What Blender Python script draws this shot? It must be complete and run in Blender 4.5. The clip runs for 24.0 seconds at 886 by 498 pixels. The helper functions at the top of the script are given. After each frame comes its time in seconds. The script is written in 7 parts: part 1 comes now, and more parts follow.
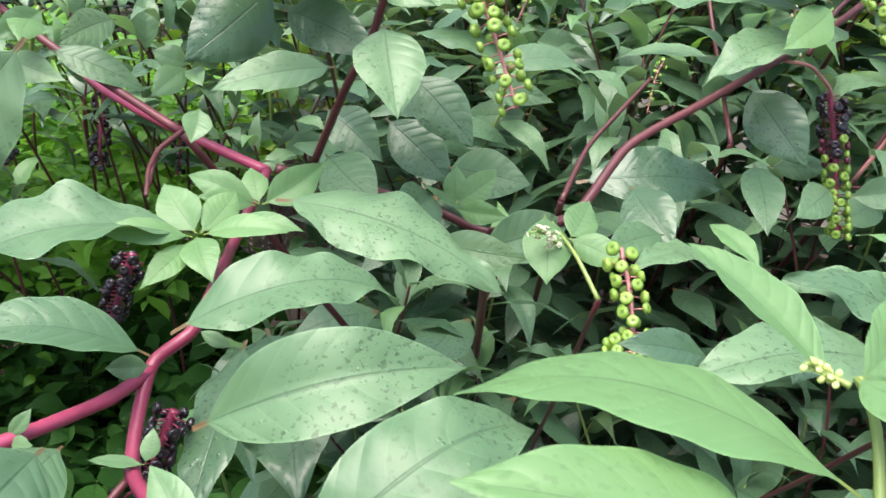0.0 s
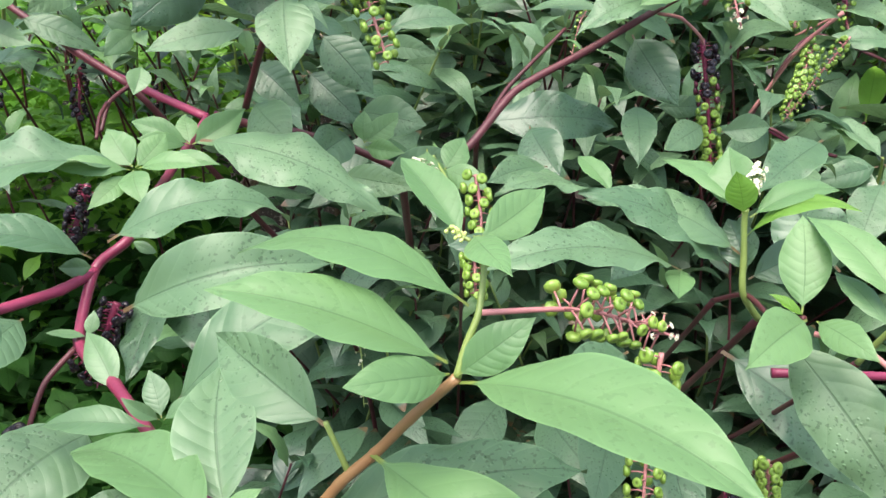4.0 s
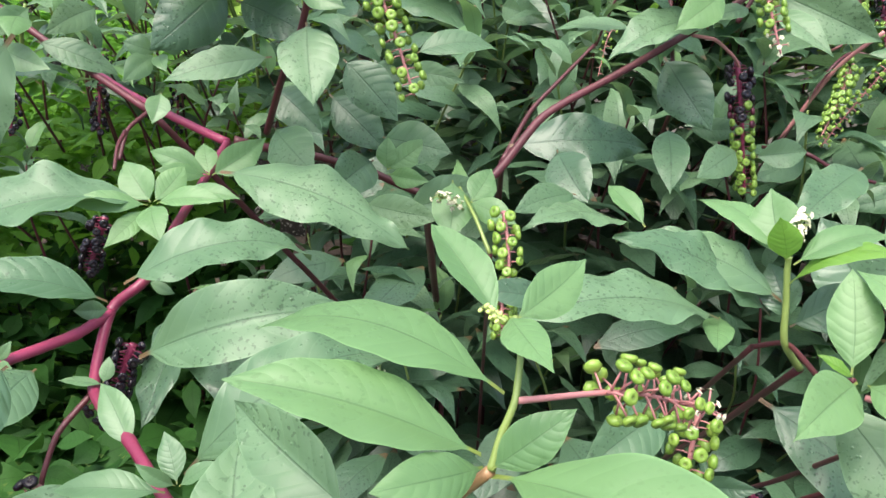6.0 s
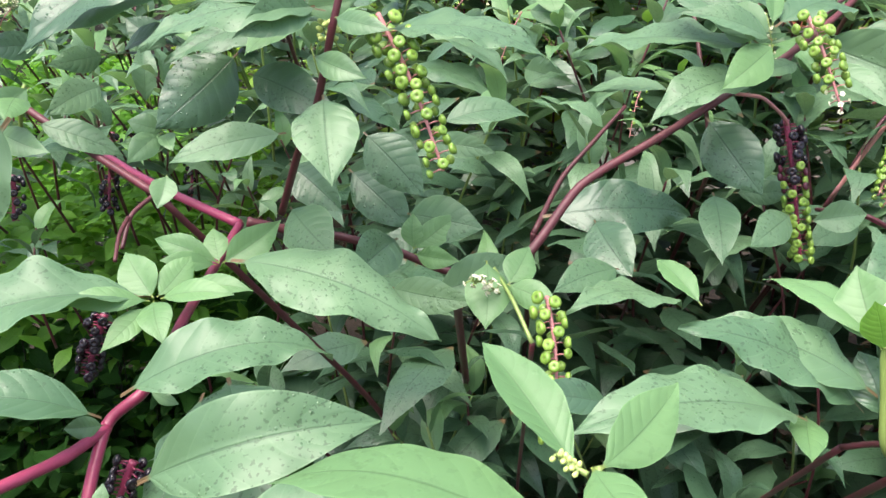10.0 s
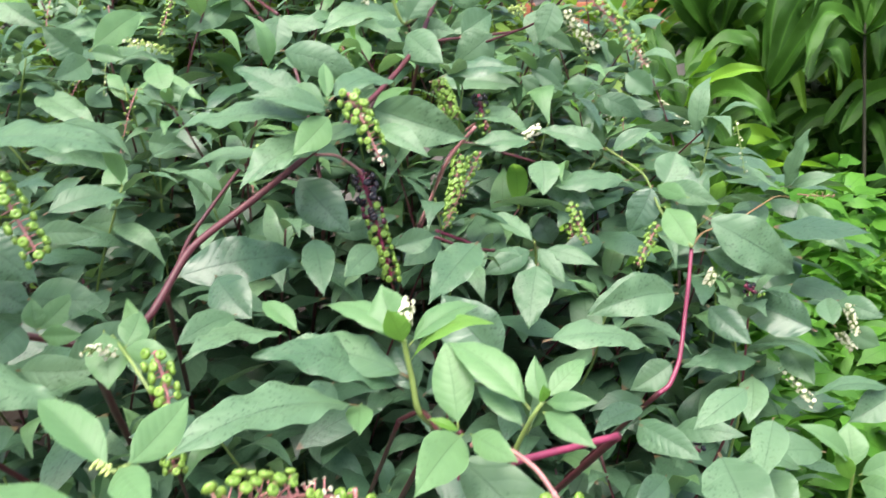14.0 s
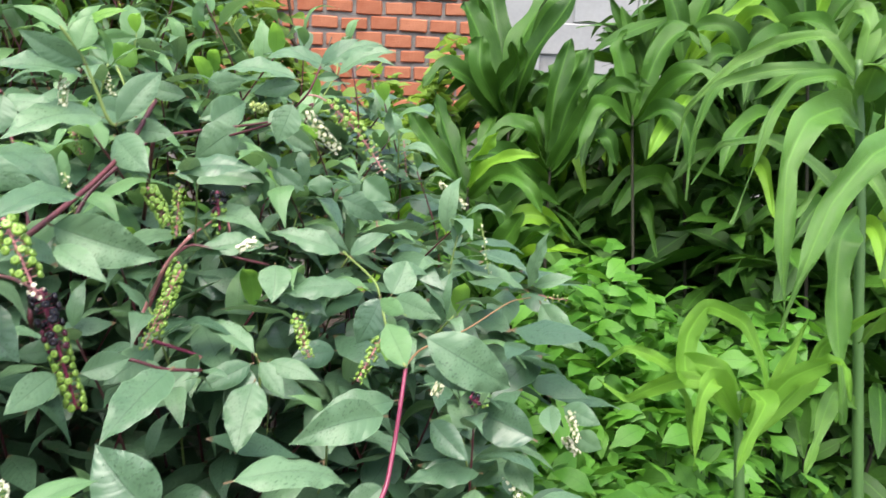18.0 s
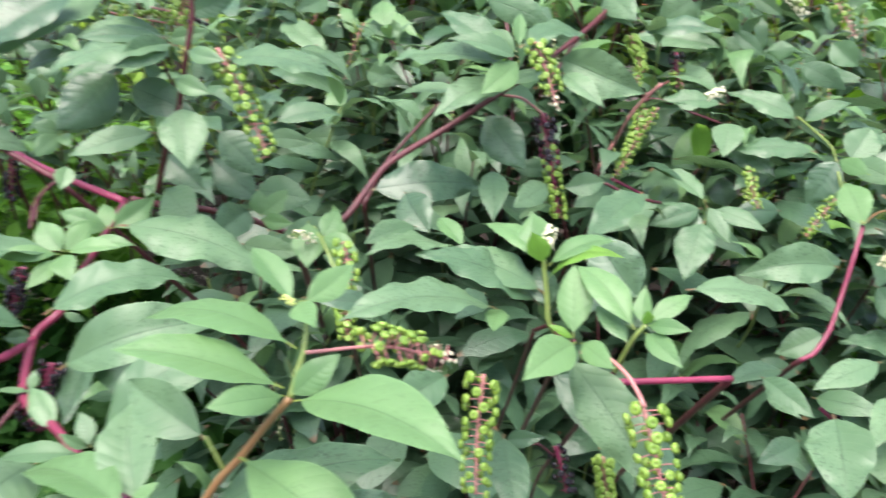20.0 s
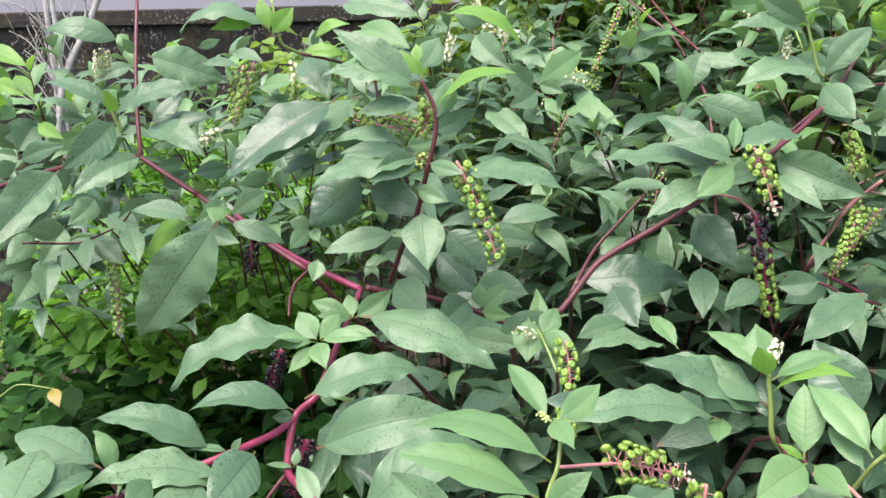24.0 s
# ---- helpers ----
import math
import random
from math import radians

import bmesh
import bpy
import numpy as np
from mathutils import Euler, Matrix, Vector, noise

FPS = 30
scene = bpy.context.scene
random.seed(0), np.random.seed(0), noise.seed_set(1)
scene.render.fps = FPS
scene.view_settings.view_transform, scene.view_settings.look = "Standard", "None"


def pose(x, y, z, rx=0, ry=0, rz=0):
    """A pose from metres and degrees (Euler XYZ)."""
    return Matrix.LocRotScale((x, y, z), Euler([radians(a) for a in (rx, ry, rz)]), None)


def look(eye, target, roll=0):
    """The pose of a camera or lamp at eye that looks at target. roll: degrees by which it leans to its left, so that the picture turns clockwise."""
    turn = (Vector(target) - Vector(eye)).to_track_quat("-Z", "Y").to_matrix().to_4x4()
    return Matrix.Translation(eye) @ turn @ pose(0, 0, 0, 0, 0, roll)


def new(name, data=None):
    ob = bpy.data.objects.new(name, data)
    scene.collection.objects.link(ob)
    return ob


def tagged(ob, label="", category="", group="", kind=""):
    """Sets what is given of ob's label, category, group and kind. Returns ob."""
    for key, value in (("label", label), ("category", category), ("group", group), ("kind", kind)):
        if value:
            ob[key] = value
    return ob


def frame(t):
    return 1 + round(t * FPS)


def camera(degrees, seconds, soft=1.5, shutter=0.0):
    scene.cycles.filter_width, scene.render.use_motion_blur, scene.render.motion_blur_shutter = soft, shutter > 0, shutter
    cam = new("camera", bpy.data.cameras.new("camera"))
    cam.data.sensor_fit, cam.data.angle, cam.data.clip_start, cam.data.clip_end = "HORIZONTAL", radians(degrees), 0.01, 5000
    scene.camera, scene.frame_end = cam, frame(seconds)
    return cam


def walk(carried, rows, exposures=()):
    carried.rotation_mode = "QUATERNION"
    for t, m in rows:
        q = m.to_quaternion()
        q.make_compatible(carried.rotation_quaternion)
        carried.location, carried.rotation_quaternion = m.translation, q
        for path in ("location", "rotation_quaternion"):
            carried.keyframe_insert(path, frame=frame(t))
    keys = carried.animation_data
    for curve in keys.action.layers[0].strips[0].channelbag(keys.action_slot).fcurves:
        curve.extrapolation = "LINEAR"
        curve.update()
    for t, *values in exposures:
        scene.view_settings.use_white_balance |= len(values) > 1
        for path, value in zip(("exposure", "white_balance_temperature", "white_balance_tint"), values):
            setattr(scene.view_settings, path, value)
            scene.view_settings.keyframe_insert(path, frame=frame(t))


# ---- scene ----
cam = camera(57.5, 24.0, shutter=0.4)
PATH = [
    (0, (0.052, 0.017, 1.458), (-0.008, 1.896, 0.777), 3.6),
    (0.5, (0.042, 0.016, 1.474), (-0.048, 1.88, 0.754), 4.5),
    (1, (0.077, 0.009, 1.473), (0.011, 1.891, 0.799), 3.4),
    (1.5, (0.125, -0.018, 1.478), (0.037, 1.851, 0.772), 2.8),
    (2, (0.136, -0.074, 1.486), (0.051, 1.786, 0.758), 2.8),
    (2.5, (0.143, -0.117, 1.49), (0.063, 1.752, 0.782), 2.5),
    (4.5, (0.153, -0.093, 1.492), (0.074, 1.728, 0.669), 2.5),
    (5, (0.157, -0.084, 1.491), (0.063, 1.745, 0.687), 1.9),
    (5.5, (0.137, -0.072, 1.51), (0.037, 1.746, 0.683), 2.6),
    (6, (0.141, -0.069, 1.512), (0.018, 1.753, 0.696), 2.5),
    (6.5, (0.139, -0.088, 1.467), (-0.03, 1.741, 0.675), 2.2),
    (7, (0.11, -0.073, 1.448), (-0.085, 1.744, 0.636), 2.4),
    (7.5, (0.088, -0.057, 1.461), (-0.131, 1.765, 0.665), 2.4),
    (8, (0.094, -0.046, 1.466), (-0.134, 1.788, 0.702), 1.6),
    (8.5, (0.1, -0.037, 1.48), (-0.137, 1.805, 0.736), 1.0),
    (9, (0.113, -0.021, 1.497), (-0.099, 1.841, 0.798), 0.7),
    (9.5, (0.133, 0.003, 1.502), (-0.07, 1.875, 0.829), 0.4),
    (11.5, (0.078, -0.125, 1.516), (0.112, 1.739, 0.793), 0.6),
    (12, (0.103, -0.177, 1.477), (0.228, 1.697, 0.788), -0.0),
    (12.5, (0.111, -0.17, 1.502), (0.351, 1.692, 0.814), -0.4),
    (13, (0.101, -0.154, 1.528), (0.446, 1.699, 0.858), -1.4),
    (13.5, (0.149, -0.14, 1.524), (0.607, 1.702, 0.892), -1.8),
    (14, (0.196, -0.131, 1.553), (0.752, 1.695, 0.956), -1.9),
    (14.5, (0.21, -0.105, 1.599), (0.845, 1.709, 1.046), -2.0),
    (15, (0.224, -0.065, 1.654), (0.923, 1.738, 1.145), -1.9),
    (15.5, (0.254, -0.051, 1.657), (1.003, 1.74, 1.175), -1.6),
    (16, (0.29, -0.072, 1.66), (1.099, 1.701, 1.209), -1.0),
    (16.5, (0.308, -0.098, 1.66), (1.193, 1.642, 1.224), 0.1),
    (17, (0.361, -0.109, 1.638), (1.306, 1.601, 1.209), 1.0),
    (17.5, (0.37, -0.127, 1.649), (1.344, 1.561, 1.2), 1.8),
    (19.5, (0.252, -0.2, 1.543), (0.623, 1.649, 0.876), 2.4),
    (20, (0.221, -0.241, 1.568), (0.277, 1.627, 0.854), 0.8),
    (20.5, (0.175, -0.268, 1.597), (-0.001, 1.599, 0.9), -0.5),
    (21, (0.158, -0.267, 1.616), (-0.2, 1.587, 0.956), -1.8),
    (21.5, (0.146, -0.257, 1.624), (-0.285, 1.585, 0.975), -2.5),
    (22, (0.147, -0.256, 1.612), (-0.29, 1.599, 1.004), -2.6),
    (22.5, (0.165, -0.255, 1.623), (-0.259, 1.604, 1.023), -2.8),
    (23, (0.17, -0.274, 1.625), (-0.237, 1.596, 1.044), -2.1),
    (23.5, (0.163, -0.287, 1.622), (-0.209, 1.592, 1.047), -1.1),
    (24, (0.169, -0.281, 1.629), (-0.189, 1.599, 1.047), -1.3),
]
walk(cam, [(t, look(eye, target, roll)) for t, eye, target, roll in PATH],
     exposures=[(0.0, 1.99, 6700, 10.0), (2.0, 1.93, 6700, 10.2), (5.0, 1.84, 6700, 10.6), (7.0, 1.86, 6700, 10.9), (8.0, 1.92, 6700, 11.0), (9.0, 2.01, 6700, 11.1), (12.0, 1.89, 6700, 11.5), (13.0, 1.92, 6600, 10.8), (14.0, 1.98, 6600, 10.0), (15.0, 1.95, 6300, 9.2), (16.0, 1.95, 6300, 9.0), (17.0, 1.94, 6600, 10.0), (20.0, 1.96, 6600, 12.5), (22.0, 1.89, 6650, 14.5), (24.0, 1.87, 6700, 15.5)])

# ---- light: a bright overcast day ----
world = bpy.data.worlds.new("overcast_sky")
scene.world = world
world.use_nodes = True
wn = world.node_tree.nodes
sky = wn.new("ShaderNodeTexSky")
sky.sky_type, sky.sun_disc = "NISHITA", False
sky.sun_elevation, sky.sun_rotation = radians(72), radians(208)
sky.air_density, sky.dust_density, sky.ozone_density = 1.0, 4.0, 1.0
wn["Background"].inputs["Strength"].default_value = 0.10
world.node_tree.links.new(sky.outputs[0], wn["Background"].inputs["Color"])
sun_data = bpy.data.lights.new("sun", "SUN")
sun_data.energy, sun_data.angle, sun_data.color = 1.5, radians(50), (1.0, 0.985, 0.955)
sun = new("sun", sun_data)
sun.matrix_world = look((-1.15, -2.2, 6), (0, 0, 0))


# ---- materials ----
def material(name):
    m = bpy.data.materials.new(name)
    m.use_nodes = True
    return m, m.node_tree, m.node_tree.nodes["Principled BSDF"]


def node(tree, kind, **inputs):
    n = tree.nodes.new(kind)
    for key, value in inputs.items():
        n.inputs[key.replace("_", " ")].default_value = value
    return n


def calc(tree, op, a, b=None, c=None):
    n = tree.nodes.new("ShaderNodeMath")
    n.operation = op
    for i, v in enumerate((a, b, c)):
        if v is None:
            continue
        if isinstance(v, (int, float)):
            n.inputs[i].default_value = v
        else:
            tree.links.new(v, n.inputs[i])
    return n.outputs[0]


def mix(tree, fac, a, b):
    n = tree.nodes.new("ShaderNodeMix")
    n.data_type = "RGBA"
    for socket, v in ((n.inputs[0], fac), (n.inputs[6], a), (n.inputs[7], b)):
        if isinstance(v, (int, float)):
            socket.default_value = v
        elif isinstance(v, tuple):
            socket.default_value = (*v, 1)
        else:
            tree.links.new(v, socket)
    return n.outputs[2]


def step(tree, value, low, high):
    n = tree.nodes.new("ShaderNodeMapRange")
    n.interpolation_type = "SMOOTHSTEP"
    tree.links.new(value, n.inputs[0])
    n.inputs[1].default_value, n.inputs[2].default_value = low, high
    return n.outputs[0]


def grain(tree, scale, detail=4.0, coords="Object"):
    co = tree.nodes.new("ShaderNodeTexCoord")
    n = node(tree, "ShaderNodeTexNoise", Scale=scale, Detail=detail)
    tree.links.new(co.outputs[coords], n.inputs["Vector"])
    return n.outputs["Fac"]


def relief(tree, bsdf, height, strength, distance):
    b = node(tree, "ShaderNodeBump", Strength=strength, Distance=distance)
    tree.links.new(height, b.inputs["Height"])
    tree.links.new(b.outputs[0], bsdf.inputs["Normal"])


def leaf_material(name, deep, pale, veins=9.0, gloss=0.42, through_light=0.22, stalk=(0.16, 0.10, 0.05), flecks=0.5, straight=False, wet=0.8, spec=0.58, marks=0.15):
    """Leaf blade: u runs from stalk to tip, v across the blade."""
    m, tree, bsdf = material(name)
    uv = tree.nodes.new("ShaderNodeUVMap")
    sep = tree.nodes.new("ShaderNodeSeparateXYZ")
    tree.links.new(uv.outputs[0], sep.inputs[0])
    u, v = sep.outputs[0], sep.outputs[1]
    side = calc(tree, "ABSOLUTE", calc(tree, "MULTIPLY_ADD", v, 2.0, -1.0))
    rib = calc(tree, "SUBTRACT", 1.0, step(tree, side, 0.012, 0.13 if straight else 0.05))
    if straight:
        phase = calc(tree, "MULTIPLY", v, veins)
    else:
        bent = calc(tree, "MULTIPLY", calc(tree, "POWER", side, 1.5), 0.16)
        wob = calc(tree, "MULTIPLY", grain(tree, 30.0, 2.0), 0.05)
        phase = calc(tree, "MULTIPLY", calc(tree, "ADD", calc(tree, "SUBTRACT", u, bent), wob), veins)
    saw = calc(tree, "ABSOLUTE", calc(tree, "SUBTRACT", calc(tree, "FRACT", phase), 0.5))
    vein = calc(tree, "SUBTRACT", 1.0, step(tree, saw, 0.0, 0.07))
    rnd = tree.nodes.new("ShaderNodeObjectInfo").outputs["Random"]
    isle = tree.nodes.new("ShaderNodeNewGeometry").outputs["Random Per Island"]
    pick = calc(tree, "FRACT", calc(tree, "ADD", rnd, isle))
    blot = grain(tree, 28.0, 3.0)
    fine = grain(tree, 260.0, 3.0)
    tone = calc(tree, "MULTIPLY_ADD", pick, 0.62, calc(tree, "MULTIPLY", blot, 0.45))
    colour = mix(tree, tone, deep, pale)
    colour = mix(tree, calc(tree, "MULTIPLY", vein, marks), colour, tuple(c * 1.35 for c in pale))
    colour = mix(tree, calc(tree, "MULTIPLY", rib, 0.45), colour, tuple(c * (1.5 if straight else 0.5) for c in (pale if straight else deep)))
    rim = step(tree, side, 0.93, 1.0)
    colour = mix(tree, calc(tree, "MULTIPLY", rim, 0.35), colour, tuple(min(1, c * 1.5) for c in pale))
    if flecks:
        spot = step(tree, grain(tree, 340.0, 2.0), 0.585, 0.64)
        patch = step(tree, grain(tree, 16.0, 2.0), 0.38, 0.60)
        colour = mix(tree, calc(tree, "MULTIPLY", calc(tree, "MULTIPLY", spot, patch), flecks), colour, tuple(c * 0.24 for c in deep))
    colour = mix(tree, calc(tree, "SUBTRACT", 1.0, step(tree, u, 0.045, 0.08)), colour, stalk)
    tree.links.new(colour, bsdf.inputs["Base Color"])
    bsdf.inputs["Specular IOR Level"].default_value = spec
    # rain drops standing on the blade
    co = tree.nodes.new("ShaderNodeTexCoord")
    drops = node(tree, "ShaderNodeTexVoronoi", Scale=230.0)
    tree.links.new(co.outputs["Object"], drops.inputs["Vector"])
    bead = calc(tree, "SUBTRACT", 1.0, step(tree, drops.outputs["Distance"], 0.08, 0.26))
    where = step(tree, grain(tree, 22.0, 2.0), 0.48, 0.60)
    bead = calc(tree, "MULTIPLY", bead, calc(tree, "MULTIPLY", where, wet))
    tree.links.new(calc(tree, "SUBTRACT", calc(tree, "MULTIPLY_ADD", blot, 0.22, gloss - 0.1), calc(tree, "MULTIPLY", bead, 0.32)), bsdf.inputs["Roughness"])
    height = calc(tree, "ADD", calc(tree, "MULTIPLY", calc(tree, "SMOOTH_MIN", saw, 0.28, 0.2), 0.9), calc(tree, "MULTIPLY", fine, 0.12))
    height = calc(tree, "ADD", calc(tree, "SUBTRACT", height, calc(tree, "MULTIPLY", rib, 0.35)), calc(tree, "MULTIPLY", bead, 0.8))
    pucker = grain(tree, 75.0, 2.0)
    height = calc(tree, "MULTIPLY_ADD", pucker, 0.7, height)
    relief(tree, bsdf, height, 0.13 + 1.8 * marks, 0.0022)
    glow = tree.nodes.new("ShaderNodeBsdfTranslucent")
    tree.links.new(mix(tree, 0.5, colour, tuple(min(1, c * 1.8) for c in (pale[0] * 1.05, pale[1], pale[2] * 0.6))), glow.inputs[0])
    both = node(tree, "ShaderNodeMixShader", Fac=through_light)
    tree.links.new(bsdf.outputs[0], both.inputs[1])
    tree.links.new(glow.outputs[0], both.inputs[2])
    tree.links.new(both.outputs[0], tree.nodes["Material Output"].inputs[0])
    return m


def plain(name, dark, light, scale=20.0, rough=0.6, bump=0.3, depth=0.002, metal=0.0):
    m, tree, bsdf = material(name)
    rnd = tree.nodes.new("ShaderNodeObjectInfo").outputs["Random"]
    big, small = grain(tree, scale, 5.0), grain(tree, scale * 9, 4.0)
    tone = calc(tree, "MULTIPLY_ADD", small, 0.35, calc(tree, "MULTIPLY_ADD", rnd, 0.45, calc(tree, "MULTIPLY_ADD", big, 0.7, -0.3)))
    tree.links.new(mix(tree, tone, dark, light), bsdf.inputs["Base Color"])
    bsdf.inputs["Roughness"].default_value = rough
    bsdf.inputs["Metallic"].default_value = metal
    relief(tree, bsdf, calc(tree, "MULTIPLY_ADD", small, 0.5, big), bump, depth)
    return m


LEAF = {
    "mature": leaf_material("pokeweed_leaf", (0.055, 0.128, 0.064), (0.152, 0.260, 0.134), gloss=0.42, flecks=0.55, spec=0.5),
    "small": leaf_material("small_pokeweed_leaf", (0.074, 0.158, 0.074), (0.134, 0.246, 0.112), flecks=0.1, wet=0.2, marks=0.05, stalk=(0.18, 0.20, 0.06)),
    "young": leaf_material("young_pokeweed_leaf", (0.098, 0.205, 0.082), (0.160, 0.296, 0.120), flecks=0.2, stalk=(0.20, 0.26, 0.06), wet=0.25, marks=0.08, spec=0.45, through_light=0.26),
    # Shaded copy of the pokeweed leaf: the shade between branches is in its colour.
    "dark": leaf_material("shaded_pokeweed_leaf", (0.040, 0.096, 0.054), (0.098, 0.184, 0.098), flecks=0.6, gloss=0.32, spec=0.62),
    "lime": leaf_material("new_shoot_leaf", (0.12, 0.275, 0.035), (0.19, 0.38, 0.07), flecks=0.0, through_light=0.4, stalk=(0.22, 0.30, 0.05)),
    "maize": leaf_material("maize_leaf", (0.055, 0.165, 0.020), (0.128, 0.270, 0.044), veins=22.0, straight=True, marks=0.30, flecks=0.1, gloss=0.40, spec=0.5, wet=0.2, through_light=0.25, stalk=(0.12, 0.26, 0.05)),
    "maizey": leaf_material("young_maize_leaf", (0.105, 0.265, 0.020), (0.185, 0.390, 0.044), veins=22.0, straight=True, marks=0.30, flecks=0.05, through_light=0.35, gloss=0.5, spec=0.35, wet=0.2, stalk=(0.16, 0.32, 0.05)),
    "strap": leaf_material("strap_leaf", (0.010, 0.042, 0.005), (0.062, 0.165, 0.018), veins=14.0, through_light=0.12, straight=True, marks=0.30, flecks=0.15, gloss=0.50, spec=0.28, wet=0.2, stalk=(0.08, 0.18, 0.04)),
    "strapy": leaf_material("young_strap_leaf", (0.13, 0.30, 0.02), (0.22, 0.43, 0.04), veins=14.0, straight=True, marks=0.30, flecks=0.05, through_light=0.35, gloss=0.5, spec=0.35, wet=0.2, stalk=(0.14, 0.28, 0.04)),
    "herb": leaf_material("bright_herb_leaf", (0.034, 0.132, 0.012), (0.118, 0.310, 0.036), veins=9.0, flecks=0.1, through_light=0.3, gloss=0.5, spec=0.35, wet=0.2, stalk=(0.12, 0.25, 0.04)),
    "lightherb": leaf_material("yellow_green_herb_leaf", (0.055, 0.175, 0.018), (0.165, 0.365, 0.048), veins=8.0, flecks=0.1, through_light=0.38, gloss=0.5, spec=0.35, wet=0.2, stalk=(0.14, 0.27, 0.04)),
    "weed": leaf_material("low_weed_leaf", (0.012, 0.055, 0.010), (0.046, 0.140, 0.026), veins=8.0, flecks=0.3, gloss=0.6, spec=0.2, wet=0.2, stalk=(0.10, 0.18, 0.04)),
    "hedge": leaf_material("back_shrub_leaf", (0.095, 0.185, 0.026), (0.245, 0.390, 0.070), through_light=0.42, veins=8.0, flecks=0.3, gloss=0.5, spec=0.35, wet=0.2, stalk=(0.10, 0.14, 0.04)),
    "yellow": leaf_material("yellowed_leaf", (0.20, 0.165, 0.03), (0.34, 0.27, 0.045), veins=8.0, flecks=0.4, stalk=(0.3, 0.28, 0.05)),
}
STEM = {
    "magenta": plain("magenta_stem", (0.15, 0.016, 0.044), (0.33, 0.048, 0.108), 40.0, 0.38, 0.25, 0.001),
    "wine": plain("wine_red_stem", (0.072, 0.014, 0.021), (0.180, 0.040, 0.052), 40.0, 0.45, 0.3, 0.001),
    "dark": plain("dark_red_stem", (0.052, 0.013, 0.016), (0.135, 0.030, 0.038), 40.0, 0.45, 0.3, 0.001),
    "pink": plain("pink_stalk", (0.36, 0.12, 0.13), (0.50, 0.24, 0.22), 40.0, 0.45, 0.2, 0.001),
    "young": plain("yellow_green_stem", (0.165, 0.225, 0.055), (0.255, 0.35, 0.10), 30.0, 0.42, 0.2, 0.001),
    "rosy": plain("rosy_brown_stem", (0.25, 0.125, 0.055), (0.34, 0.24, 0.11), 30.0, 0.42, 0.2, 0.001),
    "bark": plain("dark_cane", (0.014, 0.014, 0.007), (0.045, 0.042, 0.022), 16.0, 0.8, 0.5, 0.002),
    "cane": plain("green_stalk", (0.040, 0.105, 0.022), (0.095, 0.190, 0.048), 16.0, 0.5, 0.3, 0.002),
    "wood": plain("brown_twig", (0.05, 0.035, 0.022), (0.14, 0.10, 0.065), 20.0, 0.8, 0.6, 0.003),
    "pale": plain("white_bark", (0.22, 0.21, 0.19), (0.72, 0.70, 0.66), 45.0, 0.8, 0.5, 0.003),
}
def berry_material(name, dark, light, scar, rough):
    """Glossy berry skin with a small dry scar in the dimple at its outer end."""
    m = plain(name, dark, light, 120.0, rough, 0.1, 0.0005)
    tree, bsdf = m.node_tree, m.node_tree.nodes["Principled BSDF"]
    skin = bsdf.inputs["Base Color"].links[0].from_socket
    sep = tree.nodes.new("ShaderNodeSeparateXYZ")
    tree.links.new(tree.nodes.new("ShaderNodeTexCoord").outputs["Object"], sep.inputs[0])
    x, y, z = sep.outputs[0], sep.outputs[1], sep.outputs[2]
    off = calc(tree, "SQRT", calc(tree, "ADD", calc(tree, "MULTIPLY", x, x), calc(tree, "MULTIPLY", y, y)))
    dot = calc(tree, "MULTIPLY", calc(tree, "SUBTRACT", 1.0, step(tree, off, 0.16, 0.34)), step(tree, z, 0.0, 0.1))
    tree.links.new(mix(tree, calc(tree, "MULTIPLY", dot, 0.60), skin, scar), bsdf.inputs["Base Color"])
    return m


BERRY = {
    "green": berry_material("green_berry", (0.110, 0.220, 0.026), (0.265, 0.400, 0.070), (0.060, 0.070, 0.020), 0.30),
    "black": berry_material("black_berry", (0.006, 0.004, 0.007), (0.022, 0.012, 0.020), (0.060, 0.045, 0.040), 0.16),
    "purple": berry_material("ripening_berry", (0.05, 0.008, 0.022), (0.14, 0.022, 0.045), (0.030, 0.010, 0.012), 0.26),
    "flower": plain("cream_flower", (0.58, 0.57, 0.38), (0.80, 0.78, 0.58), 200.0, 0.6, 0.1, 0.0004),
    "bud": plain("yellow_bud", (0.45, 0.55, 0.14), (0.66, 0.72, 0.28), 200.0, 0.5, 0.1, 0.0004),
}


# ---- builders ----
def thing(name, place, label, category, group=""):
    ob = new(name)
    ob.location, ob.empty_display_size = place, 0.05
    return tagged(ob, label, category, group)


def mesh_of(name, verts, faces, mat, uvs=None, smooth=True):
    me = bpy.data.meshes.new(name)
    me.from_pydata(verts, [], faces)
    if uvs is not None:
        layer = me.uv_layers.new(name="UVMap")
        index = np.empty(len(me.loops), dtype=np.int32)
        me.loops.foreach_get("vertex_index", index)
        layer.data.foreach_set("uv", np.asarray(uvs, dtype=np.float32)[index].ravel())
    if smooth:
        me.polygons.foreach_set("use_smooth", [True] * len(me.polygons))
    me.materials.append(mat)
    return me


def part(name, me, parent, matrix=None, label=""):
    ob = new(name, me)
    ob.parent = parent
    up = parent
    base = Vector((0, 0, 0))
    while up is not None:
        base = base + up.location
        up = up.parent
    ob.matrix_basis = Matrix.Translation(-base) @ (matrix if matrix is not None else Matrix.Identity(4))
    return tagged(ob, label)


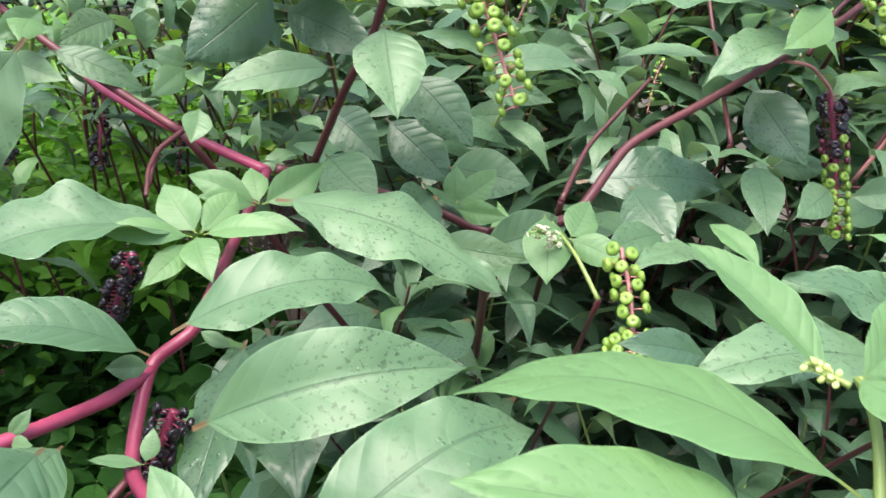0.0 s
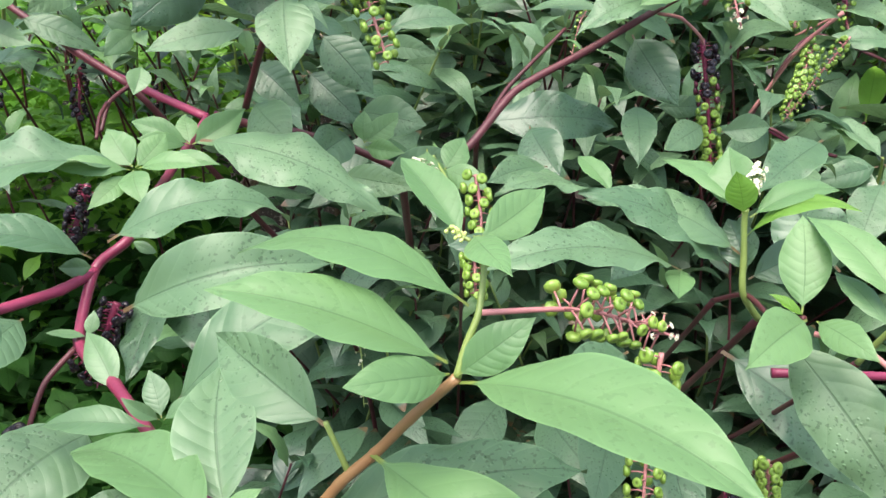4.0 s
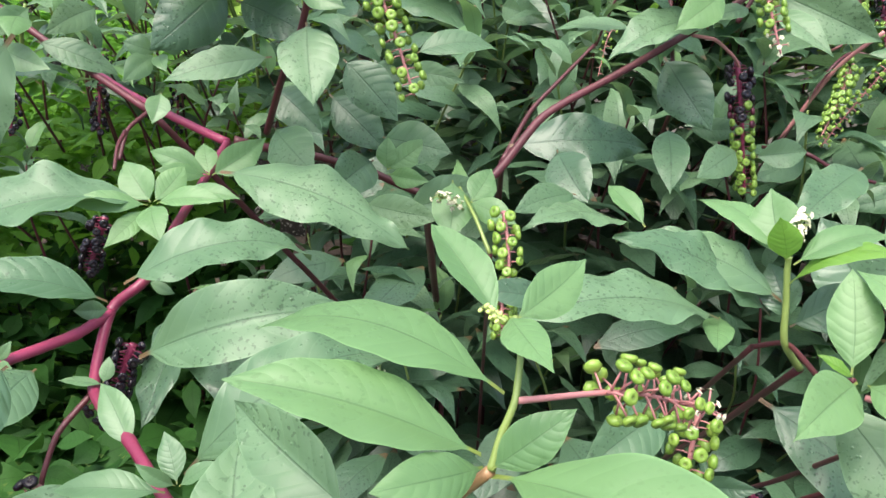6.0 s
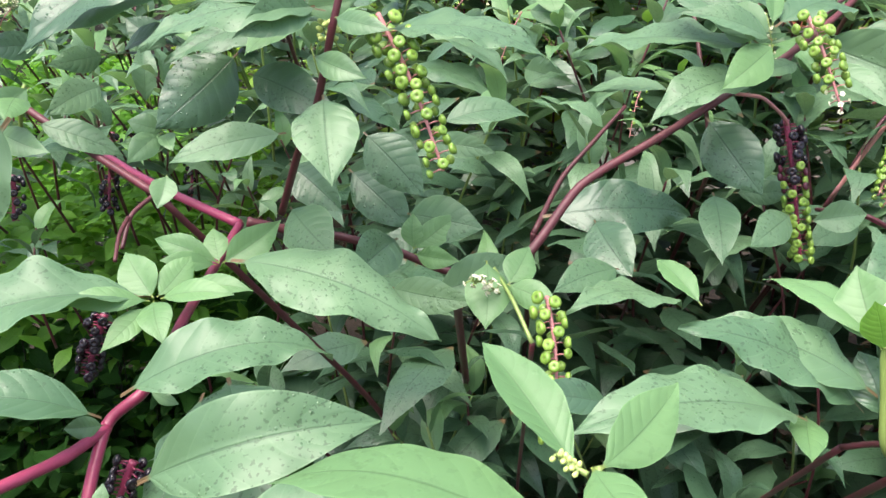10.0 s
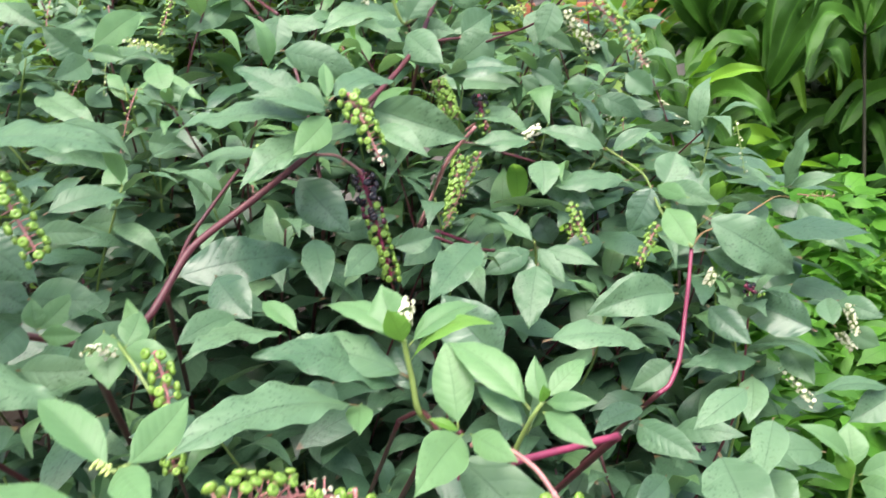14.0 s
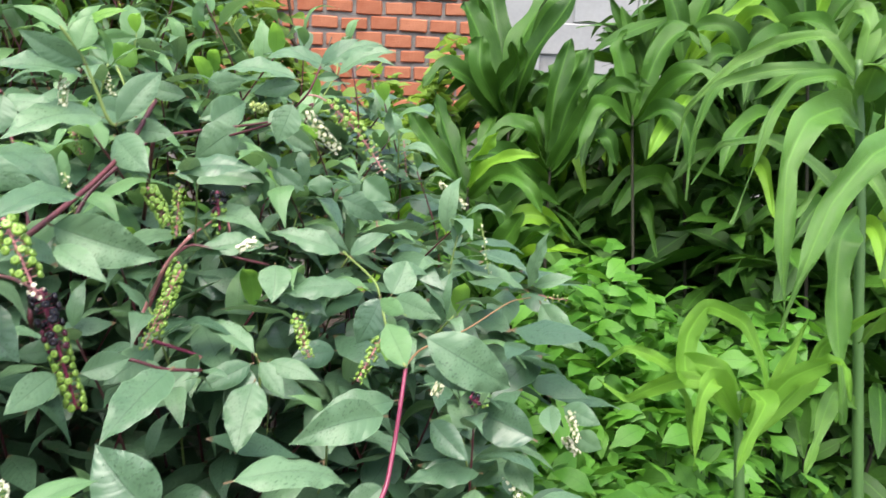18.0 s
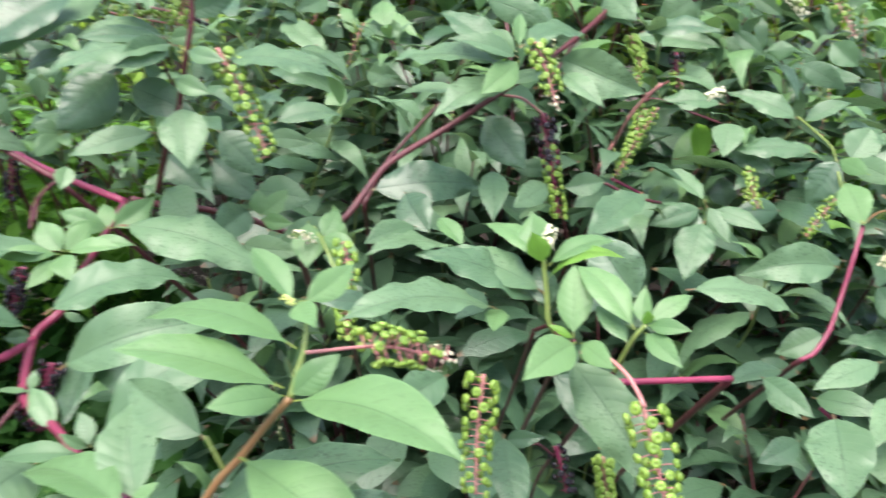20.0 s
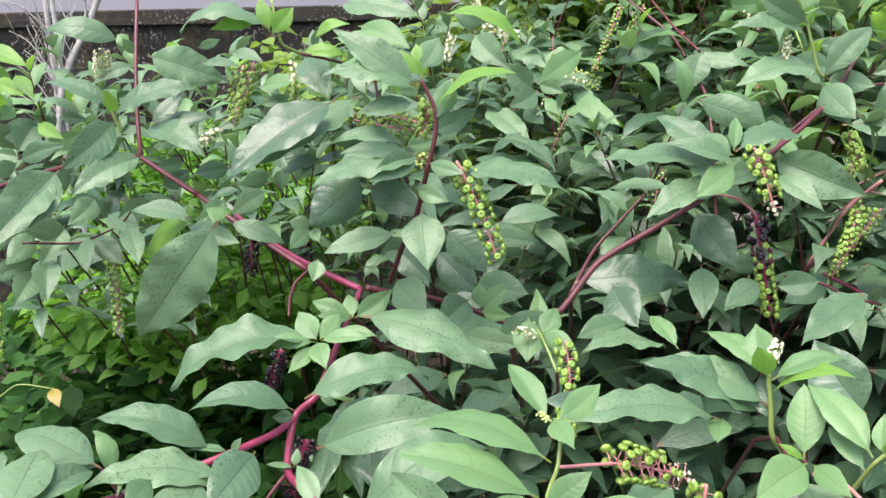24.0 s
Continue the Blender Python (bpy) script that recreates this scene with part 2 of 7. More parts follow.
def blade(length, width, arch, fold=0.22, wave=0.0, droop=0.0, rows=14, half=4, seed=0, petiole=0.07, broad=0.92, quilt=0.0):
    """Leaf surface along +x with its upper side to +z: vertices, faces and uv."""
    rng = random.Random(seed)
    ph, ph2, skew = rng.uniform(0, 6.3), rng.uniform(0, 6.3), rng.uniform(-0.16, 0.16)
    curl, twist = rng.uniform(0.12, 0.36), rng.uniform(-0.35, 0.35)
    swell, taper = 0.86 * broad * rng.uniform(0.92, 1.10), 1.12 * rng.uniform(0.92, 1.16)
    top = swell / (swell + taper)
    top = top ** swell * (1 - top) ** taper
    verts, uvs, faces = [], [], []
    across = 2 * half + 1
    for i in range(rows + 1):
        s = i / rows
        stalk_w = 0.011 * length
        if s <= petiole:
            w = stalk_w
        else:
            q = (s - petiole) / (1 - petiole)
            w = 0.5 * width * q ** swell * (1 - q) ** taper / top
            w = max(w, stalk_w * (1 - q))
        if i == rows:
            w = 0.0003 * length / 0.1
        on = min(1.0, max(0.0, (s - petiole) / 0.15))
        rise = arch * length * (4 * s * (1 - s)) * (1 + 0.25 * (s - 0.5)) - droop * length * max(0, s - 0.55) ** 2
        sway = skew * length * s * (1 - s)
        turn = twist * (s - 0.4) * on
        ct, st = math.cos(turn), math.sin(turn)
        for j in range(-half, half + 1):
            v = j / half
            side = abs(v)
            z = w * (fold * (math.sqrt(v * v + 0.006) - 0.077) - curl * v * v)
            lag = 1.7 if v > 0 else 0.0
            ripple = math.sin(s * 14 + ph + lag) * 0.6 + math.sin(s * 29 + ph2 - lag) * 0.4
            z += (0.028 + 0.085 * wave) * width * side ** 2 * ripple * on
            if quilt:
                z += quilt * width * math.sin(6.2832 * (9.0 * (s - 0.16 * side ** 1.5) + 0.25)) * math.sin(3.14159 * min(1.0, side)) * on
            wy = w * v * (1 + (0.010 + 0.022 * wave) * math.sin(s * 29 + ph2 + lag))
            verts.append((s * length, wy * ct - z * st + sway, rise + wy * st + z * ct))
            uvs.append((s, 0.5 + 0.5 * v))
    for i in range(rows):
        for j in range(across - 1):
            a = i * across + j
            faces.append((a, a + across, a + across + 1, a + 1))
    return verts, faces, uvs


def aim(base, tip, roll):
    """Frame at base: x towards tip, z the upward side turned by roll degrees about x."""
    x = (Vector(tip) - Vector(base)).normalized()
    z = Vector((0, 0, 1)) - x * x.z
    z = z.normalized() if z.length > 1e-4 else Vector((0, -1, 0))
    y = z.cross(x)
    m = Matrix((x, y, z)).transposed().to_4x4()
    return Matrix.Translation(base) @ m @ Matrix.Rotation(radians(roll), 4, "X")


count = {"leaf": 0}


def leaf(plant, base, tip, width, roll, arch=0.07, style="mature", wave=0.0):
    count["leaf"] += 1
    n = count["leaf"]
    length = (Vector(tip) - Vector(base)).length
    if style == "mature" and length < 0.055:
        style = "small"
    if style in ("mature", "dark") and length > 0.10:
        wave = max(wave, 0.25 + 0.5 * ((n * 53) % 10) / 10)
    v, f, uv = blade(length, width, arch, 0.16 + 0.40 * ((n * 37) % 10) / 10, wave, 0.0, 42 if length > 0.06 else 20, 5 if length > 0.06 else 4, n, broad=1.12 if style in ("young", "lime", "small") and n % 3 else 0.92, quilt=0.005 if style in ("mature", "dark") and length > 0.06 else 0.0)
    return part("leaf", mesh_of("leaf", v, f, LEAF[style], uv), plant, aim(base, tip, roll))


def spline(points, per=6, bend=1.0):
    pts = [Vector(p) for p in points]
    pts = [pts[0] * 2 - pts[1]] + pts + [pts[-1] * 2 - pts[-2]]
    out = []
    for i in range(1, len(pts) - 2):
        a, b, c, d = pts[i - 1:i + 3]
        for k in range(per):
            t = k / per
            m0, m1 = (c - a) * 0.5 * bend, (d - b) * 0.5 * bend
            h = t * t * (3 - 2 * t)
            out.append(b * (1 - h) + c * h + m0 * (t ** 3 - 2 * t * t + t) + m1 * (t ** 3 - t * t))
    out.append(pts[-2])
    return out


def tube(path, r0, r1, sides=8, verts=None, faces=None, knots=0.0):
    verts, faces = ([], []) if verts is None else (verts, faces)
    start, n = len(verts), len(path)
    side = Vector((0.31, 0.17, 0.93)).normalized()
    for i, p in enumerate(path):
        d = (path[min(i + 1, n - 1)] - path[max(i - 1, 0)]).normalized()
        side = (side - d * side.dot(d)).normalized()
        other = d.cross(side)
        r = r0 + (r1 - r0) * i / (n - 1)
        r *= 1 + knots * (0.5 + 0.5 * math.sin(i * 1.9)) * (1 if i % 6 == 0 else 0.2)
        for k in range(sides):
            a = 2 * math.pi * k / sides
            verts.append(tuple(p + (side * math.cos(a) + other * math.sin(a)) * r))
    for i in range(n - 1):
        for k in range(sides):
            a, b = start + i * sides + k, start + i * sides + (k + 1) % sides
            faces.append((a, b, b + sides, a + sides))
    faces.append(tuple(start + k for k in reversed(range(sides))))
    faces.append(tuple(start + (n - 1) * sides + k for k in range(sides)))
    return verts, faces


def stem(plant, r0, r1, kind, *points):
    v, f = tube(spline(points, 6, 0.7), r0, r1, 10, knots=0.14)
    return part("stem", mesh_of("stem", v, f, STEM[kind]), plant)


def ribbon(plant, width, style, *points):
    """Long strap leaf along points, its broad side turned south-west to face the camera."""
    path = spline(points, 6, 0.55 if "maize" in style else 1.0)
    n, half = len(path), 3
    count["leaf"] += 1
    rng = random.Random(count["leaf"])
    tw, ph = rng.uniform(-0.5, 0.5), rng.uniform(0, 6)
    k = 0.0 if "maize" in style else 0.75
    face = Vector((-0.42 + k * rng.uniform(-1, 1), -0.80 + k * rng.uniform(-0.3, 0.9), 0.42 + k * rng.uniform(-0.2, 0.6))).normalized()
    verts, uvs, faces = [], [], []
    for i, p in enumerate(path):
        s = i / (n - 1)
        d = (path[min(i + 1, n - 1)] - path[max(i - 1, 0)]).normalized()
        y = face.cross(d).normalized()
        z = d.cross(y)
        turn = tw * (s - 0.3)
        y = y * math.cos(turn) + z * math.sin(turn)
        z = d.cross(y)
        if "maize" in style:
            w = (0.70 if style == "maizey" else 0.56) * width * min(1.0, 0.45 + s * 3.0) * (1 - max(0.0, s - 0.34) / 0.66) ** 0.85
        else:
            w = 0.62 * width * (0.22 * (1 - s) + 1.86 * s ** 0.62 * (1 - s) ** 0.72)
        w = max(w, 0.0006)
        for j in range(-half, half + 1):
            v = j / half
            lift = (0.36 if "maize" in style else 0.55) * abs(v) * w + (0.24 if "maize" in style else 0.15) * width * v * v * math.sin(s * 17 + ph + 1.8 * v)
            verts.append(tuple(p + y * (w * v) + z * lift))
            uvs.append((0.1 + 0.9 * s, 0.5 + 0.5 * v))
    across = 2 * half + 1
    for i in range(n - 1):
        for j in range(across - 1):
            a = i * across + j
            faces.append((a, a + across, a + across + 1, a + 1))
    return part("leaf", mesh_of("strap_leaf", verts, faces, LEAF[style], uvs), plant)


def berry_mesh(kind, lobes=9):
    """A flattened, faintly ribbed berry with a dimple on top, radius 1, stalk end at -z."""
    rings, sides = 8, 15
    verts, faces = [], []
    for i in range(rings + 1):
        a = math.pi * i / rings
        for k in range(sides):
            b = 2 * math.pi * k / sides
            r = math.sin(a) * (1 + 0.055 * math.cos(lobes * b) * math.sin(a))
            z = -0.68 * math.cos(a)
            if a > 2.2:
                z -= 0.40 * ((a - 2.2) / 0.94) ** 1.3
            verts.append((r * math.cos(b), r * math.sin(b), z))
    for i in range(rings):
        for k in range(sides):
            a, b = i * sides + k, i * sides + (k + 1) % sides
            faces.append((a, b, b + sides, a + sides))
    return mesh_of(kind + "_berry", verts, faces, BERRY[kind])


BERRY_MESH = {k: berry_mesh(k) for k in ("green", "black", "purple")}


def flower_cluster(spots, radius, kind):
    """Small five-petalled flowers or round buds at (place, direction) spots, one mesh."""
    verts, faces = [], []
    for c, d in spots:
        q = Vector((0, 0, 1)).rotation_difference(d)
        o = len(verts)
        if kind == "bud":
            for i in range(5):
                a = math.pi * i / 4
                for k in range(6):
                    b = k * math.pi / 3
                    verts.append(tuple(c + q @ Vector((math.sin(a) * math.cos(b), math.sin(a) * math.sin(b), -math.cos(a) * 1.25)) * radius))
            for i in range(4):
                for k in range(6):
                    a, b = o + i * 6 + k, o + i * 6 + (k + 1) % 6
                    faces.append((a, b, b + 6, a + 6))
            continue
        for k in range(5):
            b = k * 2 * math.pi / 5
            e = Vector((math.cos(b), math.sin(b), 0))
            w = Vector((-e.y, e.x, 0))
            j = len(verts)
            for p in ((0, 0, 0), e * 0.9 + w * 0.62 + Vector((0, 0, 0.35)), e * 1.45 + Vector((0, 0, 0.3)), e * 0.9 - w * 0.62 + Vector((0, 0, 0.35))):
                verts.append(tuple(c + q @ Vector(p) * radius))
            faces += [(j, j + 1, j + 2, j + 3)]
        o = len(verts)
        for i in range(4):
            a = math.pi * i / 3
            for k in range(6):
                b = k * math.pi / 3
                verts.append(tuple(c + q @ Vector((math.sin(a) * math.cos(b), math.sin(a) * math.sin(b), 0.5 - math.cos(a) * 0.7)) * radius * 0.6))
        for i in range(3):
            for k in range(6):
                a, b = o + i * 6 + k, o + i * 6 + (k + 1) % 6
                faces.append((a, b, b + 6, a + 6))
    return verts, faces


def raceme(plant, base, tip, n, size, first, last, bare=0.05, arch=0.0, stalk=1.0):
    """Hanging cluster: rachis with short stalks, berries from first to last state towards the tip."""
    count["leaf"] += 1
    rng = random.Random(count["leaf"] * 7)
    base, tip = Vector(base), Vector(tip)
    mid = (base + tip) / 2 + Vector((0, 0, 1)) * arch * (tip - base).length + Vector((rng.uniform(-1, 1), 0, rng.uniform(-0.5, 0.5))) * 0.03 * (tip - base).length
    path = spline((base, mid, tip), 12)
    flowery = first in ("flower", "bud")
    thick = 0.0009 if flowery else (0.0025 if first == "black" else size * 0.31)
    verts, faces = tube(path, thick * 1.15, thick * 0.6, 8)
    spots, done = [], []
    for i in range(n):
        s = bare + (1 - bare) * (i + 0.5) / n
        k = s * (len(path) - 1)
        a, b = path[int(k)], path[min(int(k) + 1, len(path) - 1)]
        p = a.lerp(b, k - int(k))
        d = (b - a).normalized() if (b - a).length > 1e-6 else (tip - base).normalized()
        side = d.orthogonal().normalized()
        out = Matrix.Rotation(i * 2.39996 + rng.uniform(-0.5, 0.5), 3, d) @ side
        state = first if s < 0.5 + rng.uniform(-0.14, 0.14) else last
        if last == "flower" and first == "green":
            state = "green" if s < 0.82 else "flower"
        if first == "black" and last == "green":
            state = "black" if s < 0.42 + rng.uniform(-.08, .08) else ("purple" if s < 0.56 and rng.random() < 0.6 else "green")
        taper = 1.0 - 0.30 * s if state == "green" else 1.0
        if first == "black" and last == "green":
            taper = {"black": 1.05, "purple": 0.84, "green": 0.86}[state]
        bald = state == "black" and rng.random() < 0.35
        r = size * taper * rng.uniform(0.86, 1.1)
        reach = stalk * (size * (1.5 if flowery else 1.35) + rng.uniform(0.001, 0.0035)) * (1.0 - 0.25 * s)
        way = (out + d * 0.15 + Vector((0, 0, 0.18))).normalized()
        q = p + way * reach
        tube([p, p.lerp(q, 0.5) + Vector((0, 0, 0.0006)), q], 0.0006, 0.0005, 5, verts, faces)
        if state in ("flower", "bud"):
            spots.append((q, way))
        elif not bald:
            done.append((q + way * r * 0.75, way, r, state))
    rachis = part("raceme", mesh_of("raceme", verts, faces, STEM["young" if flowery else "pink"] if first != "black" else STEM["magenta"]), plant,
                  None, ("pale" if flowery else "pink") + " stalk with " + {"green": "green berries", "black": "ripe black berries", "flower": "cream flowers", "bud": "yellow buds"}[first])
    for q, way, r, state in done:
        turn = Vector((0, 0, 1)).rotation_difference(way).to_matrix().to_4x4()
        part("berry", BERRY_MESH[state], rachis, Matrix.Translation(q) @ turn @ Matrix.Rotation(rng.uniform(0, 6), 4, "Z") @ Matrix.Diagonal((r, r, r, 1)))
    if spots:
        v, f = flower_cluster(spots, size * 0.72 if flowery else size * 0.34, "bud" if first == "bud" else "flower")
        part("flower_spray", mesh_of("flower_spray", v, f, BERRY["bud" if first == "bud" else "flower"]), rachis)
    return rachis


# leaf shapes shared by the inner foliage
POOL = {}
LEAF_UNIT = 0.12


def pool(style, k):
    if (style, k) not in POOL:
        rng = random.Random(k * 5 + len(style))
        v, f, uv = blade(LEAF_UNIT, LEAF_UNIT * (rng.uniform(0.30, 0.43) if style in ("mature", "dark", "young", "lime") else rng.uniform(0.40, 0.54)), rng.uniform(0.06, 0.22), rng.uniform(0.15, 0.55), rng.choice((0, 0.2, 0.4, 0.6)), rng.uniform(0.3, 1.1), 14, 3, k + 90)
        POOL[(style, k)] = mesh_of("leaf", v, f, LEAF[style], uv)
    return POOL[(style, k)]


def shoot(plant, place, way, leaves, size, style, rng, spread=1.0):
    """A whorl of leaves round the end of a shoot that points along way."""
    way = Vector(way).normalized()
    for i in range(leaves):
        ring = i / max(1, leaves - 1)
        a = i * 2.4 + rng.uniform(-0.4, 0.4)
        side = Matrix.Rotation(a, 3, way) @ way.orthogonal().normalized()
        out = side * spread * (1.0 - 0.5 * ring) + way * (0.02 + 0.65 * ring) + Vector((0, -0.15, -0.26 * (1 - ring)))
        p = Vector(place) - way * size * 0.75 * (1 - ring)
        ln = size * rng.uniform(0.75, 1.15) * (1.0 - 0.45 * ring)
        q = p + out.normalized() * ln
        # Lower leaves now and then take the shaded leaf colour.
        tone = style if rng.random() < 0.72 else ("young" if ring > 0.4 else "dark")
        if i == leaves - 1 and style == "young":
            tone = "lime"
        m = aim(p, q, rng.uniform(-20, 20)) @ Matrix.Scale(ln / LEAF_UNIT, 4)
        part("leaf", pool(tone, rng.randrange(12)), plant, m)


# ---- ground ----
soil = plain("damp_soil", (0.016, 0.011, 0.008), (0.046, 0.033, 0.023), 3.0, 0.95, 0.9, 0.03)
edge = [-400, -120, -40, -15] + [-8 + 0.25 * i for i in range(65)] + [15, 40, 120, 400]
gv = [(x, y, 0.03 * noise.noise(Vector((x * 0.8, y * 0.8, 0))) + 0.02 * noise.noise(Vector((x * 3, y * 3, 4)))) for y in edge for x in edge]
n_edge = len(edge)
gf = [(j * n_edge + i, j * n_edge + i + 1, (j + 1) * n_edge + i + 1, (j + 1) * n_edge + i) for j in range(n_edge - 1) for i in range(n_edge - 1)]
tagged(new("ground", mesh_of("ground", gv, gf, soil)), "damp brown garden soil under the plants", "ground", kind="structure")

# ---- the pokeweed shrubs, placed leaf by leaf ----
POKE = "pokeweed shrub with "
near_shrub = thing("pokeweed_shrub", (0.05, 0.12, 0), POKE + "pale fresh leaves and a green berry cluster", "shrub", "pokeweed shrubs")
left_shrub = thing("pokeweed_shrub", (0.02, 0.2, 0), POKE + "thick magenta forked stems and wet leaves", "shrub", "pokeweed shrubs")
middle_shrub = thing("pokeweed_shrub", (0.0, 0.75, 0), POKE + "upright shoot and hanging green berries", "shrub", "pokeweed shrubs")
right_shrub = thing("pokeweed_shrub", (0.25, 0.8, 0), POKE + "dark red branch and a black berry cluster", "shrub", "pokeweed shrubs")
sprouts_shrub = thing("pokeweed_shrub", (0.35, 0.45, 0), POKE + "fresh leafy shoots and long green racemes", "shrub", "pokeweed shrubs")
east_shrub = thing("pokeweed_shrub", (0.8, 0.8, 0), POKE + "magenta stem and cream flower spikes", "shrub", "pokeweed shrubs")
northwest_shrub = thing("pokeweed_shrub", (-0.5, 0.8, 0), POKE + "arching magenta branch and drooping leaves", "shrub", "pokeweed shrubs")
maize_shrub = thing("maize_plant", (1.5, 0.6, 0), "tall maize plant with long arching green leaves", "maize", "maize plants")
youngmaize_shrub = thing("maize_plant", (1.38, 0.68, 0), "young maize plant with bright yellow-green leaves", "maize", "maize plants")
cordyline_shrub = thing("strap_leaf_plant", (1.95, 2.3, 0), "clump of canes with broad upright strap leaves", "plant", "strap leaf plants")
cordylineright_shrub = thing("strap_leaf_plant", (2.4, 1.7, 0), "dense clump of canes with drooping strap leaves", "plant", "strap leaf plants")

# Leaves of style dark carry their shade in the leaf colour.
plant = near_shrub
stem(plant, 0.0029, 0.0022, "rosy", (0.058, 0.190, 1.188), (0.069, 0.181, 1.210), (0.080, 0.176, 1.229), (0.098, 0.175, 1.257), (0.113, 0.175, 1.274), (0.128, 0.171, 1.296), (0.146, 0.168, 1.319))
stem(plant, 0.0017, 0.0011, "young", (0.146, 0.168, 1.319), (0.149, 0.174, 1.331), (0.153, 0.180, 1.342), (0.154, 0.192, 1.357), (0.151, 0.200, 1.366))
leaf(plant, (0.147, 0.167, 1.317), (0.244, 0.090, 1.328), 0.046, 7, 0.10, "young")
leaf(plant, (0.112, 0.173, 1.275), (0.205, 0.103, 1.256), 0.044, 9, 0.08, "young")
leaf(plant, (0.082, 0.174, 1.230), (0.208, 0.203, 1.251), 0.048, 11, 0.12)
stem(plant, 0.0015, 0.0012, "young", (0.102, 0.176, 1.261), (0.097, 0.177, 1.273), (0.091, 0.180, 1.285))
leaf(plant, (0.092, 0.179, 1.283), (0.028, 0.231, 1.295), 0.032, -50, 0.08)
leaf(plant, (0.143, 0.167, 1.321), (0.107, 0.133, 1.334), 0.019, -41, 0.10, "young")
leaf(plant, (0.146, 0.166, 1.321), (0.175, 0.175, 1.344), 0.018, 57, 0.05, "young")
leaf(plant, (0.146, 0.199, 1.364), (0.115, 0.239, 1.385), 0.020, -1, 0.04, "young")
leaf(plant, (0.151, 0.199, 1.365), (0.179, 0.235, 1.376), 0.019, 46, 0.04, "young")
leaf(plant, (0.149, 0.198, 1.367), (0.164, 0.158, 1.369), 0.016, 16, 0.05, "young")
leaf(plant, (0.149, 0.181, 1.344), (0.051, 0.202, 1.351), 0.037, -1, 0.16, "young")
leaf(plant, (0.142, 0.170, 1.324), (0.052, 0.158, 1.356), 0.035, -11, 0.10, "young")
raceme(plant, (0.154, 0.180, 1.342), (0.241, 0.232, 1.309), 50, 0.0039, "green", "flower", 0.36, 0.05, 1.45)
raceme(plant, (0.148, 0.197, 1.365), (0.139, 0.202, 1.368), 14, 0.0013, "bud", "bud", 0.20, 0.00, .45)
plant = left_shrub
stem(plant, 0.0034, 0.0036, "magenta", (0.086, 0.129, 1.231), (0.067, 0.162, 1.230), (0.035, 0.186, 1.233), (-0.008, 0.230, 1.229), (-0.049, 0.276, 1.229), (-0.097, 0.330, 1.222), (-0.107, 0.382, 1.249), (-0.089, 0.398, 1.265), (-0.094, 0.467, 1.276), (-0.106, 0.577, 1.283), (-0.112, 0.638, 1.288))
stem(plant, 0.0042, 0.0036, "magenta", (-0.112, 0.638, 1.288), (-0.172, 0.663, 1.302), (-0.233, 0.703, 1.312), (-0.288, 0.743, 1.324), (-0.344, 0.794, 1.338))
stem(plant, 0.0020, 0.0014, "dark", (-0.098, 0.329, 1.220), (-0.108, 0.304, 1.208), (-0.111, 0.286, 1.189), (-0.112, 0.281, 1.174))
raceme(plant, (-0.105, 0.346, 1.206), (-0.105, 0.364, 1.168), 30, 0.0036, "black", "black", 0.05, 0.00)
raceme(plant, (-0.111, 0.285, 1.186), (-0.115, 0.274, 1.184), 10, 0.0042, "green", "black", 0.10, 0.00, 0.8)
leaf(plant, (-0.009, 0.252, 1.230), (0.088, 0.332, 1.261), 0.048, 22, 0.30)
leaf(plant, (0.057, 0.147, 1.260), (0.036, 0.217, 1.288), 0.036, -9, 0.05)
leaf(plant, (0.057, 0.133, 1.266), (-0.028, 0.187, 1.252), 0.038, 3, 0.12, "young")
leaf(plant, (0.057, 0.134, 1.268), (0.075, 0.138, 1.283), 0.009, 30, 0.05, "young")
leaf(plant, (0.054, 0.131, 1.261), (0.088, 0.115, 1.266), 0.016, 54, 0.12, "young")
leaf(plant, (0.042, 0.148, 1.245), (-0.024, 0.140, 1.242), 0.038, -24, 0.12)
leaf(plant, (-0.050, 0.250, 1.217), (-0.083, 0.184, 1.204), 0.050, -24, 0.10)
leaf(plant, (-0.155, 0.251, 1.251), (-0.109, 0.185, 1.191), 0.052, -30, 0.07)
leaf(plant, (-0.048, 0.274, 1.226), (-0.077, 0.305, 1.245), 0.019, -27, 0.05)
leaf(plant, (-0.011, 0.233, 1.235), (-0.064, 0.226, 1.236), 0.020, -13, 0.10)
leaf(plant, (-0.005, 0.234, 1.240), (-0.017, 0.252, 1.257), 0.014, -18, 0.05)
leaf(plant, (-0.006, 0.234, 1.239), (-0.023, 0.230, 1.254), 0.008, -56, 0.08)
leaf(plant, (-0.004, 0.234, 1.239), (0.015, 0.238, 1.253), 0.009, 30, 0.05)
leaf(plant, (-0.091, 0.331, 1.226), (-0.115, 0.324, 1.231), 0.009, -7, 0.05)
leaf(plant, (-0.091, 0.331, 1.227), (-0.090, 0.341, 1.240), 0.009, 24, 0.03)
leaf(plant, (-0.104, 0.374, 1.254), (-0.123, 0.365, 1.256), 0.013, -70, 0.12)
leaf(plant, (-0.087, 0.398, 1.264), (-0.068, 0.394, 1.258), 0.008, 62, 0.05)
leaf(plant, (-0.086, 0.398, 1.265), (-0.075, 0.411, 1.274), 0.008, 56, 0.05)
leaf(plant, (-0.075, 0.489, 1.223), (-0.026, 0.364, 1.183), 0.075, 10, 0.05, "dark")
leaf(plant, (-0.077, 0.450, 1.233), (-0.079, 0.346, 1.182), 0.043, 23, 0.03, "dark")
leaf(plant, (-0.207, 0.221, 1.283), (-0.288, 0.232, 1.300), 0.042, -6, 0.16)
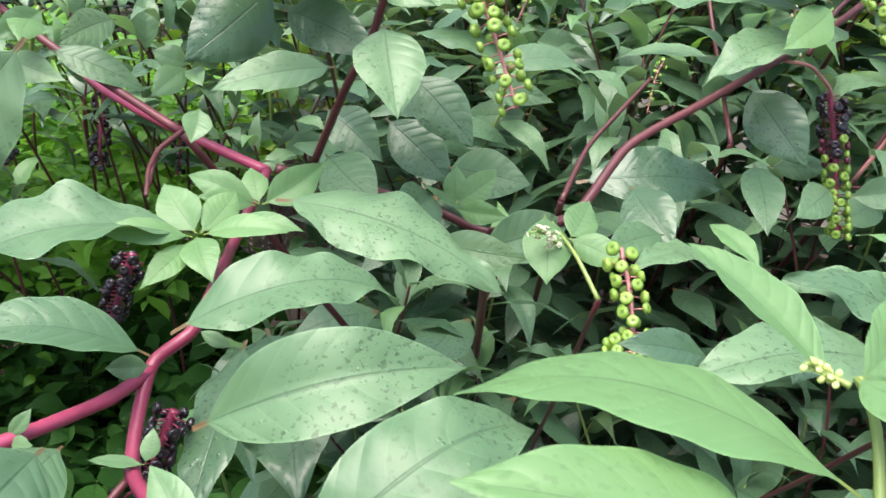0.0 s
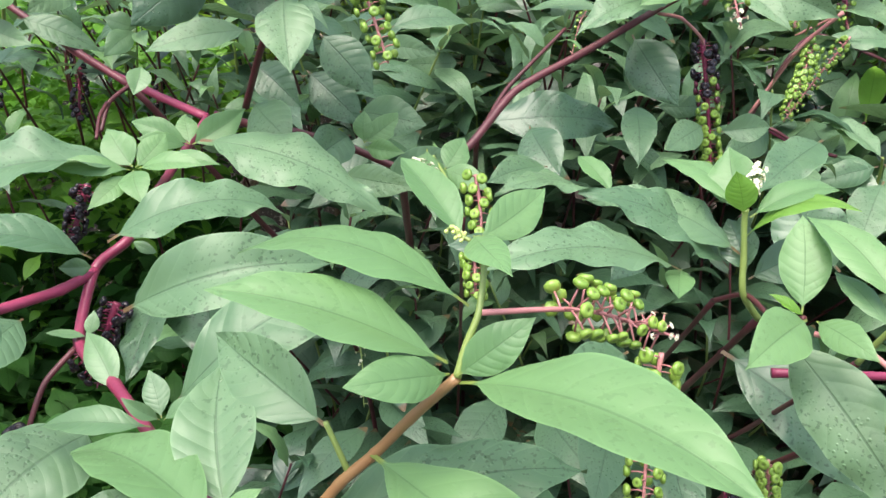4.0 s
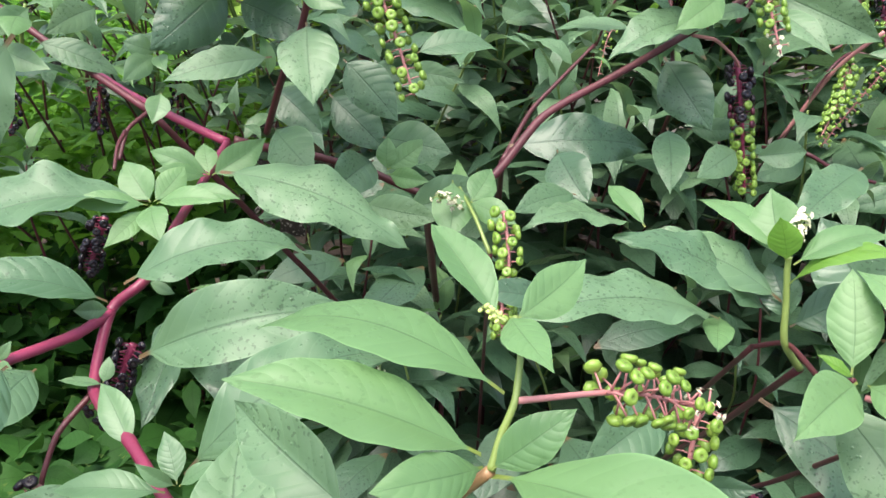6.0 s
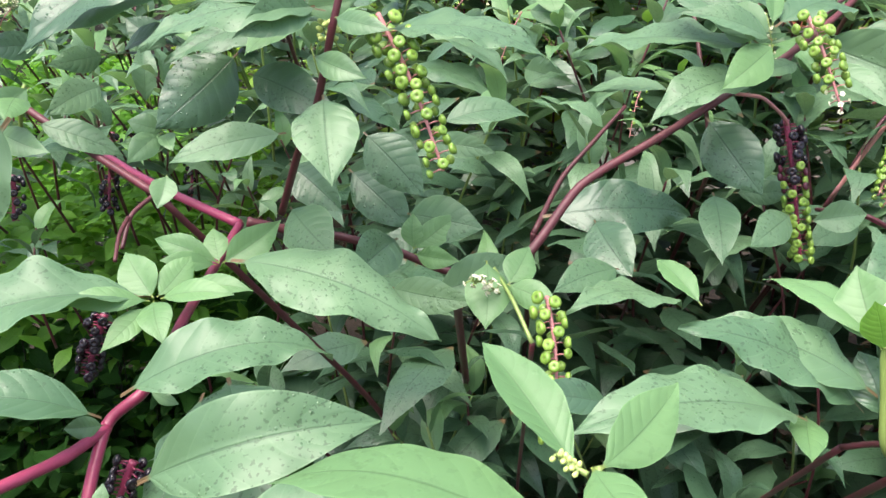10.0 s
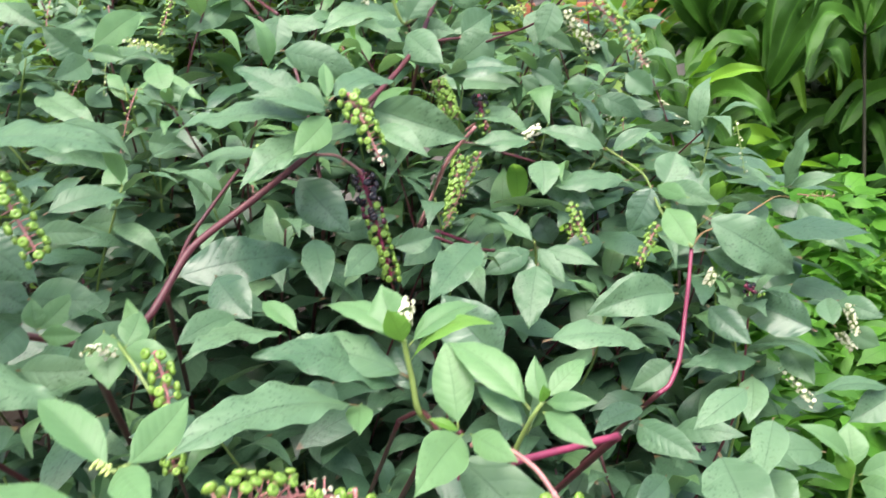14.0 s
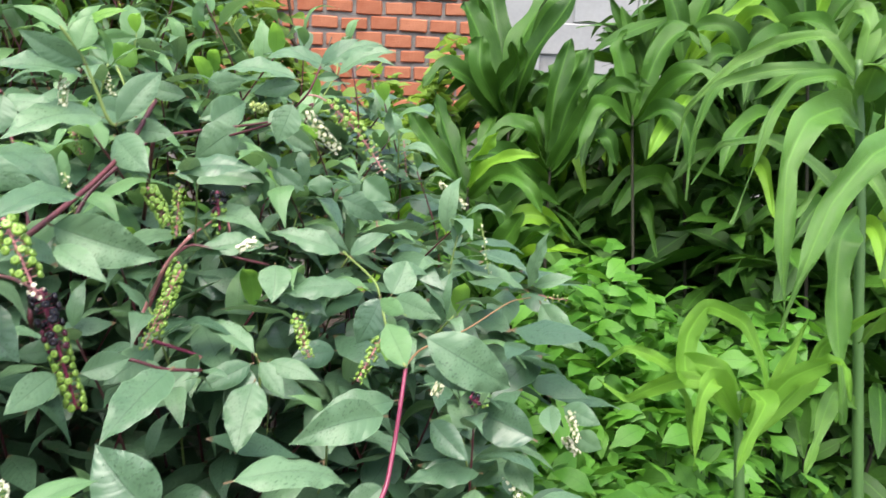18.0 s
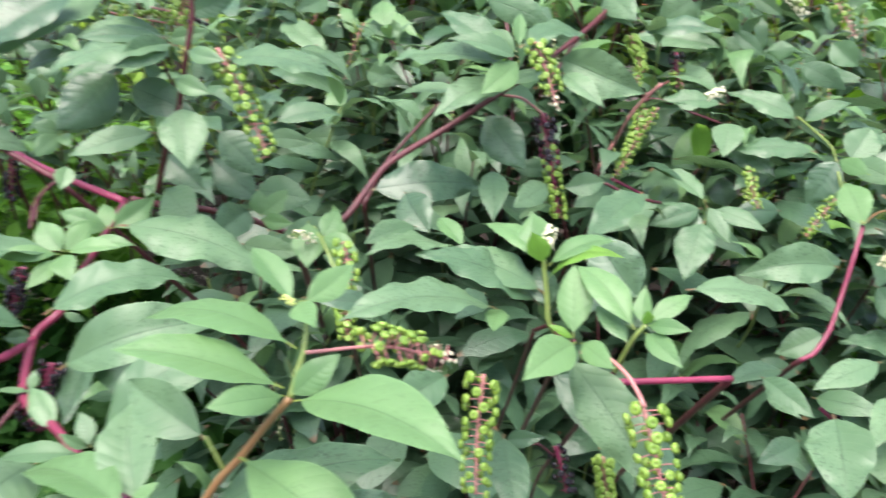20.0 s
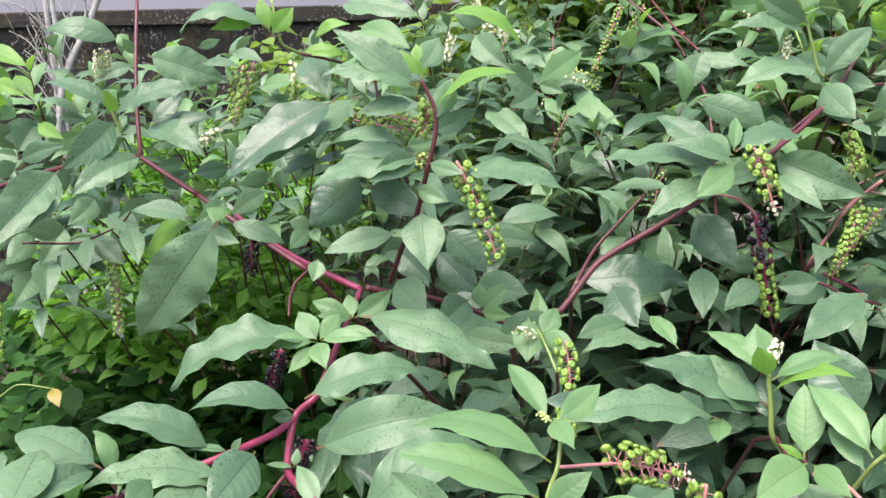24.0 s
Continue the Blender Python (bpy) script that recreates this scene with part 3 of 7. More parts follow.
stem(plant, 0.0016, 0.0012, "dark", (-0.199, 0.233, 1.248), (-0.210, 0.235, 1.260), (-0.219, 0.237, 1.272))
leaf(plant, (-0.151, 0.298, 1.257), (-0.246, 0.271, 1.295), 0.039, -17, 0.18)
stem(plant, 0.0016, 0.0012, "dark", (-0.137, 0.310, 1.251), (-0.140, 0.300, 1.256), (-0.151, 0.298, 1.257))
leaf(plant, (-0.099, 0.364, 1.265), (-0.186, 0.325, 1.279), 0.036, -15, 0.20)
leaf(plant, (-0.122, 0.268, 1.245), (-0.220, 0.214, 1.268), 0.042, -15, 0.16)
leaf(plant, (-0.114, 0.304, 1.252), (-0.118, 0.248, 1.245), 0.032, -36, 0.05)
leaf(plant, (-0.136, 0.301, 1.256), (-0.127, 0.306, 1.268), 0.007, 67, 0.07)
leaf(plant, (-0.138, 0.301, 1.256), (-0.169, 0.286, 1.263), 0.013, -2, 0.07)
leaf(plant, (-0.135, 0.301, 1.255), (-0.121, 0.294, 1.258), 0.007, 56, 0.07)
stem(plant, 0.0029, 0.0035, "magenta", (-0.217, 0.229, 1.245), (-0.198, 0.253, 1.242), (-0.169, 0.271, 1.250), (-0.135, 0.301, 1.255), (-0.115, 0.350, 1.248), (-0.107, 0.381, 1.248))
leaf(plant, (-0.109, 0.462, 1.295), (-0.244, 0.395, 1.262), 0.057, -13, 0.20, wave=1)
leaf(plant, (-0.094, 0.378, 1.271), (0.016, 0.432, 1.275), 0.045, 22, 0.24, wave=1)
leaf(plant, (-0.073, 0.509, 1.305), (0.077, 0.491, 1.258), 0.059, 23, 0.12, wave=1)
leaf(plant, (-0.073, 0.345, 1.238), (0.056, 0.373, 1.268), 0.050, 44, 0.20)
leaf(plant, (-0.107, 0.457, 1.297), (-0.134, 0.480, 1.319), 0.026, -31, 0.05, "young")
leaf(plant, (-0.105, 0.458, 1.297), (-0.092, 0.487, 1.315), 0.021, 45, 0.05, "young")
leaf(plant, (-0.109, 0.456, 1.295), (-0.152, 0.429, 1.303), 0.019, -37, 0.10, "young")
leaf(plant, (-0.107, 0.457, 1.295), (-0.087, 0.424, 1.280), 0.022, 13, 0.10, "young")
leaf(plant, (-0.110, 0.455, 1.292), (-0.125, 0.416, 1.277), 0.017, -31, 0.05, "young")
leaf(plant, (-0.108, 0.457, 1.297), (-0.123, 0.479, 1.306), 0.010, -8, 0.00, "young")
leaf(plant, (-0.103, 0.458, 1.296), (-0.053, 0.458, 1.301), 0.019, 27, 0.10, "young")
leaf(plant, (-0.088, 0.525, 1.296), (-0.137, 0.530, 1.311), 0.020, -62, 0.10, "young")
leaf(plant, (-0.088, 0.525, 1.296), (-0.100, 0.549, 1.314), 0.018, -10, 0.05, "young")
leaf(plant, (-0.086, 0.525, 1.296), (-0.051, 0.560, 1.319), 0.025, 58, 0.08, "young")
leaf(plant, (-0.090, 0.524, 1.295), (-0.121, 0.500, 1.306), 0.015, -50, 0.10, "young")
leaf(plant, (-0.100, 0.478, 1.290), (-0.048, 0.479, 1.295), 0.019, 26, 0.12, "young")
leaf(plant, (-0.064, 0.629, 1.308), (-0.012, 0.568, 1.287), 0.044, 38, 0.05)
leaf(plant, (-0.142, 0.573, 1.348), (-0.140, 0.546, 1.329), 0.020, -18, 0.05)
stem(plant, 0.0018, 0.0014, "dark", (-0.165, 0.549, 1.320), (-0.162, 0.527, 1.314), (-0.155, 0.503, 1.303))
stem(plant, 0.0020, 0.0016, "dark", (-0.163, 0.594, 1.326), (-0.172, 0.568, 1.316), (-0.169, 0.541, 1.298))
raceme(plant, (-0.157, 0.483, 1.271), (-0.168, 0.468, 1.230), 46, 0.0036, "black", "black", 0.02, 0.00)
raceme(plant, (-0.100, 0.392, 1.218), (-0.112, 0.378, 1.180), 46, 0.0036, "black", "black", 0.02, 0.00)
stem(plant, 0.0042, 0.0034, "dark", (-0.105, 0.637, 1.291), (-0.071, 0.650, 1.280), (-0.030, 0.666, 1.270), (0.023, 0.671, 1.255), (0.071, 0.665, 1.241), (0.132, 0.633, 1.269))
stem(plant, 0.0032, 0.0022, "dark", (-0.073, 0.635, 1.301), (-0.042, 0.587, 1.366), (-0.022, 0.571, 1.405), (-0.006, 0.558, 1.458), (0.003, 0.561, 1.495), (0.002, 0.564, 1.524), (-0.012, 0.566, 1.553))
plant = middle_shrub
leaf(plant, (-0.012, 0.549, 1.415), (0.005, 0.494, 1.365), 0.045, 6, 0.05)
leaf(plant, (-0.046, 0.570, 1.383), (-0.120, 0.530, 1.368), 0.032, -38, 0.10)
leaf(plant, (-0.014, 0.556, 1.543), (-0.106, 0.518, 1.561), 0.038, -30, 0.14)
leaf(plant, (-0.014, 0.558, 1.547), (-0.102, 0.554, 1.606), 0.039, -51, 0.08)
leaf(plant, (-0.013, 0.565, 1.570), (-0.018, 0.575, 1.589), 0.012, -13, 0.05, "lime")
leaf(plant, (-0.011, 0.564, 1.564), (0.004, 0.592, 1.595), 0.029, 48, 0.05)
leaf(plant, (0.001, 0.557, 1.519), (0.090, 0.565, 1.558), 0.036, 12, 0.20, "lime")
leaf(plant, (0.001, 0.560, 1.510), (0.019, 0.582, 1.553), 0.025, 51, 0.05)
leaf(plant, (-0.017, 0.557, 1.530), (-0.073, 0.523, 1.522), 0.025, -41, 0.10)
leaf(plant, (-0.008, 0.551, 1.471), (-0.114, 0.493, 1.451), 0.045, -22, 0.12)
leaf(plant, (-0.015, 0.551, 1.474), (-0.055, 0.496, 1.457), 0.028, -65, 0.05)
leaf(plant, (-0.002, 0.551, 1.467), (0.040, 0.525, 1.461), 0.018, 55, 0.08)
leaf(plant, (0.031, 0.544, 1.459), (0.148, 0.539, 1.438), 0.044, 19, 0.14)
leaf(plant, (-0.018, 0.551, 1.441), (0.022, 0.533, 1.429), 0.020, 65, 0.08)
leaf(plant, (-0.021, 0.551, 1.478), (-0.094, 0.527, 1.480), 0.028, -29, 0.08)
leaf(plant, (-0.002, 0.561, 1.498), (0.046, 0.578, 1.522), 0.022, 79, 0.06)
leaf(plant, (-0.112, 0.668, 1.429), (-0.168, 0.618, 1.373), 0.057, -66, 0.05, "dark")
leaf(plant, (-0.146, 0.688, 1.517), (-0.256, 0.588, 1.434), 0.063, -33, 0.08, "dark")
leaf(plant, (-0.170, 0.637, 1.368), (-0.195, 0.625, 1.378), 0.021, -78, 0.07)
leaf(plant, (-0.168, 0.638, 1.369), (-0.149, 0.646, 1.382), 0.021, 76, 0.07)
leaf(plant, (-0.168, 0.637, 1.366), (-0.154, 0.616, 1.356), 0.015, 20, 0.07)
leaf(plant, (-0.172, 0.637, 1.366), (-0.190, 0.606, 1.347), 0.022, -56, 0.07)
leaf(plant, (-0.110, 0.683, 1.410), (-0.024, 0.648, 1.381), 0.042, 63, 0.07, "dark")
raceme(plant, (0.028, 0.547, 1.470), (0.076, 0.511, 1.373), 46, 0.0053, "green", "green", 0.06, 0.06, 1.0)
leaf(plant, (0.061, 0.632, 1.380), (0.133, 0.667, 1.381), 0.030, 34, 0.12)
leaf(plant, (0.053, 0.626, 1.365), (0.107, 0.614, 1.362), 0.021, 72, 0.10)
leaf(plant, (0.000, 0.629, 1.373), (0.051, 0.613, 1.325), 0.041, 60, 0.07, "dark")
leaf(plant, (-0.068, 0.648, 1.340), (-0.018, 0.626, 1.305), 0.037, 53, 0.07, "dark")
leaf(plant, (-0.023, 0.675, 1.330), (0.037, 0.651, 1.284), 0.042, 56, 0.07, "dark")
leaf(plant, (0.030, 0.654, 1.298), (0.098, 0.634, 1.293), 0.041, 67, 0.07)
leaf(plant, (0.021, 0.665, 1.271), (-0.010, 0.581, 1.258), 0.041, -45, 0.07, "dark")
leaf(plant, (0.040, 0.628, 1.275), (0.039, 0.636, 1.304), 0.019, 2, 0.07, "young")
leaf(plant, (0.040, 0.628, 1.275), (0.077, 0.643, 1.303), 0.023, 64, 0.07, "young")
leaf(plant, (0.041, 0.627, 1.271), (0.081, 0.603, 1.275), 0.019, 67, 0.07, "young")
leaf(plant, (0.059, 0.592, 1.250), (0.132, 0.641, 1.263), 0.041, 61, 0.07)
leaf(plant, (0.026, 0.587, 1.257), (0.097, 0.568, 1.255), 0.029, 65, 0.10)
leaf(plant, (0.104, 0.560, 1.293), (0.106, 0.517, 1.257), 0.034, -2, 0.05, "young")
raceme(plant, (0.115, 0.536, 1.277), (0.095, 0.516, 1.294), 22, 0.0024, "flower", "flower", 0.10, 0.10)
stem(plant, 0.0016, 0.0012, "young", (0.139, 0.502, 1.255), (0.125, 0.527, 1.275), (0.110, 0.560, 1.287))
leaf(plant, (0.121, 0.539, 1.283), (0.135, 0.569, 1.302), 0.025, 30, 0.05, "young")
leaf(plant, (0.120, 0.539, 1.283), (0.158, 0.522, 1.273), 0.022, 60, 0.05, "young")
raceme(plant, (0.147, 0.494, 1.294), (0.155, 0.447, 1.239), 27, 0.0047, "green", "green", 0.02, 0.04, 0.8)
raceme(plant, (0.149, 0.469, 1.246), (0.153, 0.439, 1.215), 27, 0.0047, "green", "green", 0.02, 0.04, 0.8)
raceme(plant, (-0.092, 0.744, 1.491), (-0.018, 0.702, 1.483), 34, 0.0034, "green", "black", 0.05, 0.00, 0.8)
raceme(plant, (-0.012, 0.610, 1.525), (-0.020, 0.596, 1.486), 34, 0.0042, "green", "green", 0.05, 0.00, 0.8)
plant = right_shrub
stem(plant, 0.0042, 0.0030, "dark", (0.071, 0.665, 1.241), (0.132, 0.633, 1.269), (0.180, 0.689, 1.318), (0.253, 0.735, 1.354), (0.341, 0.778, 1.403), (0.381, 0.803, 1.426), (0.443, 0.868, 1.460), (0.494, 0.931, 1.495), (0.540, 0.999, 1.547))
stem(plant, 0.0032, 0.0022, "dark", (0.144, 0.814, 1.230), (0.174, 0.886, 1.272), (0.206, 0.923, 1.302), (0.249, 0.974, 1.339))
leaf(plant, (0.328, 0.732, 1.435), (0.246, 0.785, 1.486), 0.041, -31, 0.10)
leaf(plant, (0.325, 0.730, 1.432), (0.174, 0.824, 1.416), 0.066, -14, 0.08)
leaf(plant, (0.335, 0.726, 1.447), (0.294, 0.755, 1.462), 0.036, -72, 0.06)
leaf(plant, (0.335, 0.728, 1.452), (0.340, 0.761, 1.488), 0.018, 26, 0.07, "young")
leaf(plant, (0.337, 0.728, 1.451), (0.431, 0.810, 1.451), 0.046, 16, 0.16)
leaf(plant, (0.337, 0.724, 1.437), (0.288, 0.683, 1.404), 0.034, -51, 0.06, "young")
leaf(plant, (0.336, 0.725, 1.440), (0.252, 0.715, 1.462), 0.032, -39, 0.10)
leaf(plant, (0.332, 0.745, 1.405), (0.231, 0.683, 1.371), 0.046, -25, 0.12)
leaf(plant, (0.277, 0.833, 1.380), (0.187, 0.865, 1.369), 0.036, -15, 0.10)
leaf(plant, (0.390, 0.786, 1.435), (0.499, 0.752, 1.394), 0.055, 79, 0.12)
leaf(plant, (0.394, 0.760, 1.418), (0.439, 0.706, 1.385), 0.029, 29, 0.10)
leaf(plant, (0.377, 0.778, 1.416), (0.325, 0.743, 1.404), 0.024, -26, 0.08)
raceme(plant, (0.351, 0.692, 1.462), (0.373, 0.648, 1.395), 36, 0.0051, "green", "flower", 0.04, 0.08, 1.05)
stem(plant, 0.0018, 0.0016, "pink", (0.323, 0.770, 1.388), (0.348, 0.773, 1.384), (0.372, 0.783, 1.366), (0.381, 0.792, 1.354))
raceme(plant, (0.378, 0.793, 1.361), (0.404, 0.767, 1.227), 84, 0.0051, "black", "green", 0.02, 0.06)
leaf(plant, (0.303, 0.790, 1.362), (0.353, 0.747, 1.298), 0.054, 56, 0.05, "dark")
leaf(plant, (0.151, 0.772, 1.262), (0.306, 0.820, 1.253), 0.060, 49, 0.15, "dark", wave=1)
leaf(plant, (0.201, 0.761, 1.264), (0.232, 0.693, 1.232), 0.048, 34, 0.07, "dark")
leaf(plant, (0.313, 0.770, 1.293), (0.310, 0.692, 1.247), 0.037, 8, 0.05)
leaf(plant, (0.388, 0.768, 1.274), (0.335, 0.701, 1.263), 0.034, -45, 0.05)
leaf(plant, (0.407, 0.770, 1.267), (0.464, 0.782, 1.273), 0.031, 67, 0.10)
leaf(plant, (0.504, 0.736, 1.273), (0.414, 0.645, 1.239), 0.049, -15, 0.05)
leaf(plant, (0.344, 0.815, 1.281), (0.409, 0.828, 1.282), 0.026, 71, 0.10)
leaf(plant, (0.302, 0.832, 1.500), (0.386, 0.797, 1.471), 0.039, 79, 0.12)
leaf(plant, (0.294, 1.424, 1.562), (0.203, 1.390, 1.506), 0.056, -75, 0.08)
leaf(plant, (0.323, 1.416, 1.515), (0.336, 1.400, 1.457), 0.052, 46, 0.05)
leaf(plant, (0.345, 1.366, 1.513), (0.453, 1.331, 1.504), 0.042, 44, 0.10)
stem(plant, 0.0030, 0.0030, "dark", (0.217, 1.540, 1.639), (0.312, 1.449, 1.561), (0.345, 1.419, 1.513), (0.372, 1.300, 1.454), (0.381, 1.223, 1.372), (0.370, 1.026, 1.259))
stem(plant, 0.0024, 0.0018, "young", (0.540, 0.999, 1.547), (0.481, 0.947, 1.520), (0.464, 0.945, 1.559), (0.450, 0.945, 1.601), (0.427, 0.941, 1.638))
leaf(plant, (0.481, 0.946, 1.518), (0.545, 0.969, 1.585), 0.038, 62, 0.12)
leaf(plant, (0.473, 0.948, 1.528), (0.352, 0.867, 1.513), 0.054, -28, 0.14)
leaf(plant, (0.478, 0.933, 1.510), (0.508, 0.863, 1.471), 0.044, 53, 0.05)
leaf(plant, (0.455, 0.949, 1.576), (0.344, 0.910, 1.587), 0.044, -28, 0.12)
leaf(plant, (0.454, 0.943, 1.593), (0.382, 0.931, 1.632), 0.031, -100, 0.07)
leaf(plant, (0.443, 0.935, 1.608), (0.464, 0.953, 1.652), 0.031, 42, 0.07, "young")
raceme(plant, (0.425, 0.923, 1.579), (0.423, 0.912, 1.546), 32, 0.0024, "flower", "flower", 0.02, 0.00)
raceme(plant, (0.212, 1.320, 1.618), (0.165, 1.223, 1.508), 78, 0.0032, "green", "green", 0.02, 0.00, 0.8)
raceme(plant, (0.119, 1.108, 1.508), (0.175, 1.061, 1.492), 26, 0.0026, "flower", "green", 0.02, 0.00)
leaf(plant, (0.156, 1.158, 1.475), (0.168, 1.095, 1.435), 0.042, 15, 0.07, "young")
leaf(plant, (0.129, 1.142, 1.438), (0.205, 1.098, 1.421), 0.033, 64, 0.07)
leaf(plant, (0.068, 1.092, 1.487), (0.020, 1.097, 1.533), 0.043, -79, 0.07)
leaf(plant, (0.073, 1.096, 1.496), (0.145, 1.157, 1.545), 0.042, 66, 0.07, "young")
leaf(plant, (0.075, 1.096, 1.496), (0.121, 1.070, 1.484), 0.024, 76, 0.07)
leaf(plant, (0.073, 1.093, 1.487), (0.033, 1.026, 1.467), 0.037, -62, 0.07)
raceme(plant, (0.509, 0.898, 1.449), (0.530, 0.887, 1.400), 52, 0.0042, "green", "green", 0.02, 0.00, 0.8)
raceme(plant, (0.522, 0.771, 1.374), (0.478, 0.786, 1.278), 44, 0.0029, "green", "green", 0.02, 0.00, .9)
stem(plant, 0.0024, 0.0024, "pink", (0.557, 0.888, 1.385), (0.528, 0.920, 1.337), (0.488, 0.938, 1.245))
stem(plant, 0.0020, 0.0020, "dark", (0.432, 0.826, 1.263), (0.464, 0.782, 1.271), (0.500, 0.783, 1.253), (0.544, 0.788, 1.242))
plant = sprouts_shrub
stem(plant, 0.0026, 0.0018, "young", (0.354, 0.418, 1.224), (0.337, 0.411, 1.247), (0.334, 0.416, 1.274), (0.331, 0.419, 1.296), (0.330, 0.418, 1.306))
leaf(plant, (0.329, 0.419, 1.302), (0.323, 0.456, 1.338), 0.034, -32, 0.05, "young")
leaf(plant, (0.328, 0.420, 1.304), (0.279, 0.479, 1.318), 0.029, -7, 0.14, "young")
leaf(plant, (0.329, 0.417, 1.303), (0.317, 0.413, 1.334), 0.021, -122, 0.00, "lime")
leaf(plant, (0.333, 0.416, 1.301), (0.398, 0.433, 1.317), 0.026, 9, 0.16, "young")
leaf(plant, (0.333, 0.416, 1.287), (0.395, 0.396, 1.317), 0.027, 5, 0.20, "lime")
leaf(plant, (0.333, 0.421, 1.272), (0.226, 0.457, 1.292), 0.042, -22, 0.14)
leaf(plant, (0.338, 0.416, 1.260), (0.328, 0.444, 1.289), 0.027, -40, 0.05, "dark")
leaf(plant, (0.345, 0.428, 1.250), (0.405, 0.452, 1.268), 0.031, 55, 0.05, "dark")
raceme(plant, (0.329, 0.417, 1.304), (0.337, 0.427, 1.333), 26, 0.0024, "flower", "flower", 0.35, 0.00)
leaf(plant, (0.341, 0.324, 1.278), (0.346, 0.366, 1.323), 0.029, -19, 0.05, "young")
leaf(plant, (0.382, 0.299, 1.297), (0.348, 0.364, 1.323), 0.029, -16, 0.10, "young")
leaf(plant, (0.343, 0.320, 1.276), (0.294, 0.268, 1.271), 0.032, -35, 0.06, "young")
leaf(plant, (0.346, 0.315, 1.278), (0.361, 0.268, 1.281), 0.019, 46, 0.10, "young")
leaf(plant, (0.341, 0.321, 1.278), (0.321, 0.326, 1.288), 0.009, -22, 0.07, "lime")
stem(plant, 0.0020, 0.0016, "dark", (0.328, 0.441, 1.225), (0.341, 0.415, 1.244), (0.338, 0.346, 1.259), (0.342, 0.322, 1.276))
stem(plant, 0.0018, 0.0014, "young", (0.373, 0.311, 1.255), (0.377, 0.302, 1.276), (0.381, 0.293, 1.295), (0.387, 0.291, 1.305))
leaf(plant, (0.386, 0.291, 1.305), (0.390, 0.310, 1.329), 0.014, -22, 0.05, "young")
leaf(plant, (0.388, 0.291, 1.307), (0.425, 0.306, 1.323), 0.016, 30, 0.08, "young")
leaf(plant, (0.388, 0.291, 1.305), (0.413, 0.265, 1.313), 0.013, 49, 0.10, "young")
leaf(plant, (0.387, 0.291, 1.305), (0.387, 0.290, 1.318), 0.010, -162, 0.07, "lime")
leaf(plant, (0.387, 0.291, 1.299), (0.403, 0.248, 1.293), 0.017, 37, 0.08, "young")
leaf(plant, (0.379, 0.300, 1.284), (0.360, 0.338, 1.299), 0.017, -11, 0.08)
stem(plant, 0.0017, 0.0015, "pink", (0.346, 0.313, 1.271), (0.364, 0.297, 1.274), (0.375, 0.273, 1.270), (0.383, 0.257, 1.256))
raceme(plant, (0.381, 0.261, 1.260), (0.399, 0.209, 1.173), 50, 0.0050, "green", "green", 0.03, -0.03, 1.3)
leaf(plant, (0.340, 0.437, 1.185), (0.464, 0.367, 1.105), 0.060, 36, 0.05, "dark")
leaf(plant, (0.339, 0.335, 1.257), (0.405, 0.249, 1.180), 0.046, 50, 0.05)
leaf(plant, (0.244, 0.317, 1.249), (0.193, 0.272, 1.234), 0.032, -42, 0.06)
leaf(plant, (0.224, 0.275, 1.133), (0.137, 0.247, 1.184), 0.044, -66, 0.05, "dark")
leaf(plant, (0.300, 0.409, 1.132), (0.307, 0.313, 1.105), 0.037, 0, 0.05, "dark")
leaf(plant, (0.302, 0.407, 1.127), (0.338, 0.389, 1.142), 0.017, 64, 0.10, "dark")
raceme(plant, (0.275, 0.360, 1.225), (0.268, 0.316, 1.135), 42, 0.0052, "green", "green", 0.02, 0.00, 1.15)
raceme(plant, (0.363, 0.470, 1.076), (0.375, 0.452, 1.031), 26, 0.0036, "black", "black", 0.02, 0.00)
raceme(plant, (0.421, 0.497, 1.044), (0.430, 0.471, 0.976), 60, 0.0047, "green", "green", 0.02, 0.00, 0.8)
stem(plant, 0.0016, 0.0014, "dark", (0.328, 0.463, 1.081), (0.343, 0.463, 1.084), (0.362, 0.466, 1.066))
stem(plant, 0.0034, 0.0030, "magenta", (0.359, 0.387, 1.199), (0.395, 0.385, 1.202), (0.504, 0.398, 1.198))
leaf(plant, (0.183, 0.403, 1.268), (0.131, 0.389, 1.279), 0.021, -39, 0.07, "dark")
leaf(plant, (0.289, 0.401, 1.266), (0.155, 0.353, 1.279), 0.053, -6, 0.14)
leaf(plant, (0.330, 0.427, 1.258), (0.217, 0.417, 1.311), 0.046, -21, 0.10)
leaf(plant, (0.451, 0.519, 1.220), (0.406, 0.571, 1.279), 0.059, -52, 0.05, "dark")
leaf(plant, (0.294, 0.416, 1.260), (0.283, 0.371, 1.259), 0.020, -6, 0.05, "young")
leaf(plant, (0.265, 0.625, 1.233), (0.164, 0.541, 1.263), 0.050, -2, 0.12)
leaf(plant, (0.269, 0.580, 1.255), (0.241, 0.633, 1.272), 0.023, -9, 0.07, "young")
leaf(plant, (0.217, 0.674, 1.247), (0.157, 0.610, 1.248), 0.033, -36, 0.07)
leaf(plant, (0.289, 0.522, 1.228), (0.255, 0.462, 1.226), 0.029, -34, 0.07, "dark")
plant = east_shrub
leaf(plant, (0.512, 0.915, 1.237), (0.439, 0.853, 1.215), 0.040, -45, 0.06)
leaf(plant, (0.557, 0.849, 1.235), (0.466, 0.801, 1.194), 0.041, -47, 0.06)
leaf(plant, (0.627, 0.857, 1.213), (0.548, 0.852, 1.187), 0.034, -59, 0.08)
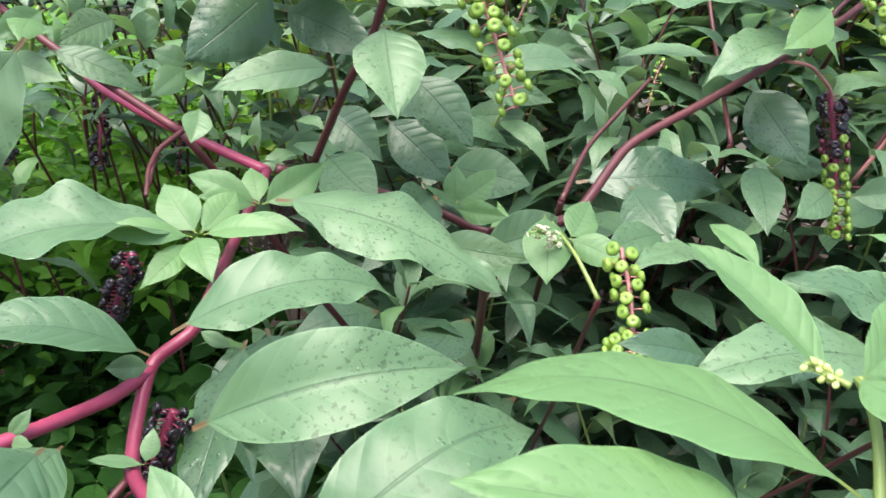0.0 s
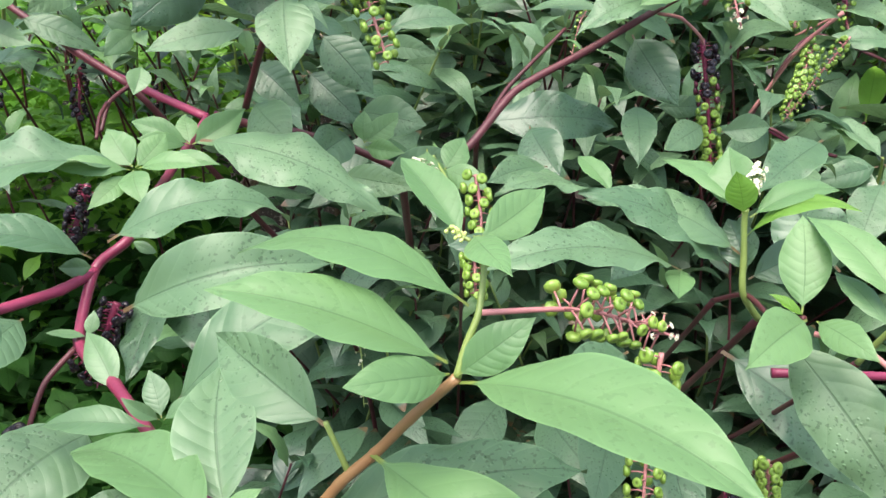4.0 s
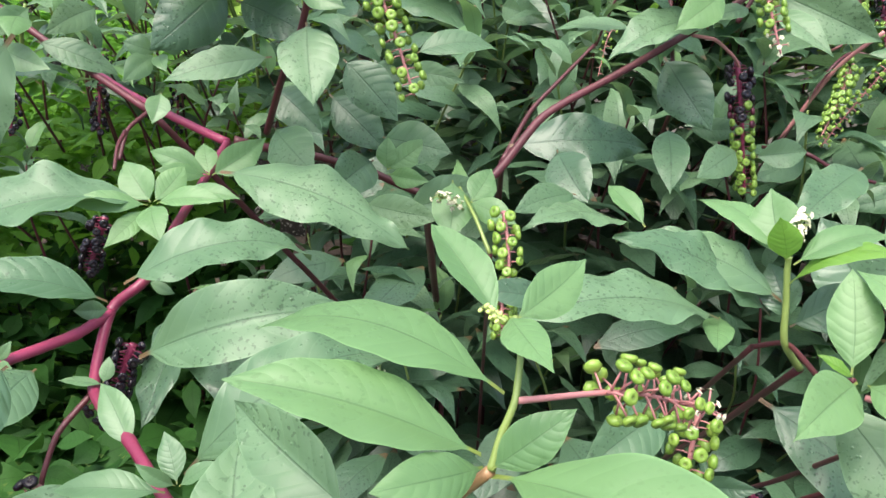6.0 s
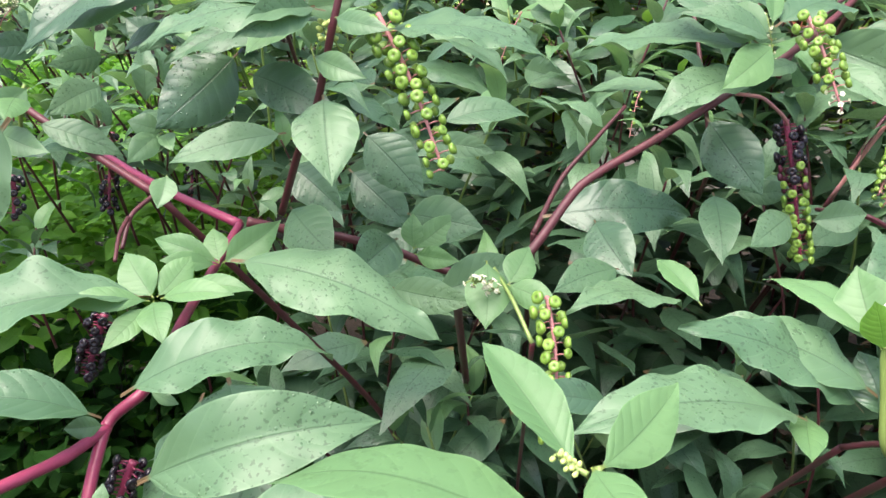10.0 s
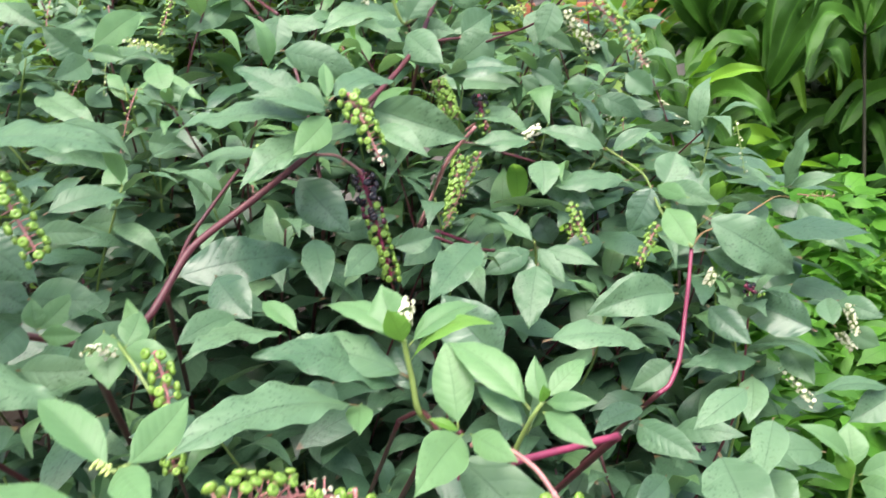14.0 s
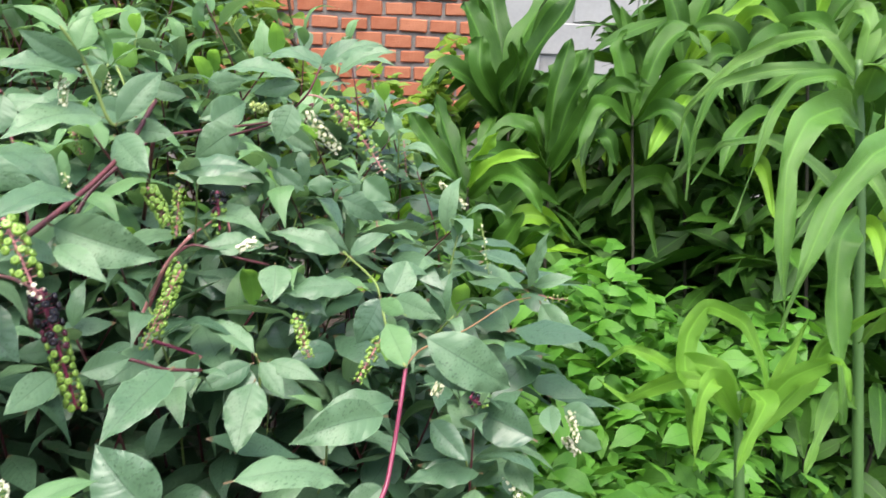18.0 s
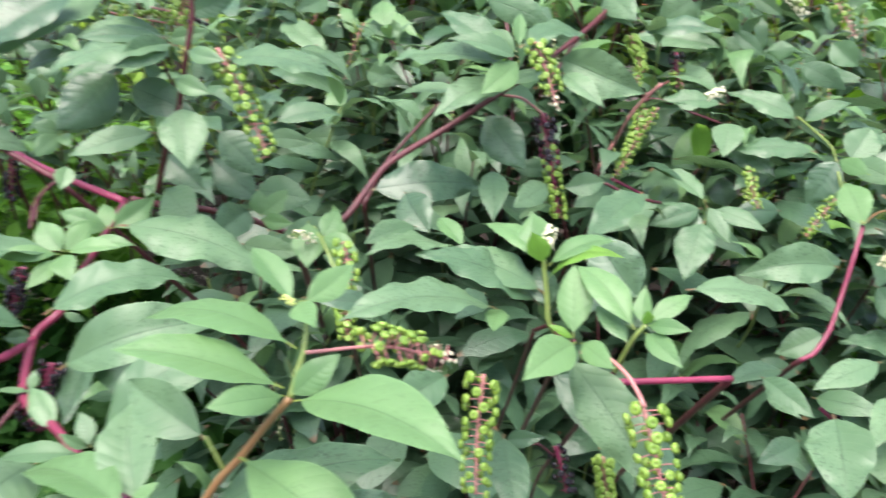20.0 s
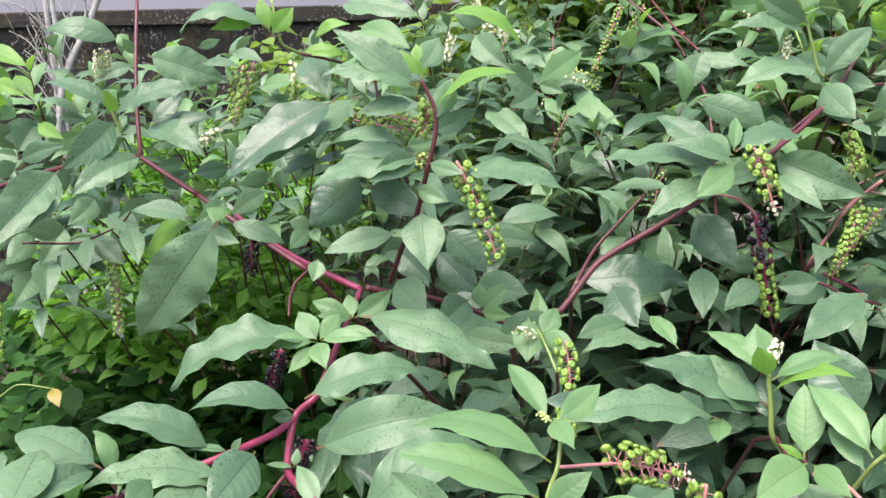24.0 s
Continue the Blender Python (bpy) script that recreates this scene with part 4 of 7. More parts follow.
leaf(plant, (0.632, 0.855, 1.217), (0.651, 0.803, 1.178), 0.026, 39, 0.06)
leaf(plant, (0.631, 0.856, 1.221), (0.574, 0.935, 1.250), 0.038, -8, 0.08)
leaf(plant, (0.617, 0.815, 1.208), (0.572, 0.741, 1.147), 0.052, -11, 0.05)
leaf(plant, (0.639, 0.851, 1.213), (0.699, 0.797, 1.198), 0.030, 38, 0.08)
stem(plant, 0.0020, 0.0016, "young", (0.640, 0.880, 1.152), (0.638, 0.870, 1.198), (0.630, 0.858, 1.224))
leaf(plant, (0.737, 0.667, 1.198), (0.613, 0.665, 1.188), 0.050, -56, 0.18)
leaf(plant, (0.804, 0.723, 1.275), (0.928, 0.691, 1.191), 0.066, 66, 0.14)
leaf(plant, (0.812, 0.735, 1.226), (0.918, 0.713, 1.188), 0.036, 70, 0.10, "dark")
leaf(plant, (0.778, 0.771, 1.279), (0.774, 0.695, 1.243), 0.041, 32, 0.05, "young")
stem(plant, 0.0030, 0.0024, "magenta", (0.681, 0.613, 1.099), (0.698, 0.616, 1.107), (0.721, 0.633, 1.129), (0.744, 0.661, 1.169), (0.759, 0.679, 1.206), (0.776, 0.702, 1.241))
stem(plant, 0.0020, 0.0014, "young", (0.773, 0.697, 1.245), (0.778, 0.753, 1.255), (0.797, 0.816, 1.268), (0.813, 0.884, 1.297), (0.796, 0.966, 1.324))
stem(plant, 0.0014, 0.0010, "rosy", (0.773, 0.697, 1.245), (0.812, 0.730, 1.250), (0.923, 0.806, 1.236), (1.047, 0.885, 1.238), (1.154, 0.976, 1.207))
leaf(plant, (0.815, 0.835, 1.290), (0.852, 0.863, 1.331), 0.048, 25, 0.04)
leaf(plant, (0.830, 0.891, 1.315), (0.902, 0.888, 1.297), 0.027, 29, 0.10)
leaf(plant, (0.818, 0.834, 1.289), (0.855, 0.757, 1.276), 0.035, 62, 0.10)
leaf(plant, (0.802, 0.961, 1.316), (0.871, 0.960, 1.347), 0.028, 40, 0.12)
leaf(plant, (0.797, 0.964, 1.320), (0.699, 1.017, 1.351), 0.042, -40, 0.10)
leaf(plant, (0.804, 0.907, 1.284), (0.688, 0.946, 1.275), 0.045, -29, 0.10)
leaf(plant, (0.693, 0.976, 1.314), (0.671, 0.919, 1.272), 0.046, 1, 0.05)
leaf(plant, (0.690, 0.994, 1.336), (0.577, 1.008, 1.321), 0.043, -32, 0.12)
leaf(plant, (0.803, 0.841, 1.291), (0.767, 0.841, 1.224), 0.046, -54, 0.07, "dark")
raceme(plant, (0.626, 0.833, 1.385), (0.601, 0.827, 1.378), 28, 0.0027, "flower", "flower", 0.02, 0.00)
leaf(plant, (1.179, 0.984, 1.196), (1.203, 0.877, 1.129), 0.050, 53, 0.12)
leaf(plant, (1.163, 0.995, 1.210), (1.023, 1.068, 1.247), 0.060, -10, 0.10)
leaf(plant, (1.161, 0.997, 1.213), (1.182, 0.971, 1.326), 0.043, 45, 0.08)
leaf(plant, (1.168, 0.995, 1.219), (1.226, 0.952, 1.243), 0.028, 46, 0.10)
raceme(plant, (1.167, 0.971, 1.212), (1.165, 0.885, 1.228), 13, 0.0030, "green", "flower", 0.30, 0.00, 0.8)
leaf(plant, (1.072, 0.762, 1.107), (1.100, 0.701, 1.097), 0.034, 60, 0.08)
leaf(plant, (0.990, 0.705, 1.092), (0.925, 0.797, 1.116), 0.063, -59, 0.06, "dark")
leaf(plant, (1.012, 0.697, 1.099), (1.046, 0.754, 1.117), 0.032, -16, 0.07)
raceme(plant, (1.064, 0.733, 1.113), (1.072, 0.718, 1.070), 30, 0.0030, "flower", "flower", 0.02, 0.00)
raceme(plant, (0.906, 0.759, 1.154), (0.925, 0.746, 1.139), 12, 0.0034, "black", "green", 0.02, 0.00)
leaf(plant, (0.332, 1.443, 1.569), (0.240, 1.502, 1.507), 0.061, -104, 0.10)
leaf(plant, (0.365, 1.351, 1.532), (0.343, 1.320, 1.464), 0.053, -34, 0.05)
leaf(plant, (0.327, 1.125, 1.463), (0.418, 0.941, 1.435), 0.077, 10, 0.14)
leaf(plant, (0.487, 0.949, 1.504), (0.510, 0.883, 1.460), 0.043, 40, 0.06)
leaf(plant, (0.575, 1.094, 1.433), (0.692, 1.042, 1.439), 0.048, 32, 0.10, "dark")
leaf(plant, (0.774, 1.163, 1.530), (0.742, 1.117, 1.470), 0.049, -16, 0.05)
leaf(plant, (0.950, 1.407, 1.560), (1.068, 1.367, 1.615), 0.050, 33, 0.14)
leaf(plant, (0.954, 1.405, 1.562), (0.824, 1.474, 1.600), 0.056, -24, 0.14)
leaf(plant, (0.761, 1.230, 1.414), (0.826, 1.189, 1.371), 0.037, 75, 0.08)
leaf(plant, (0.895, 1.394, 1.410), (0.859, 1.421, 1.455), 0.045, -73, 0.07)
leaf(plant, (0.866, 1.057, 1.367), (0.911, 1.016, 1.374), 0.023, 42, 0.07)
leaf(plant, (0.852, 1.122, 1.375), (0.920, 1.032, 1.366), 0.042, 62, 0.08)
raceme(plant, (1.403, 1.802, 1.267), (1.473, 1.754, 1.202), 25, 0.0035, "flower", "flower", 0.02, 0.00)
raceme(plant, (0.548, 0.925, 1.342), (0.505, 0.859, 1.271), 57, 0.0047, "green", "green", 0.02, 0.00, 0.8)
raceme(plant, (0.264, 1.532, 1.619), (0.200, 1.529, 1.494), 52, 0.0042, "green", "green", 0.02, 0.00, 0.8)
raceme(plant, (0.592, 1.135, 1.404), (0.572, 1.072, 1.341), 44, 0.0042, "green", "green", 0.02, 0.00, 0.8)
raceme(plant, (0.643, 1.111, 1.399), (0.631, 1.048, 1.352), 30, 0.0042, "black", "green", 0.02, 0.00)
raceme(plant, (0.731, 0.979, 1.260), (0.718, 0.911, 1.190), 44, 0.0042, "green", "green", 0.02, 0.00, 0.8)
raceme(plant, (0.780, 0.786, 1.250), (0.736, 0.762, 1.205), 34, 0.0036, "green", "green", 0.02, 0.00, 0.8)
raceme(plant, (0.684, 0.855, 1.272), (0.690, 0.816, 1.225), 34, 0.0036, "green", "green", 0.02, 0.00, 0.8)
raceme(plant, (0.466, 1.525, 1.602), (0.490, 1.504, 1.561), 25, 0.0030, "flower", "flower", 0.02, 0.00)
raceme(plant, (0.529, 1.487, 1.565), (0.538, 1.414, 1.514), 30, 0.0030, "flower", "flower", 0.02, 0.00)
raceme(plant, (0.456, 1.272, 1.477), (0.465, 1.259, 1.441), 21, 0.0032, "green", "green", 0.02, 0.00, 0.8)
leaf(plant, (0.485, 1.522, 1.623), (0.393, 1.577, 1.672), 0.044, -23, 0.10, "young")
leaf(plant, (0.492, 1.519, 1.622), (0.581, 1.491, 1.672), 0.039, 29, 0.16, "lime")
leaf(plant, (0.511, 1.509, 1.617), (0.437, 1.542, 1.613), 0.038, -89, 0.07, "young")
leaf(plant, (0.515, 1.506, 1.612), (0.588, 1.476, 1.626), 0.036, 91, 0.07, "young")
leaf(plant, (0.549, 1.481, 1.575), (0.586, 1.473, 1.610), 0.052, 90, 0.07, "lime")
leaf(plant, (0.557, 1.474, 1.565), (0.497, 1.517, 1.627), 0.036, -25, 0.07)
stem(plant, 0.0024, 0.0016, "young", (0.563, 1.333, 1.466), (0.561, 1.404, 1.518), (0.549, 1.481, 1.575), (0.500, 1.539, 1.627))
stem(plant, 0.0028, 0.0024, "dark", (0.361, 1.353, 1.532), (0.325, 1.469, 1.570), (0.278, 1.619, 1.632), (0.214, 1.777, 1.696))
stem(plant, 0.0030, 0.0026, "dark", (0.416, 0.961, 1.378), (0.450, 0.992, 1.427), (0.508, 1.043, 1.466), (0.554, 1.117, 1.485))
stem(plant, 0.0024, 0.0020, "dark", (0.554, 1.117, 1.485), (0.644, 1.189, 1.486), (0.789, 1.293, 1.489), (0.922, 1.409, 1.519))
stem(plant, 0.0016, 0.0014, "young", (0.922, 1.409, 1.519), (0.954, 1.408, 1.573), (0.962, 1.438, 1.616))
stem(plant, 0.0020, 0.0018, "pink", (0.608, 1.163, 1.318), (0.662, 1.147, 1.353), (0.656, 1.088, 1.330))
stem(plant, 0.0022, 0.0020, "dark", (0.494, 0.965, 1.222), (0.540, 0.970, 1.326), (0.584, 1.010, 1.342), (0.641, 0.980, 1.325), (0.687, 0.989, 1.308))
stem(plant, 0.0024, 0.0022, "magenta", (0.511, 0.937, 1.233), (0.562, 0.930, 1.209), (0.595, 0.910, 1.190))
leaf(plant, (0.495, 0.982, 1.514), (0.554, 0.953, 1.506), 0.032, 80, 0.07)
leaf(plant, (0.520, 1.029, 1.522), (0.474, 1.109, 1.532), 0.038, -73, 0.07)
leaf(plant, (0.667, 1.413, 1.522), (0.583, 1.457, 1.544), 0.036, -77, 0.07)
leaf(plant, (0.693, 1.406, 1.542), (0.766, 1.377, 1.556), 0.042, 87, 0.07)
leaf(plant, (0.753, 1.374, 1.520), (0.668, 1.347, 1.487), 0.045, -70, 0.07)
leaf(plant, (0.672, 1.288, 1.483), (0.746, 1.320, 1.520), 0.056, 64, 0.06)
leaf(plant, (0.700, 1.001, 1.293), (0.749, 0.910, 1.245), 0.049, 53, 0.07, "dark")
leaf(plant, (0.649, 1.067, 1.237), (0.605, 1.096, 1.272), 0.038, -65, 0.07, "dark")
leaf(plant, (0.710, 0.968, 1.178), (0.693, 0.988, 1.228), 0.042, -55, 0.07, "dark")
leaf(plant, (0.759, 0.894, 1.197), (0.688, 0.892, 1.195), 0.040, -63, 0.07, "dark")
leaf(plant, (0.791, 0.735, 1.297), (0.782, 0.797, 1.301), 0.024, -56, 0.07, "young")
plant = northwest_shrub
stem(plant, 0.0036, 0.0030, "wine", (-0.330, 0.660, 1.400), (-0.405, 0.678, 1.438), (-0.420, 0.688, 1.443))
stem(plant, 0.0034, 0.0032, "wine", (-0.167, 0.603, 1.323), (-0.263, 0.640, 1.364), (-0.330, 0.660, 1.400))
stem(plant, 0.0036, 0.0026, "wine", (-0.420, 0.688, 1.443), (-0.459, 0.660, 1.446), (-0.484, 0.601, 1.443), (-0.516, 0.539, 1.434), (-0.529, 0.481, 1.428))
stem(plant, 0.0030, 0.0024, "wine", (-0.420, 0.688, 1.443), (-0.438, 0.722, 1.497), (-0.459, 0.772, 1.568), (-0.477, 0.824, 1.643))
leaf(plant, (-0.467, 0.584, 1.446), (-0.487, 0.474, 1.379), 0.056, -55, 0.08)
leaf(plant, (-0.267, 0.582, 1.387), (-0.371, 0.551, 1.246), 0.076, -89, 0.05)
stem(plant, 0.0022, 0.0016, "young", (-0.203, 0.726, 1.572), (-0.217, 0.706, 1.584), (-0.221, 0.701, 1.604), (-0.229, 0.710, 1.638))
stem(plant, 0.0018, 0.0014, "young", (-0.423, 0.656, 1.480), (-0.430, 0.652, 1.506), (-0.437, 0.657, 1.526))
stem(plant, 0.0020, 0.0018, "dark", (-0.203, 0.726, 1.572), (-0.160, 0.752, 1.559), (-0.116, 0.755, 1.541), (-0.107, 0.742, 1.495))
raceme(plant, (-0.268, 0.732, 1.561), (-0.294, 0.703, 1.485), 57, 0.0042, "green", "green", 0.02, 0.00, 0.8)
raceme(plant, (-0.236, 0.790, 1.557), (-0.234, 0.774, 1.506), 30, 0.0030, "flower", "green", 0.02, 0.00)
raceme(plant, (-0.414, 1.013, 1.284), (-0.414, 0.975, 1.182), 50, 0.0046, "black", "black", 0.02, 0.00)
raceme(plant, (-0.410, 1.247, 1.193), (-0.407, 1.219, 1.112), 36, 0.0046, "black", "black", 0.02, 0.00)
raceme(plant, (-0.505, 0.719, 1.318), (-0.458, 0.640, 1.207), 72, 0.0040, "green", "green", 0.02, 0.00, 0.8)
raceme(plant, (-0.407, 0.779, 1.286), (-0.404, 0.762, 1.240), 26, 0.0042, "black", "black", 0.02, 0.00)
raceme(plant, (-0.545, 0.683, 1.402), (-0.555, 0.670, 1.365), 31, 0.0030, "green", "green", 0.02, 0.00, 0.8)
leaf(plant, (-0.283, 0.626, 1.398), (-0.271, 0.581, 1.384), 0.026, -21, 0.07, "young")
leaf(plant, (-0.276, 0.628, 1.403), (-0.295, 0.587, 1.383), 0.023, -59, 0.07)
leaf(plant, (-0.272, 0.620, 1.375), (-0.206, 0.634, 1.346), 0.027, 50, 0.08)
leaf(plant, (-0.425, 0.680, 1.318), (-0.317, 0.612, 1.376), 0.052, 53, 0.07, "lime")
leaf(plant, (-0.317, 0.614, 1.382), (-0.393, 0.602, 1.391), 0.029, -40, 0.07)
leaf(plant, (-0.424, 0.640, 1.361), (-0.380, 0.585, 1.327), 0.029, -1, 0.07)
leaf(plant, (-0.508, 0.669, 1.335), (-0.472, 0.613, 1.303), 0.027, 30, 0.07)
leaf(plant, (-0.557, 0.653, 1.310), (-0.523, 0.593, 1.268), 0.035, -11, 0.07)
leaf(plant, (-0.575, 0.648, 1.307), (-0.598, 0.587, 1.295), 0.030, -67, 0.07)
leaf(plant, (-0.299, 0.613, 1.369), (-0.249, 0.598, 1.356), 0.024, 60, 0.07)
leaf(plant, (-0.500, 0.625, 1.359), (-0.530, 0.572, 1.377), 0.029, -83, 0.07)
stem(plant, 0.0016, 0.0012, "dark", (-0.557, 0.609, 1.343), (-0.516, 0.666, 1.328), (-0.452, 0.665, 1.354), (-0.417, 0.648, 1.382))
stem(plant, 0.0020, 0.0016, "young", (-0.294, 0.632, 1.356), (-0.283, 0.623, 1.392), (-0.280, 0.628, 1.405))
plant = maize_shrub
stem(plant, 0.0090, 0.0060, "cane", (1.471, 0.489, 0.783), (1.488, 0.544, 1.030), (1.504, 0.594, 1.252), (1.517, 0.627, 1.405), (1.525, 0.659, 1.541), (1.530, 0.681, 1.635))
ribbon(plant, 0.020, "maize", (1.521, 0.664, 1.550), (1.470, 0.673, 1.609), (1.386, 0.672, 1.601), (1.317, 0.652, 1.555), (1.274, 0.635, 1.487), (1.225, 0.619, 1.410))
ribbon(plant, 0.044, "maize", (1.524, 0.657, 1.533), (1.455, 0.646, 1.565), (1.361, 0.625, 1.549), (1.298, 0.599, 1.491), (1.260, 0.559, 1.393), (1.238, 0.519, 1.284))
ribbon(plant, 0.044, "maize", (1.483, 0.616, 1.513), (1.460, 0.540, 1.532), (1.362, 0.521, 1.515), (1.276, 0.508, 1.456), (1.224, 0.494, 1.384), (1.181, 0.486, 1.304))
ribbon(plant, 0.046, "maize", (1.530, 0.665, 1.575), (1.527, 0.645, 1.628), (1.489, 0.588, 1.598), (1.445, 0.538, 1.493), (1.402, 0.500, 1.346))
ribbon(plant, 0.042, "maize", (1.513, 0.629, 1.405), (1.442, 0.603, 1.373), (1.414, 0.577, 1.305), (1.394, 0.541, 1.216), (1.375, 0.506, 1.131))
ribbon(plant, 0.022, "maize", (1.527, 0.676, 1.609), (1.496, 0.721, 1.668), (1.468, 0.782, 1.657), (1.417, 0.825, 1.619), (1.361, 0.860, 1.543), (1.338, 0.852, 1.460))
ribbon(plant, 0.022, "maize", (1.526, 0.672, 1.592), (1.494, 0.733, 1.619), (1.448, 0.781, 1.612), (1.390, 0.831, 1.582), (1.357, 0.837, 1.490), (1.343, 0.821, 1.399))
ribbon(plant, 0.029, "maize", (1.533, 0.677, 1.627), (1.549, 0.684, 1.687), (1.564, 0.717, 1.713), (1.555, 0.735, 1.669), (1.542, 0.744, 1.587))
ribbon(plant, 0.037, "maize", (1.539, 0.676, 1.635), (1.580, 0.666, 1.688), (1.573, 0.604, 1.663), (1.545, 0.544, 1.601))
ribbon(plant, 0.023, "maize", (1.549, 0.670, 1.413), (1.542, 0.747, 1.466), (1.529, 0.822, 1.495), (1.452, 0.863, 1.483), (1.418, 0.887, 1.411))
ribbon(plant, 0.023, "maize", (1.477, 0.566, 1.220), (1.448, 0.517, 1.285), (1.444, 0.472, 1.332))
ribbon(plant, 0.026, "maize", (1.492, 0.565, 1.115), (1.419, 0.557, 1.152), (1.348, 0.525, 1.102), (1.288, 0.493, 1.072))
stem(plant, 0.0080, 0.0060, "cane", (1.764, 0.570, 0.613), (1.771, 0.645, 0.909), (1.781, 0.710, 1.174), (1.812, 0.773, 1.481))
ribbon(plant, 0.052, "maize", (1.810, 0.769, 1.461), (1.853, 0.764, 1.533), (1.841, 0.692, 1.460), (1.784, 0.624, 1.304))
ribbon(plant, 0.040, "maize", (1.801, 0.747, 1.358), (1.808, 0.819, 1.421), (1.776, 0.891, 1.400), (1.721, 0.902, 1.322))
plant = youngmaize_shrub
stem(plant, 0.0090, 0.0050, "cane", (1.292, 0.571, 0.840), (1.303, 0.609, 1.007), (1.308, 0.630, 1.098), (1.311, 0.640, 1.139))
ribbon(plant, 0.025, "maizey", (1.314, 0.630, 1.106), (1.260, 0.697, 1.154), (1.280, 0.723, 1.206), (1.310, 0.717, 1.250), (1.311, 0.645, 1.246), (1.299, 0.591, 1.197), (1.284, 0.562, 1.143))
ribbon(plant, 0.022, "maizey", (1.322, 0.623, 1.098), (1.355, 0.615, 1.141), (1.382, 0.613, 1.192), (1.428, 0.625, 1.246))
ribbon(plant, 0.027, "maizey", (1.315, 0.629, 1.106), (1.278, 0.594, 1.165), (1.250, 0.542, 1.172), (1.202, 0.524, 1.137), (1.170, 0.509, 1.096))
ribbon(plant, 0.023, "maizey", (1.309, 0.637, 1.123), (1.291, 0.659, 1.168), (1.269, 0.707, 1.167), (1.266, 0.738, 1.142), (1.300, 0.727, 1.086), (1.300, 0.705, 1.006))
ribbon(plant, 0.019, "maizey", (1.304, 0.646, 1.147), (1.252, 0.699, 1.145), (1.232, 0.749, 1.110), (1.213, 0.777, 1.087), (1.188, 0.821, 1.109))
ribbon(plant, 0.015, "maizey", (1.252, 0.700, 1.150), (1.258, 0.769, 1.155), (1.233, 0.809, 1.159), (1.202, 0.839, 1.119))
ribbon(plant, 0.024, "maizey", (1.310, 0.627, 1.090), (1.230, 0.615, 1.183), (1.188, 0.599, 1.164), (1.159, 0.571, 1.083))
ribbon(plant, 0.021, "maizey", (1.305, 0.609, 1.099), (1.346, 0.582, 1.175), (1.372, 0.541, 1.212), (1.348, 0.499, 1.224), (1.333, 0.474, 1.188))
ribbon(plant, 0.020, "maizey", (1.303, 0.603, 1.075), (1.384, 0.581, 1.167), (1.410, 0.580, 1.217), (1.419, 0.531, 1.276), (1.423, 0.480, 1.316))
plant = cordyline_shrub
stem(plant, 0.0070, 0.0050, "bark", (1.956, 2.301, 0.410), (2.031, 2.416, 1.003), (2.076, 2.493, 1.394))
ribbon(plant, 0.090, "strap", (2.128, 2.579, 1.352), (2.139, 2.692, 1.626), (2.138, 2.779, 1.839), (2.126, 2.803, 1.919))
ribbon(plant, 0.100, "strap", (2.070, 2.489, 1.362), (2.089, 2.604, 1.614), (2.104, 2.706, 1.809), (2.096, 2.728, 1.874))
ribbon(plant, 0.088, "strap", (2.125, 2.575, 1.353), (2.081, 2.639, 1.603), (2.041, 2.701, 1.786), (2.039, 2.708, 1.841))
ribbon(plant, 0.098, "strap", (2.070, 2.489, 1.362), (2.022, 2.577, 1.592), (1.971, 2.651, 1.759), (1.956, 2.671, 1.800))
ribbon(plant, 0.083, "strap", (2.123, 2.563, 1.354), (2.175, 2.582, 1.639), (2.334, 2.638, 1.821), (2.434, 2.673, 1.918))
ribbon(plant, 0.092, "strap", (2.073, 2.487, 1.362), (2.129, 2.528, 1.638), (2.259, 2.559, 1.813), (2.345, 2.592, 1.904))
ribbon(plant, 0.078, "strap", (2.136, 2.574, 1.352), (2.147, 2.520, 1.579), (2.243, 2.477, 1.777), (2.289, 2.485, 1.868))
ribbon(plant, 0.087, "strap", (2.077, 2.485, 1.362), (2.123, 2.456, 1.577), (2.220, 2.391, 1.766), (2.273, 2.383, 1.849))
ribbon(plant, 0.073, "strap", (2.124, 2.577, 1.352), (1.970, 2.576, 1.509), (1.858, 2.561, 1.553), (1.788, 2.544, 1.494))
ribbon(plant, 0.082, "strap", (2.068, 2.490, 1.362), (1.907, 2.504, 1.510), (1.795, 2.519, 1.550), (1.704, 2.497, 1.490))
ribbon(plant, 0.073, "strap", (2.111, 2.571, 1.375), (2.061, 2.524, 1.472), (2.076, 2.415, 1.588), (2.058, 2.409, 1.674))
ribbon(plant, 0.081, "strap", (2.064, 2.498, 1.383), (1.994, 2.443, 1.472), (2.002, 2.349, 1.579), (1.963, 2.333, 1.657))
ribbon(plant, 0.068, "strap", (2.109, 2.549, 1.355), (1.956, 2.532, 1.523), (1.929, 2.540, 1.619), (1.938, 2.571, 1.652))
ribbon(plant, 0.075, "strap", (2.070, 2.489, 1.362), (1.919, 2.444, 1.534), (1.919, 2.471, 1.634), (1.928, 2.476, 1.674))
stem(plant, 0.0060, 0.0050, "bark", (1.900, 1.855, 0.392), (1.923, 1.988, 0.943), (1.964, 2.053, 1.275))
ribbon(plant, 0.061, "strap", (2.012, 2.123, 1.243), (2.061, 2.159, 1.442), (2.139, 2.179, 1.585), (2.176, 2.168, 1.644))
ribbon(plant, 0.068, "strap", (1.959, 2.051, 1.256), (1.985, 2.090, 1.459), (2.043, 2.119, 1.607), (2.065, 2.124, 1.672))
